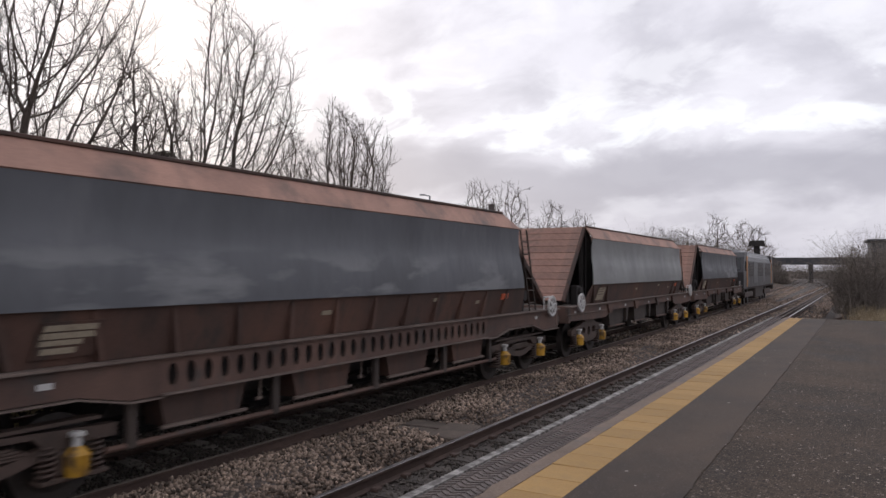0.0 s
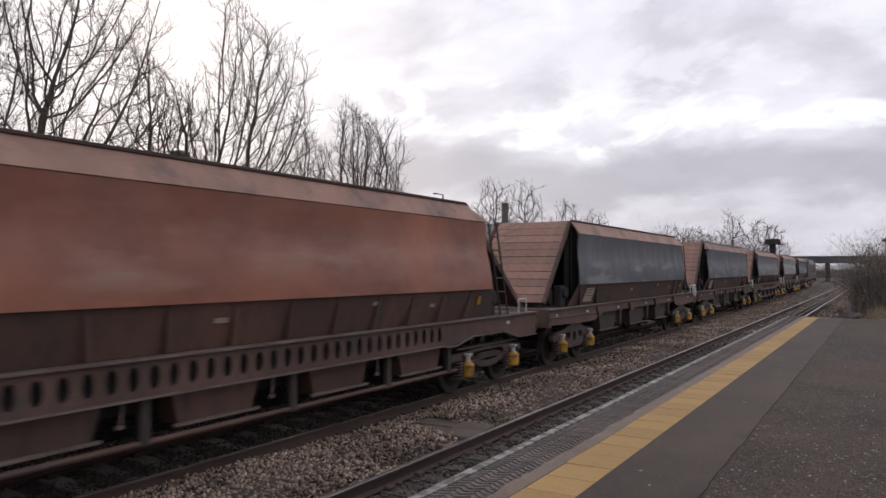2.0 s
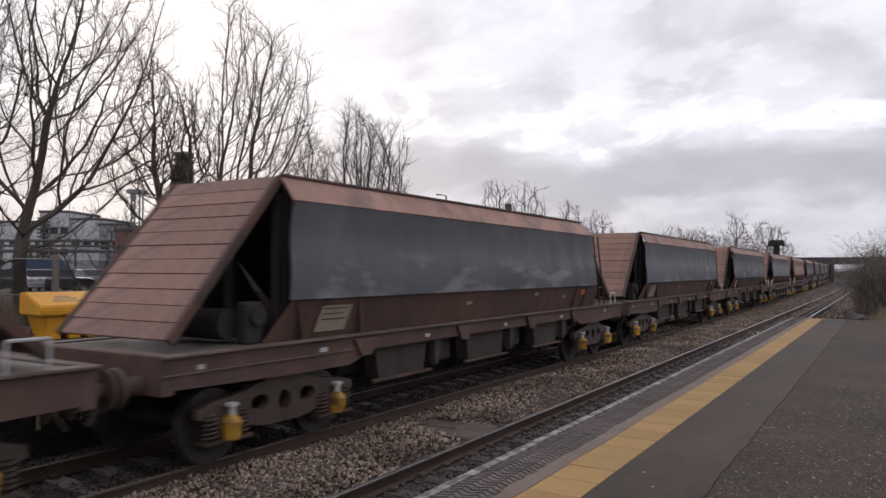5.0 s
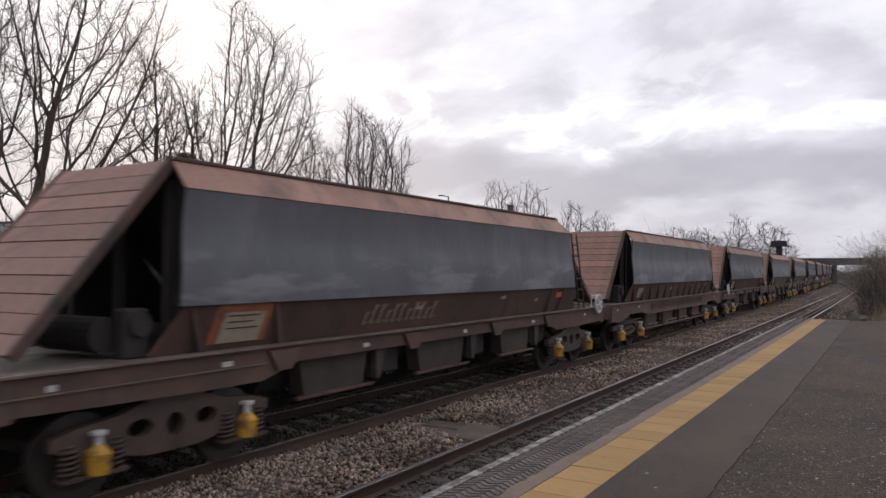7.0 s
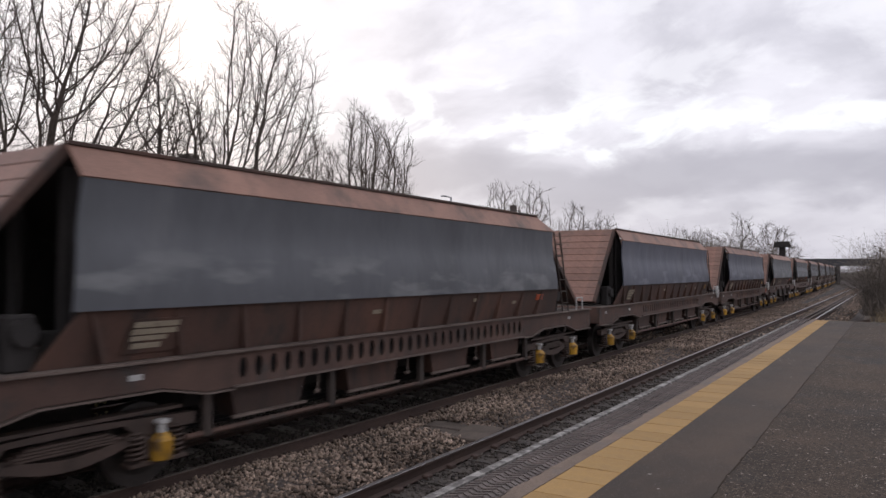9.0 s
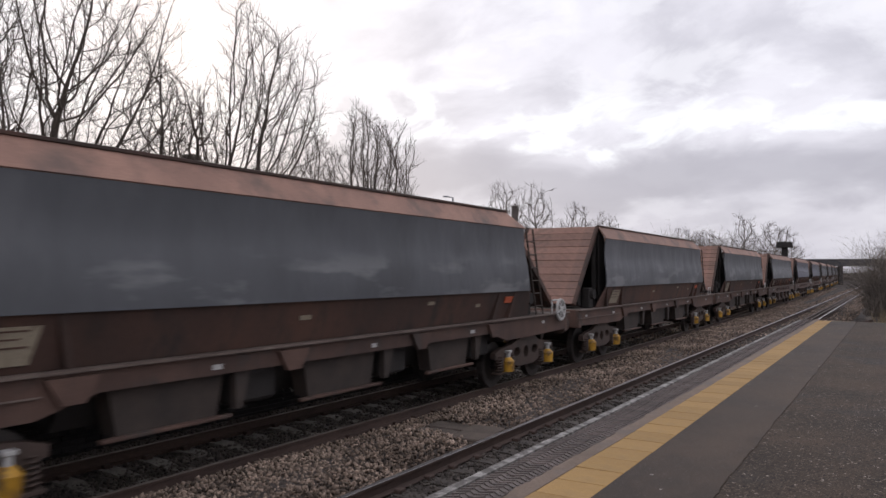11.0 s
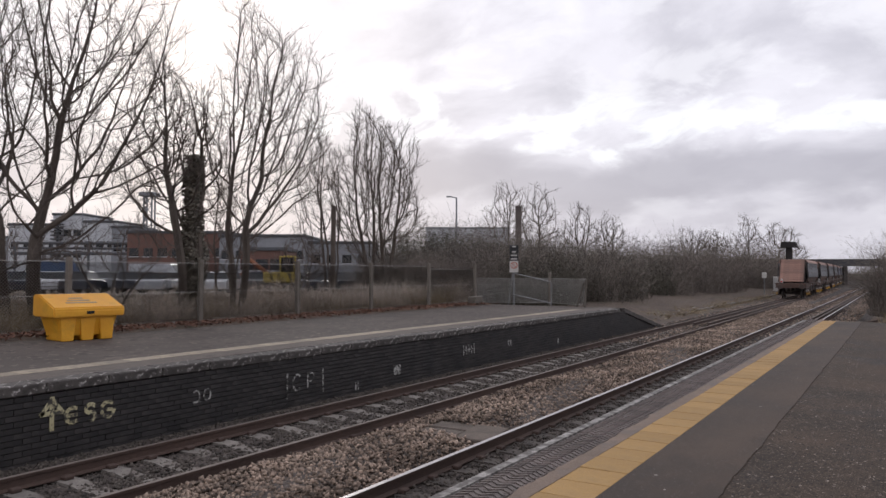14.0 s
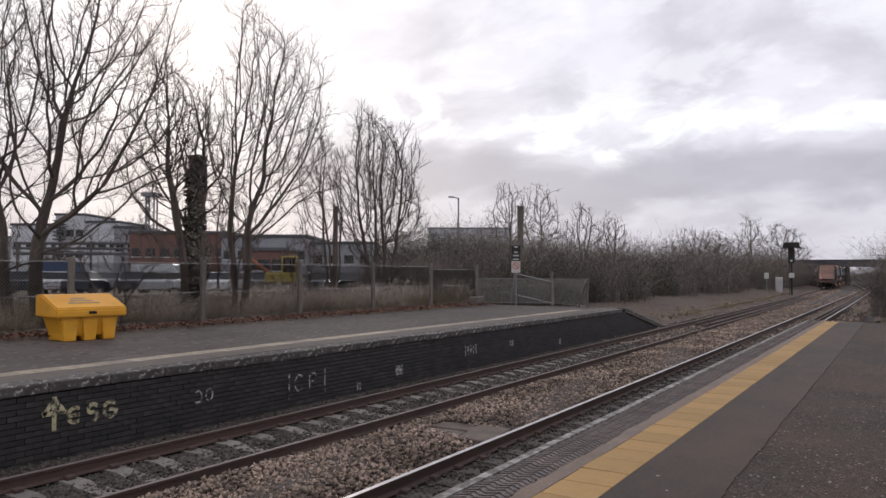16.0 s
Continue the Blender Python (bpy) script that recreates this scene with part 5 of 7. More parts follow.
def tail_lamp(w):
    b = BM()
    box(b, -0.86, -0.66, -8.06, -7.92, 1.43, 1.78, 0.03)
    rod(b, (-0.82, -7.99, 1.80), (-0.70, -7.99, 1.80), 0.02, seg=6)
    l = part("tail_lamp", b, "pale", w, "white tail lamp with a red lens")
    b = BM()
    rod(b, (-0.76, -8.06, 1.56), (-0.76, -8.10, 1.56), 0.075, seg=14)
    part("lens", b, "red", l, "red lens")


tail_lamp(wagons[0])

# ---------------------------------------------------------------- the locomotive ahead of the wagons
def paint(name, c, rough=0.45, metal=0.0, **k):
    return material(name, [tuple(v * 0.8 for v in c), c], rough, metal, scale=1.2, fine=40, bump=0.1, grit=0.2, **k)


M.update(
    loco_side=paint("grimy_dark_grey_paint", (0.038, 0.037, 0.040)),
    loco_panel=paint("dull_grey_panel", (0.10, 0.10, 0.102)),
    loco_roof=paint("dull_silver_roof", (0.36, 0.36, 0.37)),
    loco_orange=paint("orange_band", (0.55, 0.22, 0.03)),
    glass=paint("dark_window_glass", (0.012, 0.014, 0.016), 0.08),
    far_wall=paint("pale_grey_cladding", (0.60, 0.61, 0.63), 0.7),
    # the next three are lightened: distance haze put into their colour
    far_grey=paint("mid_grey_cladding", (0.29, 0.30, 0.32), 0.7),
    far_brick=paint("red_brown_brick_far", (0.18, 0.098, 0.078), 0.85),
    far_roof=paint("slate_roof", (0.095, 0.098, 0.106), 0.7),
    blue=paint("blue_panel", (0.07, 0.11, 0.20), 0.5),
    car_white=paint("white_car_paint", (0.62, 0.63, 0.65), 0.2),
    car_dark=paint("dark_car_paint", (0.05, 0.055, 0.07), 0.2),
    car_silver=paint("silver_car_paint", (0.36, 0.37, 0.39), 0.25),
    plant_yellow=paint("yellow_machine_paint", (0.42, 0.32, 0.06), 0.5),
    # distance haze is put into this steel, making it paler and bluer
    bridge=material("weathered_bridge_steel", [(0.055, 0.056, 0.062), (0.085, 0.085, 0.092)], 0.8, scale=0.6, fine=20, bump=0.2),
    abutment=material("sooty_blue_brick", [(0.035, 0.032, 0.033), (0.065, 0.058, 0.056)], 0.85, scale=0.6, fine=20, bump=0.3),
    hut=material("faded_grey_timber", [(0.10, 0.10, 0.105), (0.16, 0.16, 0.165)], 0.8, scale=1.5, fine=30, bump=0.3),
    sign_black=paint("black_sign_face", (0.02, 0.02, 0.022), 0.5),
    sign_white=paint("white_sign_face", (0.62, 0.60, 0.56), 0.5),
)


def build_loco():
    l = thing("locomotive", "grimy grey diesel freight locomotive with a pale ribbed roof", "locomotive")
    b = BM()
    prism(b, [(-1.32, 1.25), (1.32, 1.25), (1.32, 3.05), (1.18, 3.35), (-1.18, 3.35), (-1.32, 3.05)], "y", -8.3, 8.3)
    part("body", b, "loco_side", l, "grimy grey body side")
    b = BM()
    prism(b, [(-1.19, 3.35), (1.19, 3.35), (0.95, 3.66), (0.45, 3.80), (-0.45, 3.80), (-0.95, 3.66)], "y", -8.6, 8.6)
    for k in range(22):
        y = -8.2 + k * 0.78
        prism(b, [(-1.21, 3.36), (1.21, 3.36), (0.97, 3.69), (0.46, 3.83), (-0.46, 3.83), (-0.97, 3.69)], "y", y, y + 0.06)
    part("roof", b, "loco_roof", l, "pale silver ribbed roof")
    for e in (-1, 1):
        b = BM()
        prism(b, [(e * 8.3, 1.2), (e * 10.3, 1.2), (e * 10.35, 2.3), (e * 9.9, 3.3), (e * 9.5, 3.6), (e * 8.3, 3.66)], "x", -1.30, 1.30)
        cb = part("cab", b, "loco_side", l, "driving cab")
        b = BM()
        box(b, -1.33, 1.33, e * 8.32, e * 8.75, 1.3, 3.35)
        part("orange_band", b, "loco_orange", cb, "orange band behind the cab")
        for s in (-1, 1):
            b = BM()
            box(b, s * 1.28, s * 1.315, e * 8.9, e * 9.6, 2.35, 3.0)
            part("window", b, "glass", cb, "dark cab side window")
        b = BM()
        for sx in (-0.62, 0.62):
            prism(b, [(e * 10.31, 2.42), (e * 10.34, 2.42), (e * 9.98, 3.22), (e * 9.95, 3.22)], "x", sx - 0.48, sx + 0.48)
        part("windscreen", b, "glass", cb, "dark windscreen")
        b = BM()
        box(b, -1.3, 1.3, e * 10.2, e * 10.45, 0.75, 1.25, 0.03)
        part("buffer_beam", b, "frame_dark", l)
        for sx in (-0.9, 0.9):
            b = BM()
            rod(b, (sx, e * 10.4, 1.07), (sx, e * 10.7, 1.07), 0.11, seg=12)
            rod(b, (sx, e * 10.66, 1.07), (sx, e * 10.72, 1.07), 0.24, seg=18)
            part("buffer", b, "bogie", l)
    for s in (-1, 1):
        for y0, y1 in ((-7.6, -5.2), (-2.0, 1.2), (3.4, 7.2)):
            b = BM()
            n = 9
            for k in range(n):
                z = 2.0 + k * 0.11
                box(b, s * 1.32, s * 1.345, y0, y1, z, z + 0.05)
            part("grille", b, "frame_dark", l, "louvred dark grille")
        for y0, y1 in ((-4.9, -2.3), (1.5, 3.1)):
            b = BM()
            box(b, s * 1.315, s * 1.335, y0, y1, 1.5, 3.0, 0.005)
            part("side_panel", b, "loco_panel", l, "pale grey side panel")
    b = BM()
    box(b, -1.2, 1.2, -2.6, 2.6, 0.35, 1.2, 0.08)
    part("fuel_tank", b, "frame_dark", l)
    b = BM()
    box(b, -1.25, 1.25, -10.2, 10.2, 1.12, 1.25)
    part("frame", b, "frame_dark", l)
    for y in (-6.4, 6.4):
        b = BM()
        box(b, -1.0, 1.0, y - 2.2, y + 2.2, 0.5, 0.8, 0.05)
        bg = part("bogie", b, "frame_dark", l)
        for s in (-1, 1):
            b = BM()
            box(b, s * 1.05, s * 1.18, y - 2.4, y + 2.4, 0.55, 0.9, 0.04)
            part("side_frame", b, "bogie", bg)
            for k in (-1.85, 0, 1.85):
                b = BM()
                disc(b, s * 0.72, s * 0.86, y + k, 0.53, 0.53, 26)
                part("wheel", b, "wheel", bg)
    return l


loco = build_loco()


# ---------------------------------------------------------------- bare trees and scrub
class Wood:
    def __init__(self):
        self.v, self.f = [], []

    def tube(self, pts, radii, sides):
        base = len(self.v)
        for i, p in enumerate(pts):
            d = pts[min(i + 1, len(pts) - 1)] - pts[max(i - 1, 0)]
            a = d.orthogonal().normalized()
            c = d.cross(a).normalized()
            for k in range(sides):
                t = 2 * math.pi * k / sides
                q = p + (a * math.cos(t) + c * math.sin(t)) * radii[i]
                self.v.append((q.x, q.y, q.z))
        for i in range(len(pts) - 1):
            for k in range(sides):
                a, b = base + i * sides + k, base + i * sides + (k + 1) % sides
                self.f.append((a, b, b + sides, a + sides))


def colony(rng, start, centre, radii, count, step, kill, up, jitter=0.18, low=0.0):
    """Branches that grow towards points spread through a crown, until all are reached. Gives points and parents."""
    A = rng.normal(0, 1, (count, 3))
    A /= np.linalg.norm(A, axis=1)[:, None]
    A *= rng.random((count, 1)) ** 0.42
    A = A * np.array(radii) * (1 + 0.16 * np.sin(A[:, :1] * 5 + A[:, 2:] * 4)) + np.array(centre)
    A = A[A[:, 2] > low]
    centre, radii = np.array(centre), np.array(radii)
    P = [np.array(p, float) for p in start[0]]
    parent = list(start[1])
    kids = [0] * len(P)
    pts = np.array(P)
    D = np.linalg.norm(A[:, None] - pts[None], axis=2)
    near, dist = D.argmin(1), D.min(1)
    for turn in range(150):
        if not len(A):
            break
        P_all = np.array(P)
        way = A - P_all[near]
        way /= np.linalg.norm(way, axis=1)[:, None] + 1e-9
        total = np.zeros((len(P), 3))
        np.add.at(total, near, way)
        grown, fresh = np.unique(near), []
        for k in grown:
            if kids[k] >= 3:
                continue
            v = total[k] / (np.linalg.norm(total[k]) + 1e-9)
            v = v + rng.normal(0, jitter, 3) + np.array([0, 0, up])
            if parent[k] >= 0:
                back = P[k] - P[parent[k]]
                back = back / (np.linalg.norm(back) + 1e-9)
                if v @ back < 0.1:
                    kids[k] = 3
                    continue
                v = v + 0.8 * back
            v /= np.linalg.norm(v)
            v[2] = max(v[2], 0.22 if up > 0.07 else -0.15)
            tip = P[k] + v * step
            if k > len(start[0]) and (((tip - centre) / radii) ** 2).sum() > 1.45:
                kids[k] = 3
                continue
            fresh.append(tip)
            parent.append(int(k))
            kids[k] += 1
        if not fresh:
            break
        base = len(P)
        P.extend(fresh)
        kids.extend([0] * len(fresh))
        D = np.linalg.norm(A[:, None] - np.array(fresh)[None], axis=2)
        m = D.min(1)
        closer = m < dist
        near = np.where(closer, D.argmin(1) + base, near)
        dist = np.minimum(dist, m)
        # a full branch end gives its points up
        keep = (dist > kill) & (np.array(kids)[near] < 3)
        A, near, dist = A[keep], near[keep], dist[keep]
    return np.array(P), parent


def tree(side, away, z, label, centre, radii, fork, stems=1, count=2600, step=0.17, kill=0.23, up=0.10, radius=0.16, least=0.006, twig=0.45, seed=1, lean=0.0, ivy=0.0, gap=0.25, low=0.0):
    """A bare tree whose crown fills an uneven egg; centre and radii in metres from the foot."""
    rng = np.random.default_rng(seed)
    t = thing("tree", label, "tree", YARD @ pose(side, away, z))
    pts, par = [], []
    for k in range(stems):
        a = rng.uniform(0, 6.28)
        off = np.array([(k - (stems - 1) / 2) * gap, rng.normal(0, gap * 0.4), 0.0])
        n = max(2, int((fork + 0.4) / step))
        for i in range(n + 1):
            h = -0.3 + (fork + 0.3) * i / n
            w = max(h, 0.0)
            pts.append(off * (1 + 0.25 * w) + np.array([lean * w + 0.05 * math.sin(a + h * 1.7), 0.05 * math.cos(a + h * 1.3), h]))
            par.append(len(pts) - 2 if i else -1)
    P, parent = colony(rng, (pts, par), centre, radii, count, step, kill, up, low=low)
    n = len(P)
    kids = [[] for _ in range(n)]
    for k, q in enumerate(parent):
        if q >= 0:
            kids[q].append(k)
    S = P.copy()
    for k in range(n):
        if parent[k] >= 0 and kids[k]:
            S[k] = 0.5 * P[k] + 0.25 * P[parent[k]] + 0.25 * P[kids[k][0]]
    r = np.zeros(n)
    for k in range(n - 1, -1, -1):
        r[k] = (least ** 1.95 + sum(r[c] ** 1.95 for c in kids[k])) ** (1 / 1.95) if kids[k] else least
    top = max(r[k] for k in range(n) if parent[k] < 0)
    r = least + (r - least) * (radius - least) / (top - least)
    trunk, crown = Wood(), Wood()
    heads = [k for k in range(n) if parent[k] < 0]
    while heads:
        k = heads.pop()
        line = [parent[k], k] if parent[k] >= 0 else [k]
        while kids[line[-1]]:
            c = sorted(kids[line[-1]], key=lambda q: -r[q])
            heads.extend(c[1:])
            line.append(c[0])
        if len(line) < 2:
            continue
        rr = [r[q] for q in line]
        if parent[k] >= 0:
            rr[0] = rr[1]
        rr[-1] *= 0.6
        (trunk if rr[0] > 0.022 else crown).tube([Vector(S[q]) for q in line], rr, 7 if rr[0] > 0.05 else 5 if rr[0] > 0.022 else 3)
    # the last fine shoots, some with a side shoot of their own
    for k in range(n):
        if r[k] > least * 6.0 or parent[k] < 0:
            continue
        d = S[k] - S[parent[k]]
        d /= np.linalg.norm(d) + 1e-9
        for q in range(2 if kids[k] else 3):
            if rng.random() < 0.22:
                continue
            v = d + rng.normal(0, 0.46, 3) + np.array([0, 0, 0.28])
            v /= np.linalg.norm(v)
            L = twig * rng.uniform(0.45, 1.25)
            a = Vector(S[k])
            b = a + Vector(v) * L * 0.55
            c = b + (Vector(v) + Vector(rng.normal(0, 0.2, 3)) + Vector((0, 0, 0.12))) * L * 0.5
            crown.tube([a, b, c], [least * 0.9, least * 0.75, least * 0.5], 3)
            if rng.random() < 0.55:
                continue
            e = b + (Vector(v) * 0.6 + Vector(rng.normal(0, 0.45, 3))) * L * 0.4
            crown.tube([b, e], [least * 0.7, least * 0.45], 3)
    soup("trunk", trunk.v, trunk.f, "bark", t, "rough grey-brown trunk and limbs")
    soup("crown", crown.v, crown.f, "twig", t, "crown of fine bare twigs")
    if ivy:
        v, f = [], []
        for k in range(6500):
            h = ivy * rng.random()
            a = rng.uniform(0, 2 * math.pi)
            rr = (0.30 + 0.22 * noise.noise(Vector((math.cos(a), math.sin(a), h * 0.9)))) * (1.05 - 0.25 * h / ivy) * rng.uniform(0.5, 1.15)
            c = Vector((math.cos(a) * rr + 0.05, math.sin(a) * rr, h))
            n = len(v)
            u = Vector((rng.normal(), rng.normal(), rng.normal())).normalized() * 0.055
            w = u.orthogonal().normalized() * 0.045
            for q in (c - u, c + w, c + u, c - w):
                v.append(tuple(q))
            f.append((n, n + 1, n + 2, n + 3))
        soup("ivy", v, f, "ivy", t, "dark ivy wrapped round the trunk")
    return t


# the yard behind the fence has its own directions: sideways and away from the platform
YARD = pose(0, 0, 0, 0, 0, 32.2)
tree(-11.70, 19.6, 0.7, "tall bare winter tree with a leaning grey trunk behind the fence", (-0.9, 0, 6.6), (2.5, 2.2, 4.4), 2.6, 1, 700, radius=0.15, up=0.12, seed=11, lean=-0.06)
tree(-11.05, 19.9, 0.7, "spreading bare winter tree with a forked trunk behind the fence", (1.25, 0, 6.7), (3.3, 2.4, 4.2), 2.7, 1, 2100, radius=0.18, up=0.12, seed=12, twig=0.5)
tree(-7.62, 22.4, 0.8, "bushy bare tree with an ivy-covered trunk", (-0.35, 0, 5.0), (1.75, 1.5, 3.0), 2.6, 2, 2600, step=0.15, kill=0.19, up=0.06, radius=0.13, seed=13, twig=0.34, ivy=5.1, low=1.6)
tree(-7.05, 25.9, 0.8, "tall bare twin-stemmed winter tree behind the fence", (1.0, 0, 6.8), (2.4, 2.0, 4.1), 2.9, 2, 2200, up=0.20, radius=0.13, seed=14, twig=0.5, gap=0.42, low=1.8)
tree(-5.95, 39.6, 0.8, "slender bare tree among the scrub", (-0.5, 0, 5.5), (1.5, 1.4, 3.9), 1.4, 3, 800, step=0.22, kill=0.30, up=0.16, radius=0.08, seed=15, least=0.009, twig=0.6)
tree(-3.47, 40.3, 0.8, "round-headed bare tree with many upswept stems", (0.0, 0, 6.1), (2.65, 2.4, 4.4), 1.5, 4, 2600, step=0.22, kill=0.28, up=0.26, radius=0.12, seed=16, least=0.009, twig=0.6, gap=0.3, low=1.7)
tree(-8.7, 30.0, 0.8, "small bare tree among the scrub", (0.0, 0, 3.2), (1.3, 1.2, 2.0), 0.8, 3, 600, radius=0.06, seed=26, least=0.008)
tree(-12.3, 18.0, 0.7, "low spreading bare sapling beside the fence", (1.2, 0, 1.9), (2.6, 1.2, 1.3), 0.5, 3, 700, up=-0.05, radius=0.05, seed=42)
tree(-9.2, 20.5, 0.7, "low bare sapling with arching twigs", (0.3, 0, 2.0), (2.0, 1.2, 1.3), 0.5, 3, 500, up=-0.05, radius=0.04, seed=45)
tree(-6.2, 32.2, 0.7, "low bare sapling among the brambles", (0, 0, 1.9), (1.4, 1.2, 1.6), 0.6, 3, 500, radius=0.05, seed=44, least=0.008)
tree(8.2, 89, 1, "rounded bare tree rising above the scrub", (0, 0, 8.2), (2.9, 2.6, 4.0), 3.5, 1, 800, 0.42, 0.5, 0.08, 0.16, 0.016, 0.8, 17)
tree(12.0, 89.6, 1, "rounded bare tree rising above the scrub", (0, 0, 8.0), (2.7, 2.6, 4.2), 3.5, 1, 800, 0.42, 0.5, 0.08, 0.16, 0.016, 0.8, 27)
tree(17.6, 92.3, 1, "slender bare tree above the lineside scrub", (0, 0, 6.8), (2.4, 2.2, 3.2), 2.5, 2, 600, 0.42, 0.5, 0.1, 0.13, 0.016, 0.8, 18)
tree(21.6, 94.3, 1, "slender bare tree above the lineside scrub", (0, 0, 6.0), (2.3, 2.2, 2.9), 2.5, 2, 600, 0.42, 0.5, 0.1, 0.13, 0.016, 0.8, 19)
tree(38.5, 113.5, 1, "bushy bare tree beside the far line", (0, 0, 5.2), (3.2, 2.6, 3.0), 1.5, 3, 900, 0.4, 0.45, 0.06, 0.13, 0.018, 0.8, 20)
tree(42.6, 114.4, 1, "bushy bare tree beside the far line", (0, 0, 5.0), (3.4, 2.6, 2.8), 1.5, 3, 900, 0.4, 0.45, 0.06, 0.13, 0.018, 0.8, 21)
tree(59.0, 140.5, 1, "tall bare tree near the bridge", (0, 0, 7.8), (2.6, 2.6, 4.2), 3.0, 1, 700, 0.5, 0.55, 0.1, 0.17, 0.022, 1.0, 22)
tree(65.0, 140.8, 1, "broad bare tree near the bridge", (0, 0, 7.2), (4.2, 3.4, 3.6), 3.0, 1, 1000, 0.5, 0.55, 0.02, 0.19, 0.022, 1.0, 23)
tree(94.5, 195.8, 1, "distant bare tree beyond the bridge", (0, 0, 6.0), (3.4, 3.0, 3.0), 2.0, 1, 500, 0.6, 0.7, 0.04, 0.18, 0.03, 1.2, 24)


def thicket(name, label, spots, mat, seed, reach=1.0, blade=0.02, stems=240, category="scrub", leafy=0, leaf=0.06):
    """Tangled winter scrub: arching stems with side shoots and small dead leaves."""
    rng = np.random.default_rng(seed)
    V, F = [], []
    for (x, y, z, w, h) in spots:
        n = int(stems)
        b = rng.normal(0, 0.45, (n, 2)) * w
        lean = rng.normal(0, 0.42 if not leafy else 0.6, (n, 2))
        hh = h * rng.uniform(0.45, 1.08, n) * np.clip(1.12 - 0.42 * np.hypot(*b.T) / w, 0.3, 1)
        for k in range(n):
            p = np.array([x + b[k, 0], y + b[k, 1], z])
            pts = [p]
            for s in (0.35, 0.7, 1.0):
                q = p + np.array([lean[k, 0] * hh[k] * s ** 1.7 * reach + rng.normal(0, .05), lean[k, 1] * hh[k] * s ** 1.7 * reach + rng.normal(0, .05), hh[k] * (s - 0.22 * s * s * abs(lean[k, 0]))])
                pts.append(q)
            for i in range(3):
                a, c = pts[i], pts[i + 1]
                side = rng.normal(0, 1, 3)
                side *= blade * (1.1 - 0.3 * i) / np.linalg.norm(side)
                m = len(V)
                V.extend([a - side, a + side, c + side * 0.6, c - side * 0.6])
                F.append((m, m + 1, m + 2, m + 3))
                for j in range(3):
                    e = a + (c - a) * rng.random()
                    t = rng.normal(0, 1, 3)
                    t[2] = abs(t[2]) * 0.7
                    t *= h * rng.uniform(0.06, 0.2) / np.linalg.norm(t)
                    sd = rng.normal(0, 1, 3)
                    sd *= blade * 0.45 / np.linalg.norm(sd)
                    m = len(V)
                    V.extend([e - sd, e + sd, e + t])
                    F.append((m, m + 1, m + 2))
        if leafy:
            # small dead leaves and tangle filling a rounded clump
            m0 = len(V)
            d = rng.normal(0, 1, (leafy, 3))
            d[:, 2] = np.abs(d[:, 2])
            d /= np.linalg.norm(d, axis=1)[:, None]
            rr = rng.random(leafy) ** 0.4
            c = np.array([x, y, z]) + d * rr[:, None] * np.array([w * 1.0, w * 1.0, h * 0.86])
            a = rng.normal(0, 1, (leafy, 3))
            e = rng.normal(0, 1, (leafy, 3))
            sz = leaf * rng.uniform(0.6, 1.4, (leafy, 1))
            a *= sz / np.linalg.norm(a, axis=1)[:, None]
            e *= sz * 0.6 / np.linalg.norm(e, axis=1)[:, None]
            V.extend(np.stack([c - a, c + e, c + a], 1).reshape(-1, 3))
            F.extend([(m0 + 3 * i, m0 + 3 * i + 1, m0 + 3 * i + 2) for i in range(leafy)])
    return tagged(soup(name, [tuple(v) for v in V], F, mat), label, category, kind="stuff")


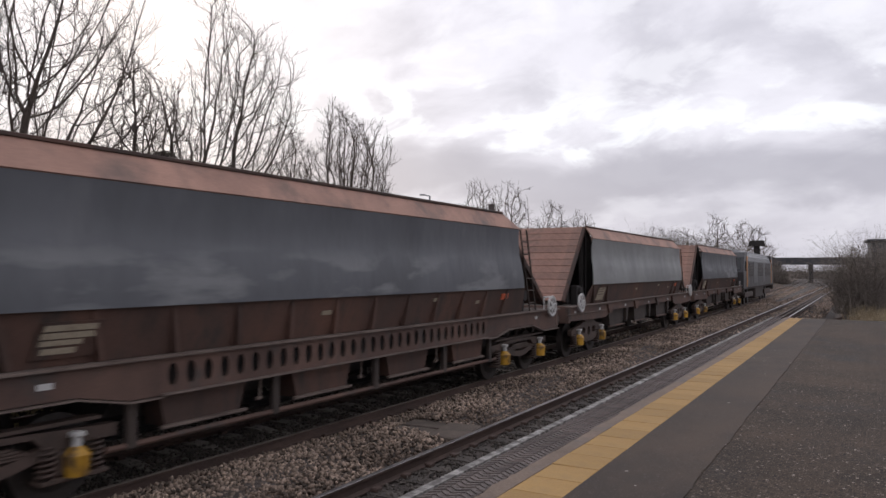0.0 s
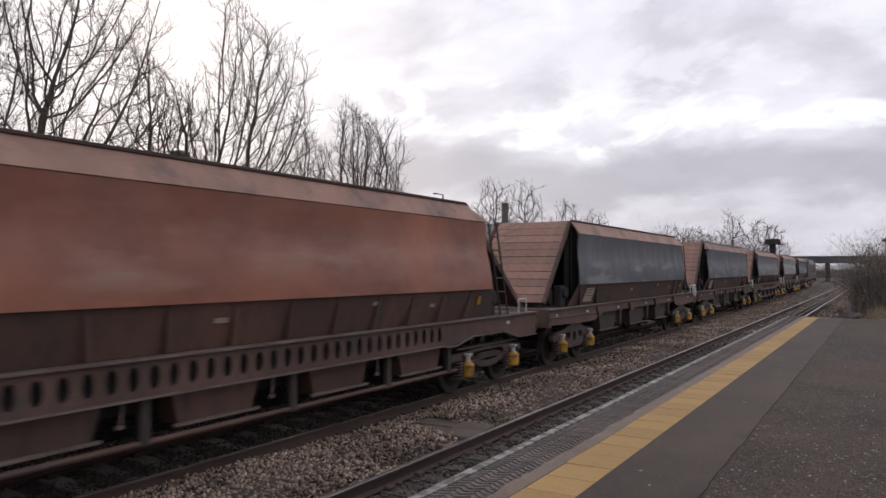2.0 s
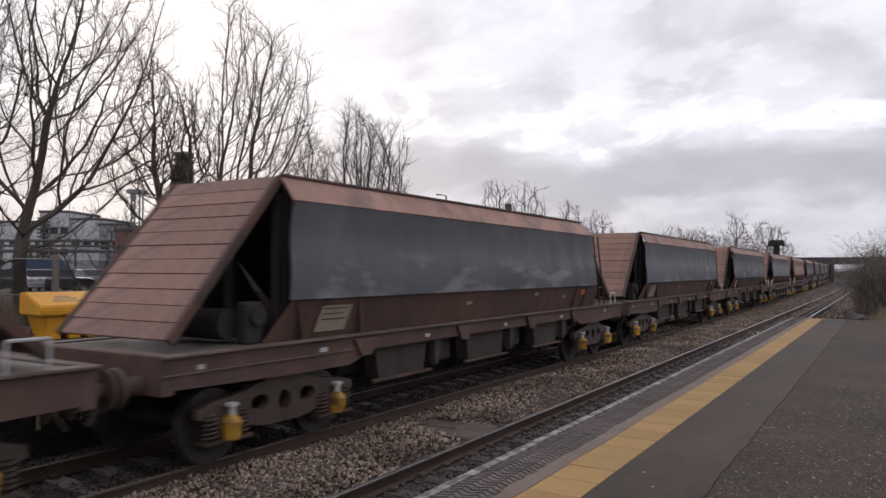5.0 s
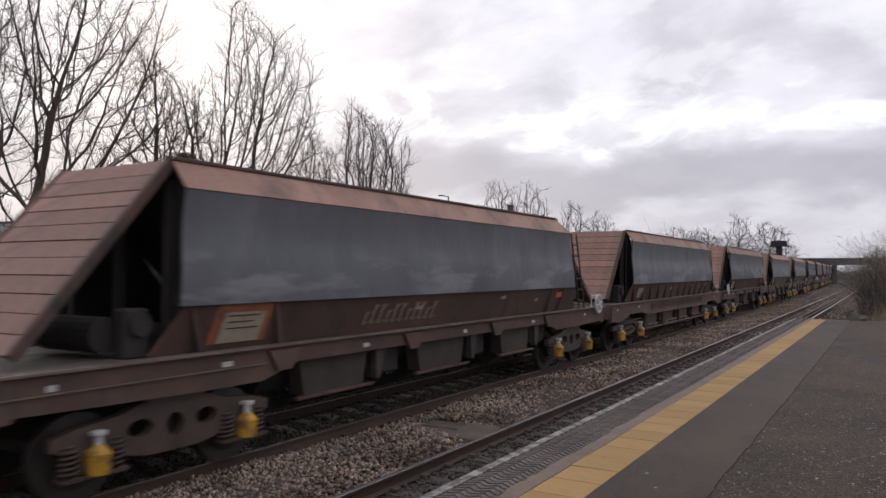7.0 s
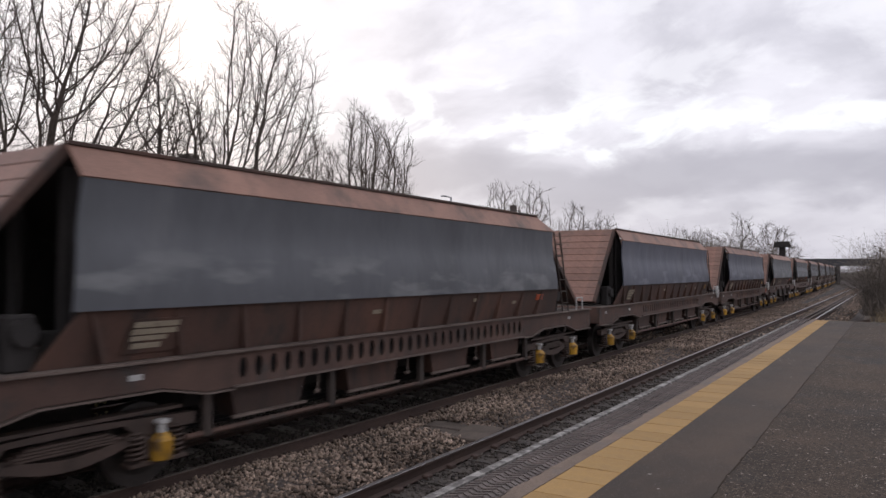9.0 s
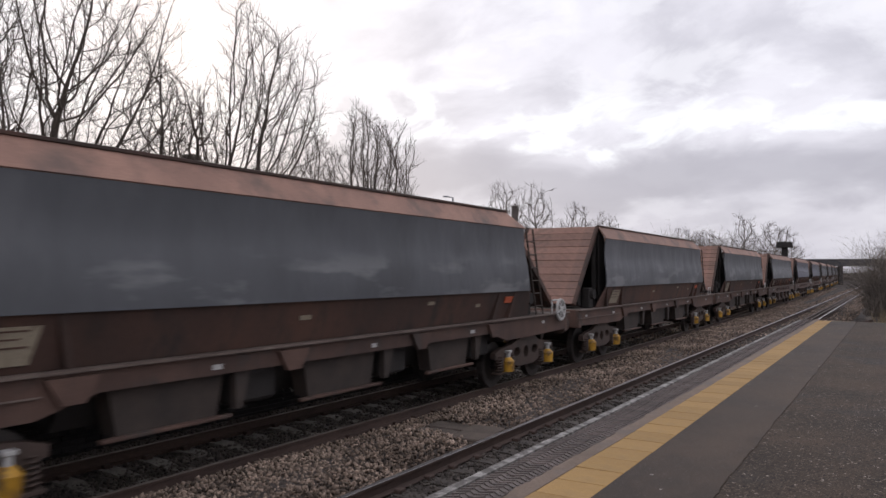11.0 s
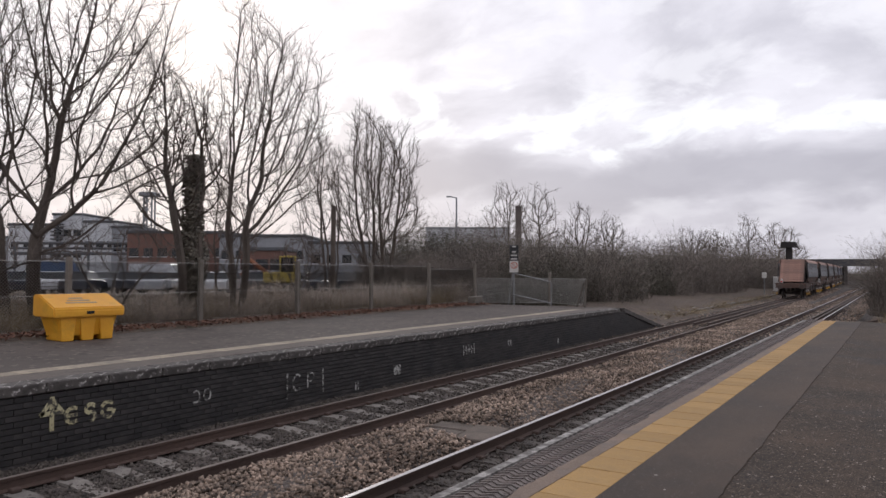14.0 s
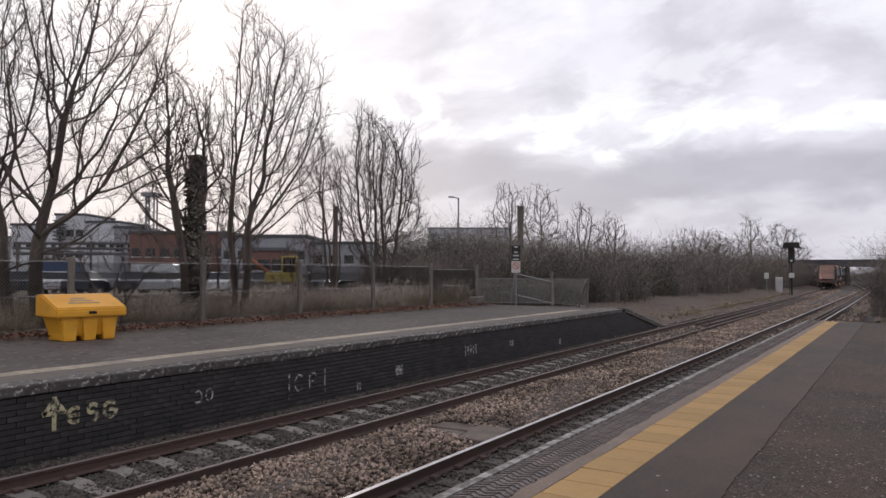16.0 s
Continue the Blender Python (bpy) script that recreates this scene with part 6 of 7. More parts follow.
def build_scrub():
    rng = random.Random(5)
    # along the back of the fence
    spots = [(-18.0 - rng.random() * 3.5, 5 + k * 0.55 + rng.random() * .5, 0.75, 0.8, rng.uniform(0.8, 1.6)) for k in range(50)]
    thicket("scrub", "low tangled brown bramble scrub behind the fence", spots, "bramble", 3, 1.0, 0.012, 190)
    spots = [(-17.4 - rng.random() * 2.5, 6 + k * 0.6, 0.85, 0.8, rng.uniform(0.5, 1.1)) for k in range(42)]
    thicket("dead_grass", "pale dead grass stems behind the fence", spots, "dry", 4, 1.1, 0.008, 60)
    # round the foot of the many-stemmed tree
    spots = [(-24.0 + rng.gauss(0, 1.6), 32.5 + rng.gauss(0, 1.5), 0.8, 1.3, rng.uniform(2.2, 3.9)) for k in range(16)]
    spots += [(-21.5 + rng.gauss(0, 1.0), 33 + k * 0.4, 0.8, 1.2, rng.uniform(1.6, 3.2)) for k in range(14)]
    thicket("scrub", "tall brown thicket round the foot of a tree", spots, "scrub", 6, 0.8, 0.014, 110, leafy=900, leaf=0.06)
    spots = [(-26.5 + rng.gauss(0, 1.3), 38.5 + rng.gauss(0, 1.6), 0.8, 1.5, rng.uniform(4.0, 5.4)) for k in range(9)]
    thicket("evergreen_bush", "tall dense brown-green bush behind a bare tree", spots, "bush", 41, 0.5, 0.014, 70, leafy=3200, leaf=0.07)
    spots = [(-31.0 + 0.35 * k + rng.gauss(0, 0.8), 46 + k * 1.0 + rng.gauss(0, 1.0), 0.5, 2.0, rng.uniform(4.6, 6.4)) for k in range(20)]
    thicket("hedge", "tall brown winter thicket in front of the warehouse", spots, "bush", 43, 0.7, 0.016, 110, leafy=2600, leaf=0.07)
    # the lineside hedge, running away beside the track
    spots = []
    for k in range(120):
        y = 36 + 120 * (k / 119) ** 1.25
        u = -18.0 + min(5.0, max(0.0, (y - 40) * 0.05)) - rng.random() * 6.0
        if y < 44:
            u -= 2.0
        spots.append((u + bend(y), y, 0.2, 1.9, rng.uniform(2.4, 6.2) * (1.0 if u < -15 else 0.7) * (1.0 + min(0.60, max(0.0, (y - 50) / 120)))))
    thicket("hedge", "dense dark winter hedge beside the line", spots, "scrub", 7, 0.7, 0.016, 110, leafy=2300, leaf=0.070)
    spots = [(-27 - rng.random() * 12, 52 + k * 1.6, 0.5, 2.4, rng.uniform(5.0, 8.2)) for k in range(50)]
    thicket("hedge", "tall dark winter hedge behind the line", spots, "scrub", 8, 0.7, 0.020, 110, leafy=2200, leaf=0.085)
    # closing the view through the bridge
    spots = [(-20 + k * 1.6, 262 + rng.uniform(-3, 3), -0.3, 2.2, rng.uniform(4, 7)) for k in range(26)]
    spots += [(-62 + k * 1.6, 240 + rng.uniform(-3, 3), -0.3, 2.2, rng.uniform(4, 7)) for k in range(20)]
    spots += [(-6.0 + k * 1.4, 186 + rng.uniform(-3, 3), -0.3, 2.0, rng.uniform(3, 5)) for k in range(16)]
    spots += [(-24 - k * 1.5, 182 + rng.uniform(-3, 3), -0.3, 2.0, rng.uniform(4, 6)) for k in range(16)]
    spots += [(-19.5 - k * 1.1, 158 + rng.uniform(-5, 5), -0.2, 2.2, rng.uniform(6.5, 9.5)) for k in range(24)]
    spots += [(-14.2 - k * 0.9, 163 + rng.uniform(-3, 3), -0.2, 2.0, rng.uniform(4.5, 6.5)) for k in range(8)]
    spots += [(-24 + k * 1.3, 205 + rng.uniform(-3, 3), -0.3, 2.2, rng.uniform(4, 6.5)) for k in range(5)]
    spots += [(-1.5 + k * 1.0, 158 + rng.uniform(-4, 4), -0.2, 2.0, rng.uniform(4, 6.5)) for k in range(14)]
    thicket("hedge", "distant winter scrub round the bridge", spots, "scrub", 31, 0.7, 0.035, 50, leafy=500, leaf=0.2)
    # right-hand side past the platform end
    spots = [(rng.uniform(-0.9, 1.6) + (y - 49) * 0.03, y, 0.0, 0.85, rng.uniform(2.8, 5.2)) for y in [46 + k * 0.35 for k in range(24)]]
    thicket("scrub", "tall tangled brown bush beside the platform end", spots, "scrub", 9, 0.7, 0.012, 150, leafy=2400, leaf=0.05)
    spots = [(-16.6 - rng.random() * 4 + bend(y), y, 0.2, 1.5, rng.uniform(2.2, 4.6)) for y in (37, 39, 40, 42, 44, 46, 48, 49, 51, 53, 56, 60, 63, 66, 68, 72, 84, 97)]
    thicket("evergreen_bush", "dark evergreen bush in the lineside hedge", spots, "bush", 37, 0.4, 0.012, 40, leafy=3000, leaf=0.07)
    spots = [(rng.uniform(-0.4, 4.0) + max(0, (38 - y)) * 0.05, y, 0.0, 0.8, rng.uniform(0.35, 0.8)) for y in [30 + k * 0.5 for k in range(36)]]
    thicket("dead_grass", "straw-coloured dead grass past the platform end", spots, "dry", 10, 1.0, 0.014, 120)
    # cess beyond the far ramp
    spots = [(-11.0 - rng.random() * 4.5 + bend(y), y, -0.25, 1.0, rng.uniform(0.15, 0.45)) for y in [33 + k * 1.1 for k in range(60)]]
    thicket("dead_grass", "flattened dead grass on the line side", spots, "dry", 11, 1.6, 0.014, 70)


build_scrub()


def litter(count, place, seed, label, size=0.05, mat="leaf"):
    rng = np.random.default_rng(seed)
    P = place(rng, count)
    V, F = [], []
    for p in P:
        u = rng.normal(0, 1, 3)
        u[2] *= 0.35
        u *= size * rng.uniform(0.5, 1.2) / np.linalg.norm(u)
        w = np.cross(u, rng.normal(0, 1, 3) * np.array([0.4, 0.4, 1.0]))
        w *= 0.6 * np.linalg.norm(u) / (np.linalg.norm(w) + 1e-9)
        m = len(V)
        V.extend([tuple(p - u), tuple(p + w), tuple(p + u), tuple(p - w)])
        F.append((m, m + 1, m + 2, m + 3))
    return tagged(soup("leaf_litter", V, F, mat), label, "leaves", kind="stuff")


def on_verge(rng, n):
    y = rng.uniform(4, 29, n)
    x = -16.3 + rng.normal(0, 0.40, n)
    x = np.minimum(x, -15.25)
    return np.stack([x, y, 0.955 + 0.05 * rng.random(n)], 1)


def on_cess(rng, n):
    y = 33 + 75 * rng.random(n) ** 1.3
    x = -11.2 - 4.2 * rng.random(n)
    return np.stack([x + bends(y), y, 0.05 - 0.5 * np.clip((x + 14.8) / 5.0, 0, 1) + 0.05 * rng.random(n)], 1)


def rubbish(rng, n):
    y = rng.normal(43, 6, n)
    x = -11.6 - 2.6 * rng.random(n)
    return np.stack([x + bends(y), y, 0.10 - 0.5 * np.clip((x + 14.8) / 5.0, 0, 1) + 0.05 * rng.random(n)], 1)


M["paper"] = material("dirty_pale_rubbish", [(0.45, 0.44, 0.41), (0.62, 0.61, 0.58)], 0.8, scale=4, fine=30, bump=0.0)
litter(90, rubbish, 33, "pale scraps of rubbish strewn beside the line", 0.14, "paper")


def cable_run():
    o = thing("cable_duct", "pale concrete cable duct lying along the cess", "cable duct")
    for a, b in ((52, 60), (60.3, 70), (70.4, 82), (82.5, 97)):
        ribbon("duct_length", [(-11.75, -0.5), (-11.5, -0.5), (-11.5, -0.16), (-11.75, -0.16)], steps(a, b, 4), "concrete", o)


cable_run()
litter(4800, on_cess, 22, "pale scattered rubbish and dead leaves beside the line", 0.13, "dry")
litter(9000, on_verge, 21, "drift of brown fallen leaves along the fence", 0.055)


# ---------------------------------------------------------------- things on and behind the far platform
def grit_bin():
    b0 = thing("grit_bin", "bright yellow plastic grit bin with a sloping lid", "grit bin", pose(-15.06, 9.28, PLAT, 0, 0, -7))
    # local: length along y, front towards +x
    b = BM()
    lo = [(-0.33, -0.53), (0.33, -0.53), (0.33, 0.53), (-0.33, 0.53)]
    hi = [(-0.42, -0.64), (0.42, -0.64), (0.42, 0.64), (-0.42, 0.64)]
    v0 = [b.verts.new((x, y, 0.10)) for x, y in lo]
    v1 = [b.verts.new((x, y, 0.52)) for x, y in hi]
    b.faces.new(v0[::-1])
    b.faces.new(v1)
    for i in range(4):
        b.faces.new((v0[i], v0[(i + 1) % 4], v1[(i + 1) % 4], v1[i]))
    bmesh.ops.bevel(b, geom=b.edges[:], offset=0.02, segments=2, affect="EDGES")
    part("body", b, "bin", b0)
    for y in (-0.41, 0.0, 0.41):
        b = BM()
        prism(b, [(y - 0.12, 0.0), (y + 0.12, 0.0), (y + 0.17, 0.50), (y - 0.17, 0.50)], "x", -0.34, 0.415)
        bmesh.ops.bevel(b, geom=b.edges[:], offset=0.015, segments=1, affect="EDGES")
        part("foot", b, "bin", b0, "moulded hollow foot")
    b = BM()
    prism(b, [(-0.50, 0.50), (0.52, 0.50), (0.52, 0.64), (0.50, 0.70), (-0.22, 0.96), (-0.50, 0.96)], "y", -0.745, 0.745)
    bmesh.ops.bevel(b, geom=b.edges[:], offset=0.025, segments=2, affect="EDGES")
    lid = part("lid", b, "bin", b0, "sloping yellow lid")
    b = BM()
    box(b, 0.515, 0.535, -0.08, 0.08, 0.56, 0.62, 0.006)
    part("hasp", b, "dark", lid, "dark hasp")
    b = BM()
    for k in range(3):
        x = 0.28 - k * 0.12
        z = 0.7 + (0.50 - x) * (0.26 / 0.72)
        prism(b, [(x, z + 0.002), (x - 0.05, z + 0.020), (x - 0.05, z + 0.024), (x, z + 0.006)], "y", -0.40 + 0.08 * k, 0.25 - 0.1 * k)
    part("lettering_bar", b, "panel", lid, "faint worn lettering bars")
    return b0


grit_bin()


def fence():
    f = thing("fence", "chain-link fence on weathered concrete posts", "fence")
    base = PLAT + 0.03
    ys = [3.2, 6.6, 10.0, 13.85, 17.75, 21.65, 25.55, 29.45]
    pts = [(-16.7, y) for y in ys] + [(-13.6, 30.8), (-11.3, 29.2)]
    pb = BM()
    box(pb, -0.06, 0.06, -0.06, 0.06, -0.3, 1.76, 0.01)
    first = None
    for i, (x, y) in enumerate(pts[:-1]):
        m = pose(x, y, base, random.uniform(-1, 1), random.uniform(-1.2, 1.2), random.uniform(-5, 5))
        if i == 8:
            m = m @ Matrix.Diagonal((0.9, 0.9, 0.82, 1))
        if first is None:
            first = part("post", pb, "concrete", f, "square concrete fence post")
            first.matrix_basis = m
        else:
            again(first, m, f)
    for i in range(len(pts) - 1):
        a, b = Vector((*pts[i], base)), Vector((*pts[i + 1], base))
        L = (b - a).length
        d = (b - a).normalized()
        side = Vector((-d.y, d.x, 0)) * 0.07
        h0 = 1.66 if i < 7 else (1.55 if i == 7 else 1.2)
        h1 = 1.66 if i < 6 else (1.55 if i == 6 else 1.15)
        V, F = [], []
        pitch = 0.075
        wdt = 0.0064
        s = -1.7
        while s < L:
            for sg in (1, -1):
                # a straight wire climbing at 45 degrees, cut to the panel
                s0, s1 = s, s + 1.62
                z0, z1 = (0.03, 1.65) if sg > 0 else (1.65, 0.03)
                hh = min(h0, h1)
                t0, t1 = max(0.0, -s0 / 1.62), min(1.0, (L - s0) / 1.62)
                if sg > 0:
                    t1 = min(t1, hh / 1.66)
                else:
                    t0 = max(t0, 1 - hh / 1.66)
                if t1 - t0 < 0.03:
                    continue
                p0 = a + d * (s0 + 1.62 * t0) + Vector((0, 0, z0 + (z1 - z0) * t0)) + side
                p1 = a + d * (s0 + 1.62 * t1) + Vector((0, 0, z0 + (z1 - z0) * t1)) + side
                n = Vector((0, 0, wdt))
                k = len(V)
                w2 = d * wdt
                for p in (p0, p1):
                    V.extend([tuple(p + n), tuple(p - n * .5 + w2), tuple(p - n * .5 - w2)])
                F.extend([(k, k + 1, k + 4, k + 3), (k + 1, k + 2, k + 5, k + 4), (k + 2, k, k + 3, k + 5)])
            s += pitch
        for z in (0.05, 0.85, min(h0, h1)):
            k = len(V)
            for p in (a, b):
                q = p + Vector((0, 0, z)) + side
                V.extend([tuple(q + Vector((0, 0, .005))), tuple(q - Vector((0, 0, .004)) + side * .06), tuple(q - Vector((0, 0, .004)) - side * .06)])
            F.extend([(k, k + 1, k + 4, k + 3), (k + 1, k + 2, k + 5, k + 4), (k + 2, k, k + 3, k + 5)])
        soup("chain_link", V, F, "mesh_wire", f, "grey diamond wire mesh")
    # leaning timber strut at the end by the ramp
    b = BM()
    rod(b, (-11.3, 29.2, base - .2), (-11.25, 29.2, base + 1.12), 0.05, seg=8)
    rod(b, (-11.75, 29.35, base - .1), (-11.32, 29.2, base + 1.0), 0.035, seg=8)
    part("end_post", b, "concrete", f, "leaning end post with strut")


fence()


def tube_barrier():
    g = thing("barrier", "galvanised tubular barrier sloping beside the fence", "barrier", pose(-15.0, 29.9, PLAT))
    pts = [(0, 0), (1.95, -0.15)]
    b = BM()
    rod(b, (0, 0, 1.42), (1.95, -0.15, 1.02), 0.028, seg=8)
    part("top_rail", b, "galv", g)
    b = BM()
    rod(b, (0, 0, 0.45), (1.95, -0.15, 0.10), 0.028, seg=8)
    part("lower_rail", b, "galv", g)
    b = BM()
    rod(b, (1.95, -0.15, -0.1), (1.95, -0.15, 1.02), 0.028, seg=8)
    part("end_upright", b, "galv", g)
    b = BM()
    rod(b, (-0.25, 0, -0.1), (0, 0, 1.42), 0.028, seg=8)
    part("upright", b, "galv", g)


tube_barrier()


def platform_sign():
    s = thing("sign_post", "grey post with black and white platform-end signs", "sign", pose(-15.05, 30.1, PLAT - 0.05, 0, 0, 32))
    b = BM()
    rod(b, (0, 0, -0.1), (0, 0, 2.7), 0.05, seg=10)
    part("post", b, "galv", s)
    for z0, z1, mt, lab in ((1.50, 2.02, "sign_white", "white sign with a red prohibition ring"), (2.04, 2.34, "sign_black", "black sign with white lettering bars"), (2.36, 2.74, "sign_black", "black sign with a white symbol")):
        b = BM()
        box(b, -0.20, 0.20, -0.075, -0.05, z0, z1, 0.006)
        p = part("panel", b, mt, s, lab)
        b = BM()
        if mt == "sign_white":
            for k in range(20):
                a0, a1 = 2 * math.pi * k / 20, 2 * math.pi * (k + 1) / 20
                rod(b, (0.14 * math.cos(a0), -0.085, 1.82 + 0.14 * math.sin(a0)), (0.14 * math.cos(a1), -0.085, 1.82 + 0.14 * math.sin(a1)), 0.018, seg=5)
            rod(b, (-0.1, -0.085, 1.92), (0.1, -0.085, 1.72), 0.018, seg=5)
            part("ring", b, "orange", p)
        else:
            for k in range(2):
                z = z0 + 0.07 + k * (z1 - z0 - 0.14)
                w = 0.14 if z0 < 2.3 else 0.08
                box(b, -w, w, -0.085, -0.076, z - 0.03, z + 0.03)
            part("lettering_bar", b, "sign_white", p)


platform_sign()


def small_block(x, y, z, sx, sy, sz, name, label, mat, rz=0.0):
    o = thing(name, label, name.replace("_", " "), pose(x, y, z, 0, 0, rz))
    b = BM()
    box(b, -sx / 2, sx / 2, -sy / 2, sy / 2, 0, sz, min(sx, sy, sz) * 0.1)
    part("body", b, mat, o)
    return o


small_block(-16.1, 28.4, PLAT + 0.02, 0.35, 0.9, 0.36, "concrete_block", "low pale concrete block beside the fence", "concrete", 8)


# ---------------------------------------------------------------- cover slabs between the tracks
def cover_slabs():
    for k, (x, y, sx, sy, rz) in enumerate(((-6.08, 9.55, 0.72, 0.44, 5), (-6.05, 10.02, 0.72, 0.42, 3), (-5.42, 9.78, 0.55, 0.9, 8))):
        o = thing("cover_slab", "worn brown-grey concrete cover slab lying in the ballast", "slab", pose(x, y, -0.105 + 0.010 * k, random.uniform(-1.5, 1.5), random.uniform(-1.5, 1.5), rz), "cover slabs between the tracks")
        b = BM()
        box(b, -sx / 2, sx / 2, -sy / 2, sy / 2, -0.05, 0.035, 0.015)
        part("slab", b, "slab", o)
        if k == 0:
            # flat dark disc: the shade inside a hole put into its colour
            b = BM()
            rod(b, (0.1, 0.05, 0.034), (0.1, 0.05, 0.038), 0.04, seg=12)
            part("lifting_hole", b, "dark", o)


cover_slabs()

# ---------------------------------------------------------------- painted marks on the far platform wall
def wall_mark(label, strokes, mat, wide=0.035):
    o = thing("painted_mark", label, "graffiti", kind="")
    for y0, z0, y1, z1 in strokes:
        b = BM()
        d = Vector((0, y1 - y0, z1 - z0))
        n = Vector((0, -d.z, d.y)).normalized() * wide / 2
        x = FAR_EDGE - 0.004 + bend(y0)
        a, c = Vector((x, y0, z0)), Vector((x, y1, z1))
        e = d.normalized() * wide * 0.3
        q = [b.verts.new(p) for p in (a - e - n, a - e + n, c + e + n, c + e - n)]
        r = [b.verts.new(v.co - Vector((0.008, 0, 0))) for v in q]
        b.faces.new(q)
        b.faces.new(r[::-1])
        for i in range(4):
            b.faces.new((q[i], r[i], r[(i + 1) % 4], q[(i + 1) % 4]))
        bmesh.ops.recalc_face_normals(b, faces=b.faces)
        part("stroke", b, mat, o)
    return o


def ringlet(y, z, ry, rz, a0=0, a1=360, n=9):
    out = []
    for k in range(n):
        t0, t1 = radians(a0 + (a1 - a0) * k / n), radians(a0 + (a1 - a0) * (k + 1) / n)
        out.append((y + ry * math.cos(t0), z + rz * math.sin(t0), y + ry * math.cos(t1), z + rz * math.sin(t1)))
    return out


M["mark_yellow"] = material("flaking_pale_yellow_paint", [(0.42, 0.37, 0.21), (0.56, 0.51, 0.32)], 0.8, scale=6, fine=60, bump=0.3, dirt=(0.05, 0.045, 0.04), dirt_scale=11, dirt_at=(0.47, 0.56))
M["mark_white"] = material("flaking_white_paint", [(0.38, 0.37, 0.35), (0.54, 0.53, 0.50)], 0.8, scale=6, fine=60, bump=0.3, dirt=(0.04, 0.037, 0.035), dirt_scale=13, dirt_at=(0.46, 0.56))


def wall_marks():
    y, z = MARKS["arrow"]
    wall_mark("flaking pale yellow arrow painted on the platform wall", [(y, z, y, z - 0.42), (y - .14, z - .20, y, z - .02), (y + .14, z - .20, y, z - .02), (y - .14, z - .2, y + .14, z - .2)], "mark_yellow", 0.06)
    y, z = MARKS["letters"]
    s = ringlet(y, z, .10, .10, 60, 300) + [(y - .1, z, y + .05, z)] + ringlet(y + .26, z + .05, .07, .06, 30, 250) + ringlet(y + .26, z - .06, .07, .06, 110, -80) + ringlet(y + .52, z, .10, .11, 50, 350) + [(y + .52, z, y + .62, z - .02)]
    wall_mark("flaking pale yellow scrawl painted on the platform wall", s, "mark_yellow", 0.05)
    y, z = MARKS["ring"]
    wall_mark("faint white loops chalked on the platform wall", ringlet(y, z, .07, .09, 130, -60) + ringlet(y + .22, z, .07, .09) + [(y - .05, z - .09, y + .08, z - .09)], "mark_white", 0.025)
    y, z = MARKS["bars"]
    wall_mark("white dashed upright lines and loops on the platform wall", [(y, z + .18 - k * .12, y, z + .10 - k * .12) for k in range(4)] + ringlet(y + .26, z, .11, .15, 50, 310) + [(y + .55, z + .14, y + .55, z - .17)] + ringlet(y + .64, z + .06, .08, .08, 110, -110) + [(y + .98, z + .18 - k * .12, y + .98, z + .10 - k * .12) for k in range(4)], "mark_white", 0.03)
    for k, w, h in (("dab", 0.16, 0.14), ("peak", 0.22, 0.2), ("group", 0.55, 0.24), ("far", 0.2, 0.14), ("tick", 0.12, 0.18)):
        y, z = MARKS[k]
        st = [(y, z, y, z - h), (y + w * .5, z, y + w * .5, z - h)]
        if k in ("peak", "group", "far"):
            st = [(y + w * i / 4, z - (h * 0.1 if i % 2 else 0), y + w * i / 4 + .02, z - h) for i in range(5)] + [(y, z - h * .5, y + w, z - h * .5)]
        wall_mark("small white painted mark on the sooty platform wall", st, "mark_white", 0.035)


# along the line and height of each mark
MARKS = dict(arrow=(5.55, 0.68), letters=(5.84, 0.41), ring=(7.9, 0.37), bars=(9.95, 0.30), dab=(11.95, 0.08), peak=(13.3, 0.28), group=(16.35, 0.47), far=(18.9, 0.40), tick=(22.5, 0.20))
wall_marks()


# ---------------------------------------------------------------- the yard behind the fence, in its own directions
def yard_thing(name, label, category, side, away, z=0.85, turn=0.0, group=""):
    return thing(name, label, category, YARD @ pose(side, away, z, 0, 0, turn), group)


def block_building(name, label, side0, side1, away, depth, z1, mat, windows=0, roof="far_roof", turn=0.0, rows=1):
    mid, half, h = (side0 + side1) / 2, (side1 - side0) / 2, z1 - 0.3
    o = yard_thing(name, label, "building", mid, away, 0.3, turn)
    b = BM()
    box(b, -half, half, 0, depth, 0, h - 0.35)
    part("wall", b, mat, o)
    b = BM()
    box(b, -half - 0.15, half + 0.15, -0.15, depth + 0.15, h - 0.35, h, 0.05)
    part("roof", b, roof, o)
    for r in range(rows):
        for k in range(windows):
            x = -half + (k + 0.5) * 2 * half / windows
            b = BM()
            z = h * (0.42 + 0.3 * r) if rows > 1 else h * 0.62
            box(b, x - 0.55, x + 0.55, -0.06, 0.04, z - 0.5, z + 0.5)
            w = part("window", b, "glass", o, "dark window pane")
            b = BM()
            box(b, x - 0.65, x + 0.65, -0.12, -0.062, z - 0.62, z - 0.52)
            part("sill", b, "far_wall", w)
    return o


block_building("factory_block", "pale grey metal-clad factory building", -66.0, -58.3, 112, 12, 9.6, "far_wall", 4)
block_building("factory_block", "tall pale grey factory block with plant on top", -58.2, -53.8, 110, 10, 11.0, "far_wall", 3, rows=2)
block_building("factory_block", "light grey factory block with a flat roof", -53.7, -48.6, 110, 10, 9.9, "far_wall", 3)
block_building("factory_block", "low grey factory block beside the pipes", -48.5, -45.0, 108, 8, 9.0, "far_grey", 2)
block_building("brick_building", "long red-brown brick works building", -38.5, -26.4, 90, 12, 7.3, "far_brick", 7)
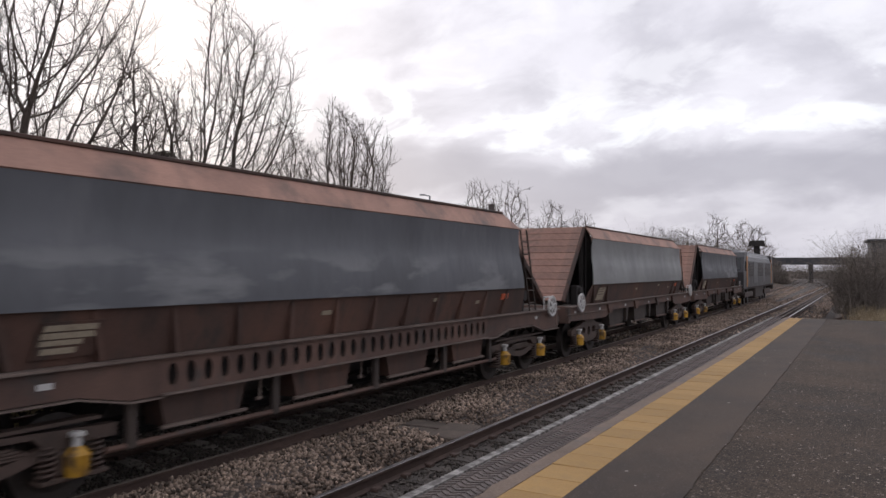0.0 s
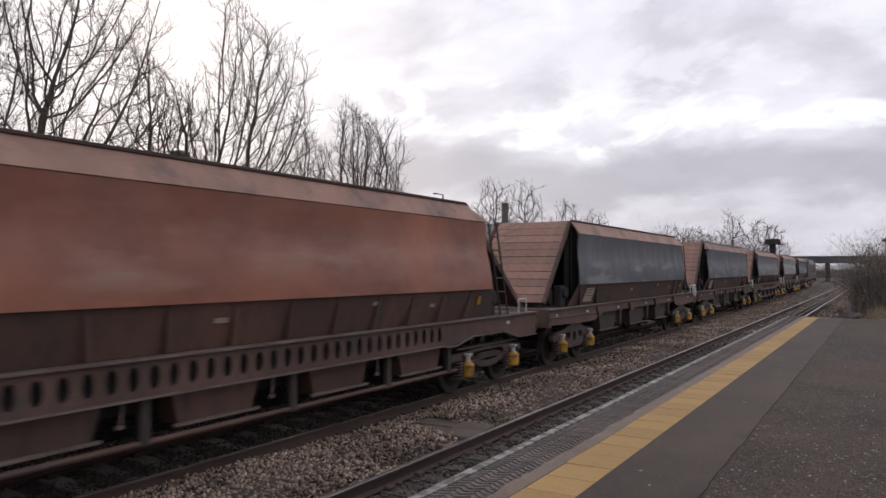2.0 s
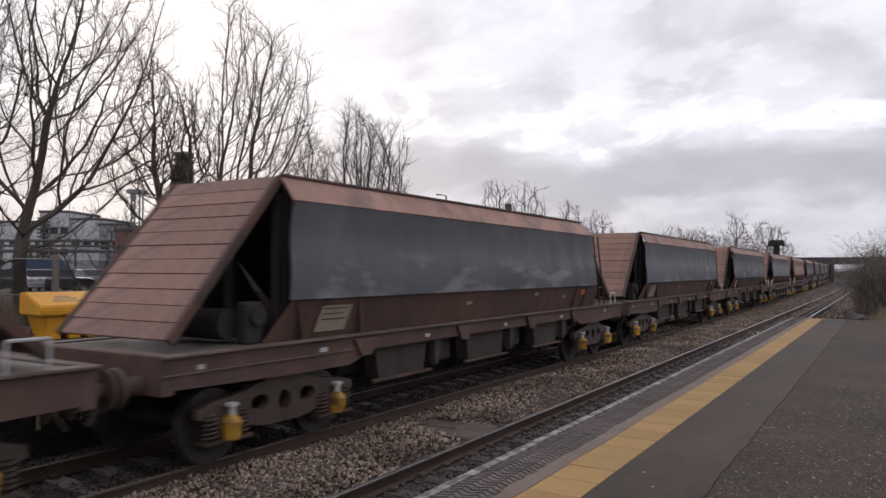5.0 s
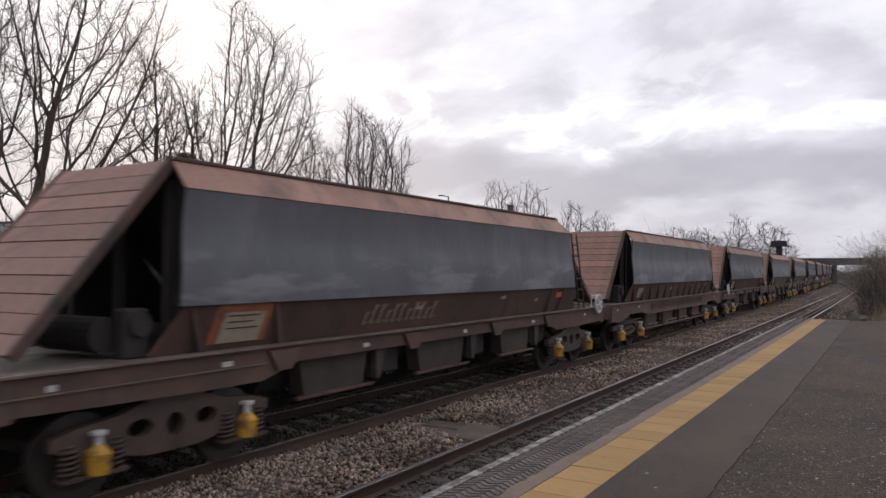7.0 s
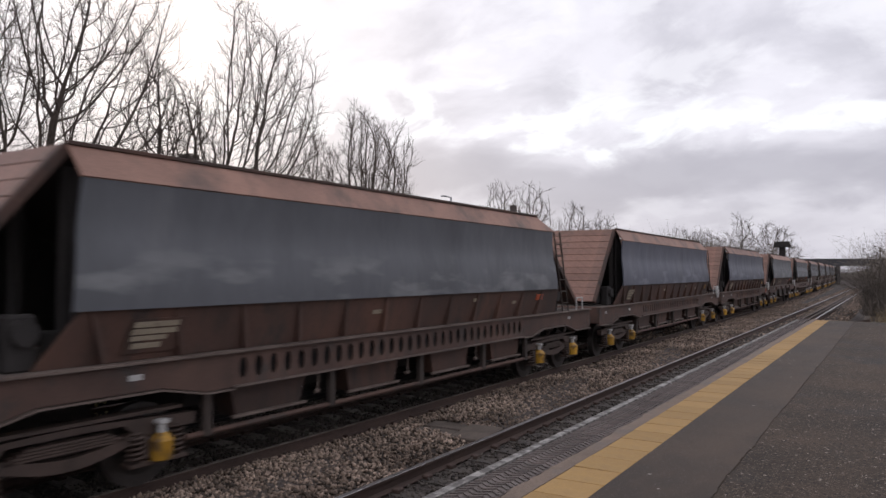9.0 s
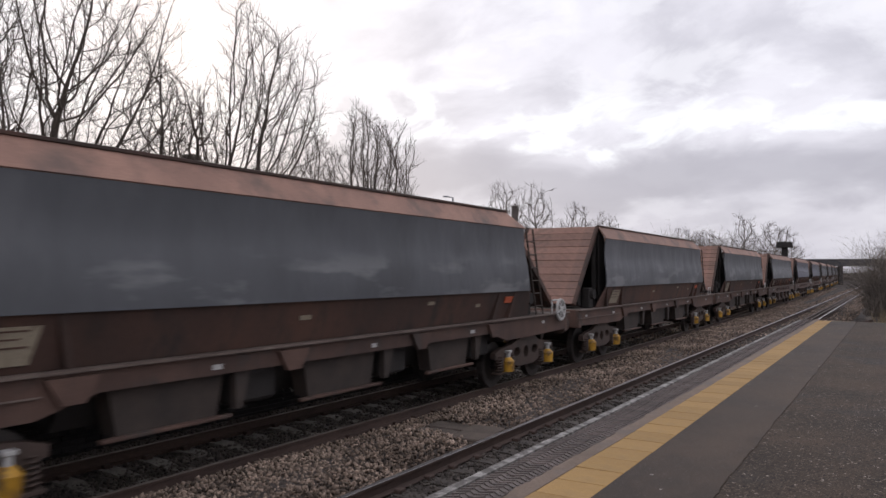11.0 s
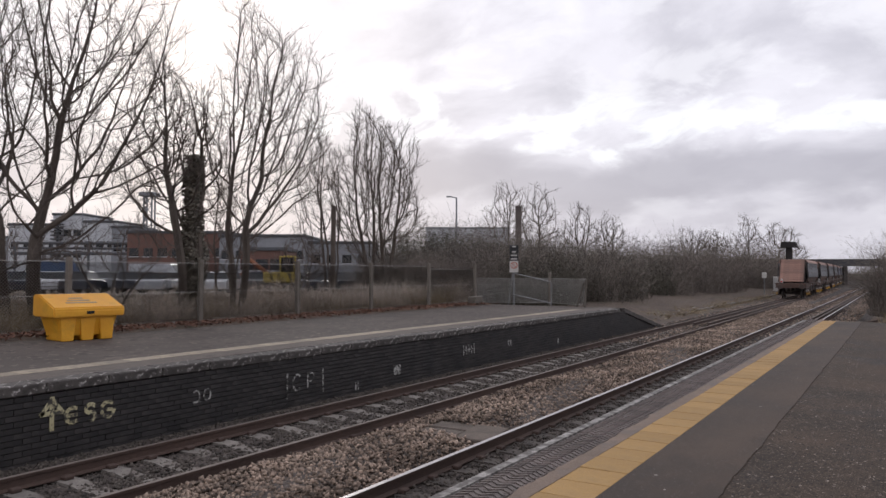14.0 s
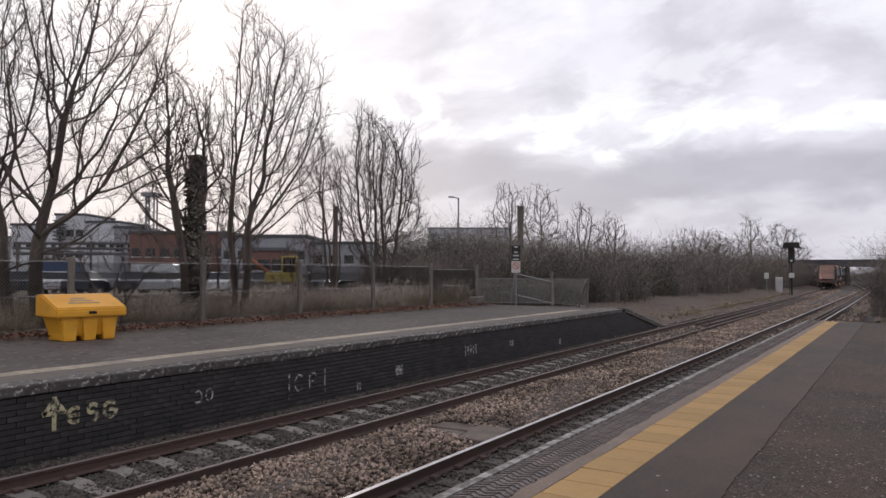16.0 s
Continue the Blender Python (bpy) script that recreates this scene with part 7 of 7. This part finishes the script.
block_building("brick_building", "small orange-brown brick building in the yard", -18.6, -14.6, 68, 6, 4.6, "far_brick", 3)
block_building("shed", "long low dark-roofed industrial shed", -26.0, -16.0, 86, 14, 6.7, "far_grey", 6)
block_building("shed", "low dark-roofed industrial shed with pale eaves", -16.0, -8.5, 88, 12, 6.0, "far_grey", 4)
block_building("warehouse", "large pale grey warehouse with a flat roof", -3.2, 14.0, 150, 30, 11.5, "far_wall", 0, "far_grey")
block_building("warehouse", "low blue-grey warehouse in the distance", -110.0, -66.5, 130, 20, 8.5, "far_grey", 8)


def cooling_louvres():
    o = yard_thing("louvre_stack", "stack of dark louvre plates on a factory wall", "vent", -57.2, 109.6, 6.4)
    for k in range(7):
        b = BM()
        box(b, -0.8, 0.8, -0.8, 0.0, k * 0.55, k * 0.55 + 0.2, 0.03)
        part("plate", b, "far_roof", o)
    b = BM()
    box(b, -0.1, 0.1, -0.3, 0.0, -5.5, 3.8)
    part("support", b, "far_roof", o)


def chimney_tower():
    o = yard_thing("lattice_tower", "grey lattice tower with a flat head", "tower", -44.2, 111, 0.5)
    for x in (-0.6, 0.6):
        for y in (-0.6, 0.6):
            b = BM()
            rod(b, (x, y, 0), (x, y, 13.2), 0.13, seg=6)
            part("leg", b, "far_grey", o)
    b = BM()
    for k in range(9):
        z = 1 + k * 1.35
        for s in (-1, 1):
            rod(b, (-0.6 * s, -0.6, z), (0.6 * s, -0.6, z + 1.3), 0.07, seg=5)
            rod(b, (-0.6, -0.6 * s, z), (-0.6, 0.6 * s, z + 1.3), 0.07, seg=5)
    tagged(part("bracing", b, "far_grey", o), kind="stuff")
    b = BM()
    box(b, -1.2, 1.2, -1.2, 1.2, 13.1, 13.7, 0.05)
    part("head", b, "far_grey", o)


def pipe_bridge():
    o = yard_thing("pipe_bridge", "dark steel pipe gantry across the yard", "gantry", -48.0, 100, 0.5)
    for z, r in ((4.2, 0.22), (4.9, 0.16), (5.6, 0.2)):
        b = BM()
        rod(b, (-10.5, 0, z), (6.5, 0, z), r, seg=8)
        part("pipe", b, "far_roof", o)
    for x in (-10, -5, 0, 6):
        b = BM()
        box(b, x - 0.12, x + 0.12, -0.12, 0.12, 0, 5.8)
        part("column", b, "far_roof", o)


def thin_mast(side, away, top, r=0.06):
    o = yard_thing("mast", "thin grey mast above the factory", "mast", side, away, 0.5)
    b = BM()
    rod(b, (0, 0, 0), (0, 0, top - 0.5), r, r * 0.6, 8)
    part("pole", b, "far_grey", o)


def car(side, away, turn, mat, label):
    o = yard_thing("car", label, "car", side, away, 0.85, turn, "cars in the yard")
    b = BM()
    prism(b, [(-2.1, 0.30), (2.1, 0.30), (2.12, 0.62), (1.95, 0.78), (1.0, 0.92), (-1.75, 0.98), (-2.1, 0.86)], "y", -0.85, 0.85)
    bmesh.ops.bevel(b, geom=b.edges[:], offset=0.05, segments=1, affect="EDGES")
    body = part("body", b, mat, o)
    b = BM()
    lo = [(0.95, -0.76), (0.95, 0.76), (-1.7, 0.76), (-1.7, -0.76)]
    hi = [(0.25, -0.62), (0.25, 0.62), (-1.2, 0.62), (-1.2, -0.62)]
    v0 = [b.verts.new((x, y, 0.92)) for x, y in lo]
    v1 = [b.verts.new((x, y, 1.40)) for x, y in hi]
    for i in range(4):
        b.faces.new((v0[i], v0[(i + 1) % 4], v1[(i + 1) % 4], v1[i]))
    b.faces.new(v1)
    b.faces.new(v0[::-1])
    bmesh.ops.recalc_face_normals(b, faces=b.faces)
    part("windows", b, "glass", o, "dark car windows")
    b = BM()
    box(b, -1.22, 0.28, -0.64, 0.64, 1.38, 1.46, 0.04)
    part("roof", b, mat, o)
    for x in (-1.3, 1.3):
        for y in (-0.82, 0.66):
            b = BM()
            rod(b, (x, y, 0.31), (x, y + 0.16, 0.31), 0.31, seg=16)
            part("wheel", b, "black", o)


cooling_louvres()
chimney_tower()
pipe_bridge()
thin_mast(-48.9, 100, 13.8)
thin_mast(-47.5, 101, 10.6)
thin_mast(-65.0, 108, 12.0, 0.2)
rngc = random.Random(4)
PAINTS = (("car_white", "white car parked in the yard"), ("car_silver", "silver car parked in the yard"), ("car_dark", "dark blue car parked in the yard"))
for k in range(13):
    side = -30.0 + k * 2.15 + rngc.uniform(-.3, .3)
    if -18.4 < side < -16.6:
        continue
    mt, lab = PAINTS[(1, 2, 0, 2, 2, 1, 2, 0, 2, 1, 2, 2, 0)[k]]
    car(side, 50 + rngc.uniform(-1.5, 2.5), rngc.choice((70, 90, 110, -90)) + rngc.uniform(-8, 8), mt, lab)
for k in range(11):
    mt, lab = PAINTS[(0, 2, 1, 2, 0, 2)[k % 6]]
    car(-29.5 + k * 2.6 + rngc.uniform(-.4, .4), 54 + rngc.uniform(-1, 1), 80 + rngc.uniform(-12, 12), mt, lab)
for k in range(9):
    mt, lab = PAINTS[(k + 1) % 3]
    car(-34.0 + k * 2.6, 58 + rngc.uniform(-1, 1), 90 + rngc.uniform(-5, 5), mt, lab)


def yard_van(side, away, mat, label, turn=0.0, h=2.3):
    o = yard_thing("van", label, "van", side, away, 0.85, turn)
    b = BM()
    prism(b, [(-2.4, 0.35), (2.4, 0.35), (2.4, 1.1), (1.6, 1.3), (1.1, h), (-2.4, h)], "y", -0.95, 0.95)
    bmesh.ops.bevel(b, geom=b.edges[:], offset=0.06, segments=1, affect="EDGES")
    part("body", b, mat, o)
    b = BM()
    prism(b, [(1.62, 1.32), (1.70, 1.34), (1.22, h - 0.1), (1.14, h - 0.1)], "y", -0.8, 0.8)
    part("windscreen", b, "glass", o)
    for x in (-1.5, 1.5):
        for y in (-0.97, 0.77):
            b = BM()
            rod(b, (x, y, 0.35), (x, y + 0.2, 0.35), 0.35, seg=16)
            part("wheel", b, "black", o)


yard_van(-31.0, 60.5, "blue", "blue van parked beside the factory", 5)
yard_van(-23.6, 62, "car_white", "white van standing in the yard", 0, 2.1)


def excavator():
    o = yard_thing("excavator", "small yellow digger standing in the yard", "excavator", -10.7, 49.5, 0.85, 8)
    b = BM()
    box(b, -1.2, 1.2, -0.7, 0.7, 0.75, 1.45, 0.08)
    part("body", b, "plant_yellow", o)
    for x, y in ((-0.1, -0.6), (0.8, -0.6), (-0.1, 0.5), (0.8, 0.5)):
        b = BM()
        box(b, x - 0.05, x + 0.05, y - 0.05, y + 0.05, 1.4, 2.45)
        part("cab_pillar", b, "plant_yellow", o)
    b = BM()
    box(b, -0.2, 0.9, -0.7, 0.65, 2.42, 2.55, 0.04)
    part("cab_roof", b, "plant_yellow", o)
    b = BM()
    box(b, -0.12, 0.82, -0.56, 0.5, 1.45, 2.42)
    part("cab_glass", b, "glass", o)
    b = BM()
    rod(b, (-1.0, 0, 1.4), (-2.2, 0, 2.3), 0.14, seg=8)
    part("boom", b, "rust_orange", o)
    b = BM()
    rod(b, (-2.2, 0, 2.3), (-2.7, 0, 1.2), 0.10, seg=8)
    part("arm", b, "rust_orange", o)
    for y in (-0.7, 0.4):
        b = BM()
        box(b, -1.3, 1.3, y - 0.15, y + 0.3, 0.0, 0.6, 0.15)
        part("track", b, "black", o)


excavator()


def wood_pole():
    o = thing("wooden_pole", "dark weathered wooden pole among the trees", "pole", pose(-22, 25.65, 0.7))
    b = BM()
    rod(b, (0, 0, -0.2), (0.05, 0, 4.65), 0.13, 0.11, 12)
    part("pole", b, "bark", o)


def street_lamp():
    o = thing("street_lamp", "tall grey street lamp with a short arm", "street lamp", pose(-45, 74.8, 0.8, 0, 0, 32))
    b = BM()
    rod(b, (0, 0, 0), (0, 0, 10.4), 0.14, 0.10, 10)
    part("column", b, "far_grey", o)
    b = BM()
    rod(b, (0, 0, 10.35), (-0.7, 0, 10.5), 0.06, seg=8)
    part("arm", b, "far_grey", o)
    b = BM()
    box(b, -1.2, -0.55, -0.15, 0.15, 10.42, 10.58, 0.04)
    part("lantern", b, "far_grey", o)


def brick_pillar():
    o = thing("chimney_stack", "square dark brick chimney rising from the hedge", "chimney", pose(-32.2, 65.4, 0.4, 0, 0, 32))
    b = BM()
    box(b, -0.28, 0.28, -0.28, 0.28, 0, 8.3)
    part("shaft", b, "pillar", o)
    b = BM()
    box(b, -0.31, 0.31, -0.31, 0.31, 8.3, 8.5, 0.03)
    part("cap", b, "pillar", o)


wood_pole()
street_lamp()
brick_pillar()


# ---------------------------------------------------------------- down the line
def signal():
    o = thing("railway_signal", "railway signal on a dark post with a wide hood", "signal", pose(-11.9 , 99.2, -0.3, 0, 0, 6))
    b = BM()
    rod(b, (0, 0, 0), (0, 0, 5.2), 0.11, seg=10)
    part("post", b, "black", o)
    b = BM()
    box(b, -0.36, 0.36, -0.25, 0.15, 3.9, 5.9, 0.04)
    part("head", b, "black", o, "black signal head")
    b = BM()
    prism(b, [(-1.0, 5.75), (1.0, 5.75), (0.8, 6.45), (-0.8, 6.45)], "y", -0.7, 0.3)
    part("hood", b, "black", o, "wide black hood")
    b = BM()
    rod(b, (0, -0.26, 4.2), (0, -0.30, 4.2), 0.14, seg=12)
    part("lens", b, "pale", o)
    b = BM()
    box(b, -0.3, 0.3, -0.16, -0.12, 2.1, 2.7, 0.01)
    part("number_plate", b, "sign_white", o, "small white plate")
    b = BM()
    for y in (-0.1, 0.5):
        rod(b, (-0.25, 0.5 + y, 0), (-0.25, 0.2 + y * .3, 4.0), 0.03, seg=6)
    for k in range(10):
        rod(b, (-0.25, 0.35, 0.4 + k * 0.36), (0.1, 0.35, 0.4 + k * 0.36), 0.02, seg=5)
    part("ladder", b, "black", o)


def cabinet():
    o = thing("relay_cabinet", "pale grey steel trackside cabinet", "cabinet", pose(-14.0, 104.2, -0.2, 0, 0, 8))
    b = BM()
    box(b, -0.42, 0.42, -0.3, 0.3, 0.0, 2.05, 0.03)
    part("body", b, "sign_white", o)
    b = BM()
    box(b, -0.38, 0.38, -0.33, -0.302, 0.15, 1.85, 0.01)
    part("door", b, "pale", o, "pale grey door")


def marker_post(x, y):
    o = thing("marker_post", "short grey post with a square white plate", "marker post", pose(x, y, -0.2, 0, 0, 6))
    b = BM()
    rod(b, (0, 0, 0), (0, 0, 2.2), 0.06, seg=8)
    part("post", b, "galv", o)
    b = BM()
    box(b, -0.24, 0.24, -0.1, -0.06, 1.95, 2.6, 0.02)
    part("plate", b, "sign_white", o)


def road_bridge():
    o = thing("bridge", "dark steel road bridge on a brick pier across the line", "bridge", pose(-10.0, 170.4, 0, 0, 0, 5))
    b = BM()
    box(b, -34, 44, -0.3, 0.3, 3.75, 5.05, 0.05)
    gd = part("girder", b, "bridge", o, "plate girder paled by haze")
    again(gd, pose(0, 8.5, 0), o)
    for k in range(39):
        b = BM()
        box(b, -33.5 + k * 2.0, -33.38 + k * 2.0, -0.42, -0.3, 3.8, 5.0)
        part("stiffener", b, "bridge", gd)
    b = BM()
    box(b, -34, 44, 0.3, 8.2, 3.9, 4.3)
    part("deck", b, "bridge", o)
    b = BM()
    box(b, -34, 44, -0.38, 0.38, 5.05, 5.18, 0.02)
    part("parapet_coping", b, "abutment", o)
    b = BM()
    box(b, -0.36, 0.36, -0.2, 8.7, -0.6, 3.75, 0.03)
    part("pier", b, "abutment", o, "sooty brick pier")
    for x0, x1 in ((-34, -6.4), (8.2, 44)):
        b = BM()
        prism(b, [(x0, -0.6), (x1, -0.6), (x1, 3.75), (x0, 3.75)], "y", 0.5, 8.0)
        part("abutment", b, "abutment", o, "sooty brick abutment")
    for x in (-5.6, 7.4):
        b = BM()
        prism(b, [(x - (0.9 if x < 0 else 0), 3.75), (x + (0 if x < 0 else 0.9), 3.75), (x + (-0.9 if x < 0 else 0.9), 2.5)], "y", 0.0, 8.2)
        part("haunch", b, "bridge", o)


def hut():
    o = thing("lineside_hut", "grey timber lineside hut with dark windows", "hut", pose(1.75, 52.4, -0.1, 0, 0, 4))
    b = BM()
    box(b, -1.5, 2.2, 0, 3.0, 0.0, 1.5)
    part("lower_wall", b, "hut", o)
    b = BM()
    box(b, -1.5, 2.2, 0, 3.0, 2.45, 4.3)
    part("upper_wall", b, "hut", o)
    for k in range(3):
        b = BM()
        box(b, -1.4 + k * 1.2, -0.35 + k * 1.2, 0.06, 0.10, 1.52, 2.43)
        part("window", b, "glass", o, "dark window")
    for k in range(4):
        b = BM()
        box(b, -1.5 + k * 1.2, -1.4 + k * 1.2, -0.02, 0.14, 1.5, 2.45)
        part("window_post", b, "sign_white" if k == 1 else "hut", o)
    b = BM()
    box(b, -0.28, -0.16, -0.05, 0.0, 0.0, 4.2)
    part("downpipe", b, "sign_white", o, "white downpipe")
    b = BM()
    box(b, -1.7, 2.4, -0.25, 3.2, 4.3, 4.45, 0.03)
    part("roof", b, "far_roof", o)
    b = BM()
    for k in range(9):
        box(b, -1.48, 2.18, -0.012, 0.0, 0.1 + k * 0.155, 0.235 + k * 0.155)
        box(b, -1.48, 2.18, -0.012, 0.0, 2.5 + k * 0.2, 2.68 + k * 0.2)
    tagged(part("cladding", b, "hut", o), kind="stuff")


def old_rail():
    for k, (x, y, rz, l) in enumerate(((-1.9, 41.0, -20, 3.4), (-1.5, 43.0, -14, 2.6))):
        o = thing("scrap_rail", "rusty length of scrap rail lying on the ground", "rail", pose(x, y, -0.26, 0, 0, rz))
        b = BM()
        prism(b, [(p * 1.2, q * 1.2 + 0.2) for p, q in RAIL], "y", -l / 2, l / 2)
        part("rail", b, "rail_side", o)


def gate_post(x, y, h):
    o = thing("timber_post", "weathered timber post beside the bush", "post", pose(x, y, -0.2))
    b = BM()
    box(b, -0.09, 0.09, -0.09, 0.09, 0, h, 0.015)
    part("post", b, "bark", o)


signal()
cabinet()
marker_post(-13.5, 90.8)
marker_post(-1.2, 150)
marker_post(0.6, 152)
road_bridge()
hut()
old_rail()
gate_post(0.35, 47.0, 1.9)
far_wall_bricks(plat_far)


# the train gains and loses a little on its even pace, in metres at each time
PACE = {0.0: 0.72, 0.5: 0.02, 1.0: 0.33, 1.5: -0.2, 2.0: 0.05, 2.5: -0.5, 3.0: 0.02, 3.5: -0.5, 4.0: -0.1, 6.5: -0.8, 7.0: -0.21, 7.5: -0.72, 8.0: -0.2, 8.5: -0.54, 9.0: 0.08}


def motions():
    seconds = [0.5 * k for k in range(33)]
    for i, w in enumerate(wagons):
        walk(w, [(t, line_pose(middle(i, t) + PACE.get(t, 0.0))) for t in seconds])
    walk(loco, [(t, line_pose(middle(WAGONS - 1, t) + HALF + 10.72 + PACE.get(t, 0.0))) for t in seconds])


motions()
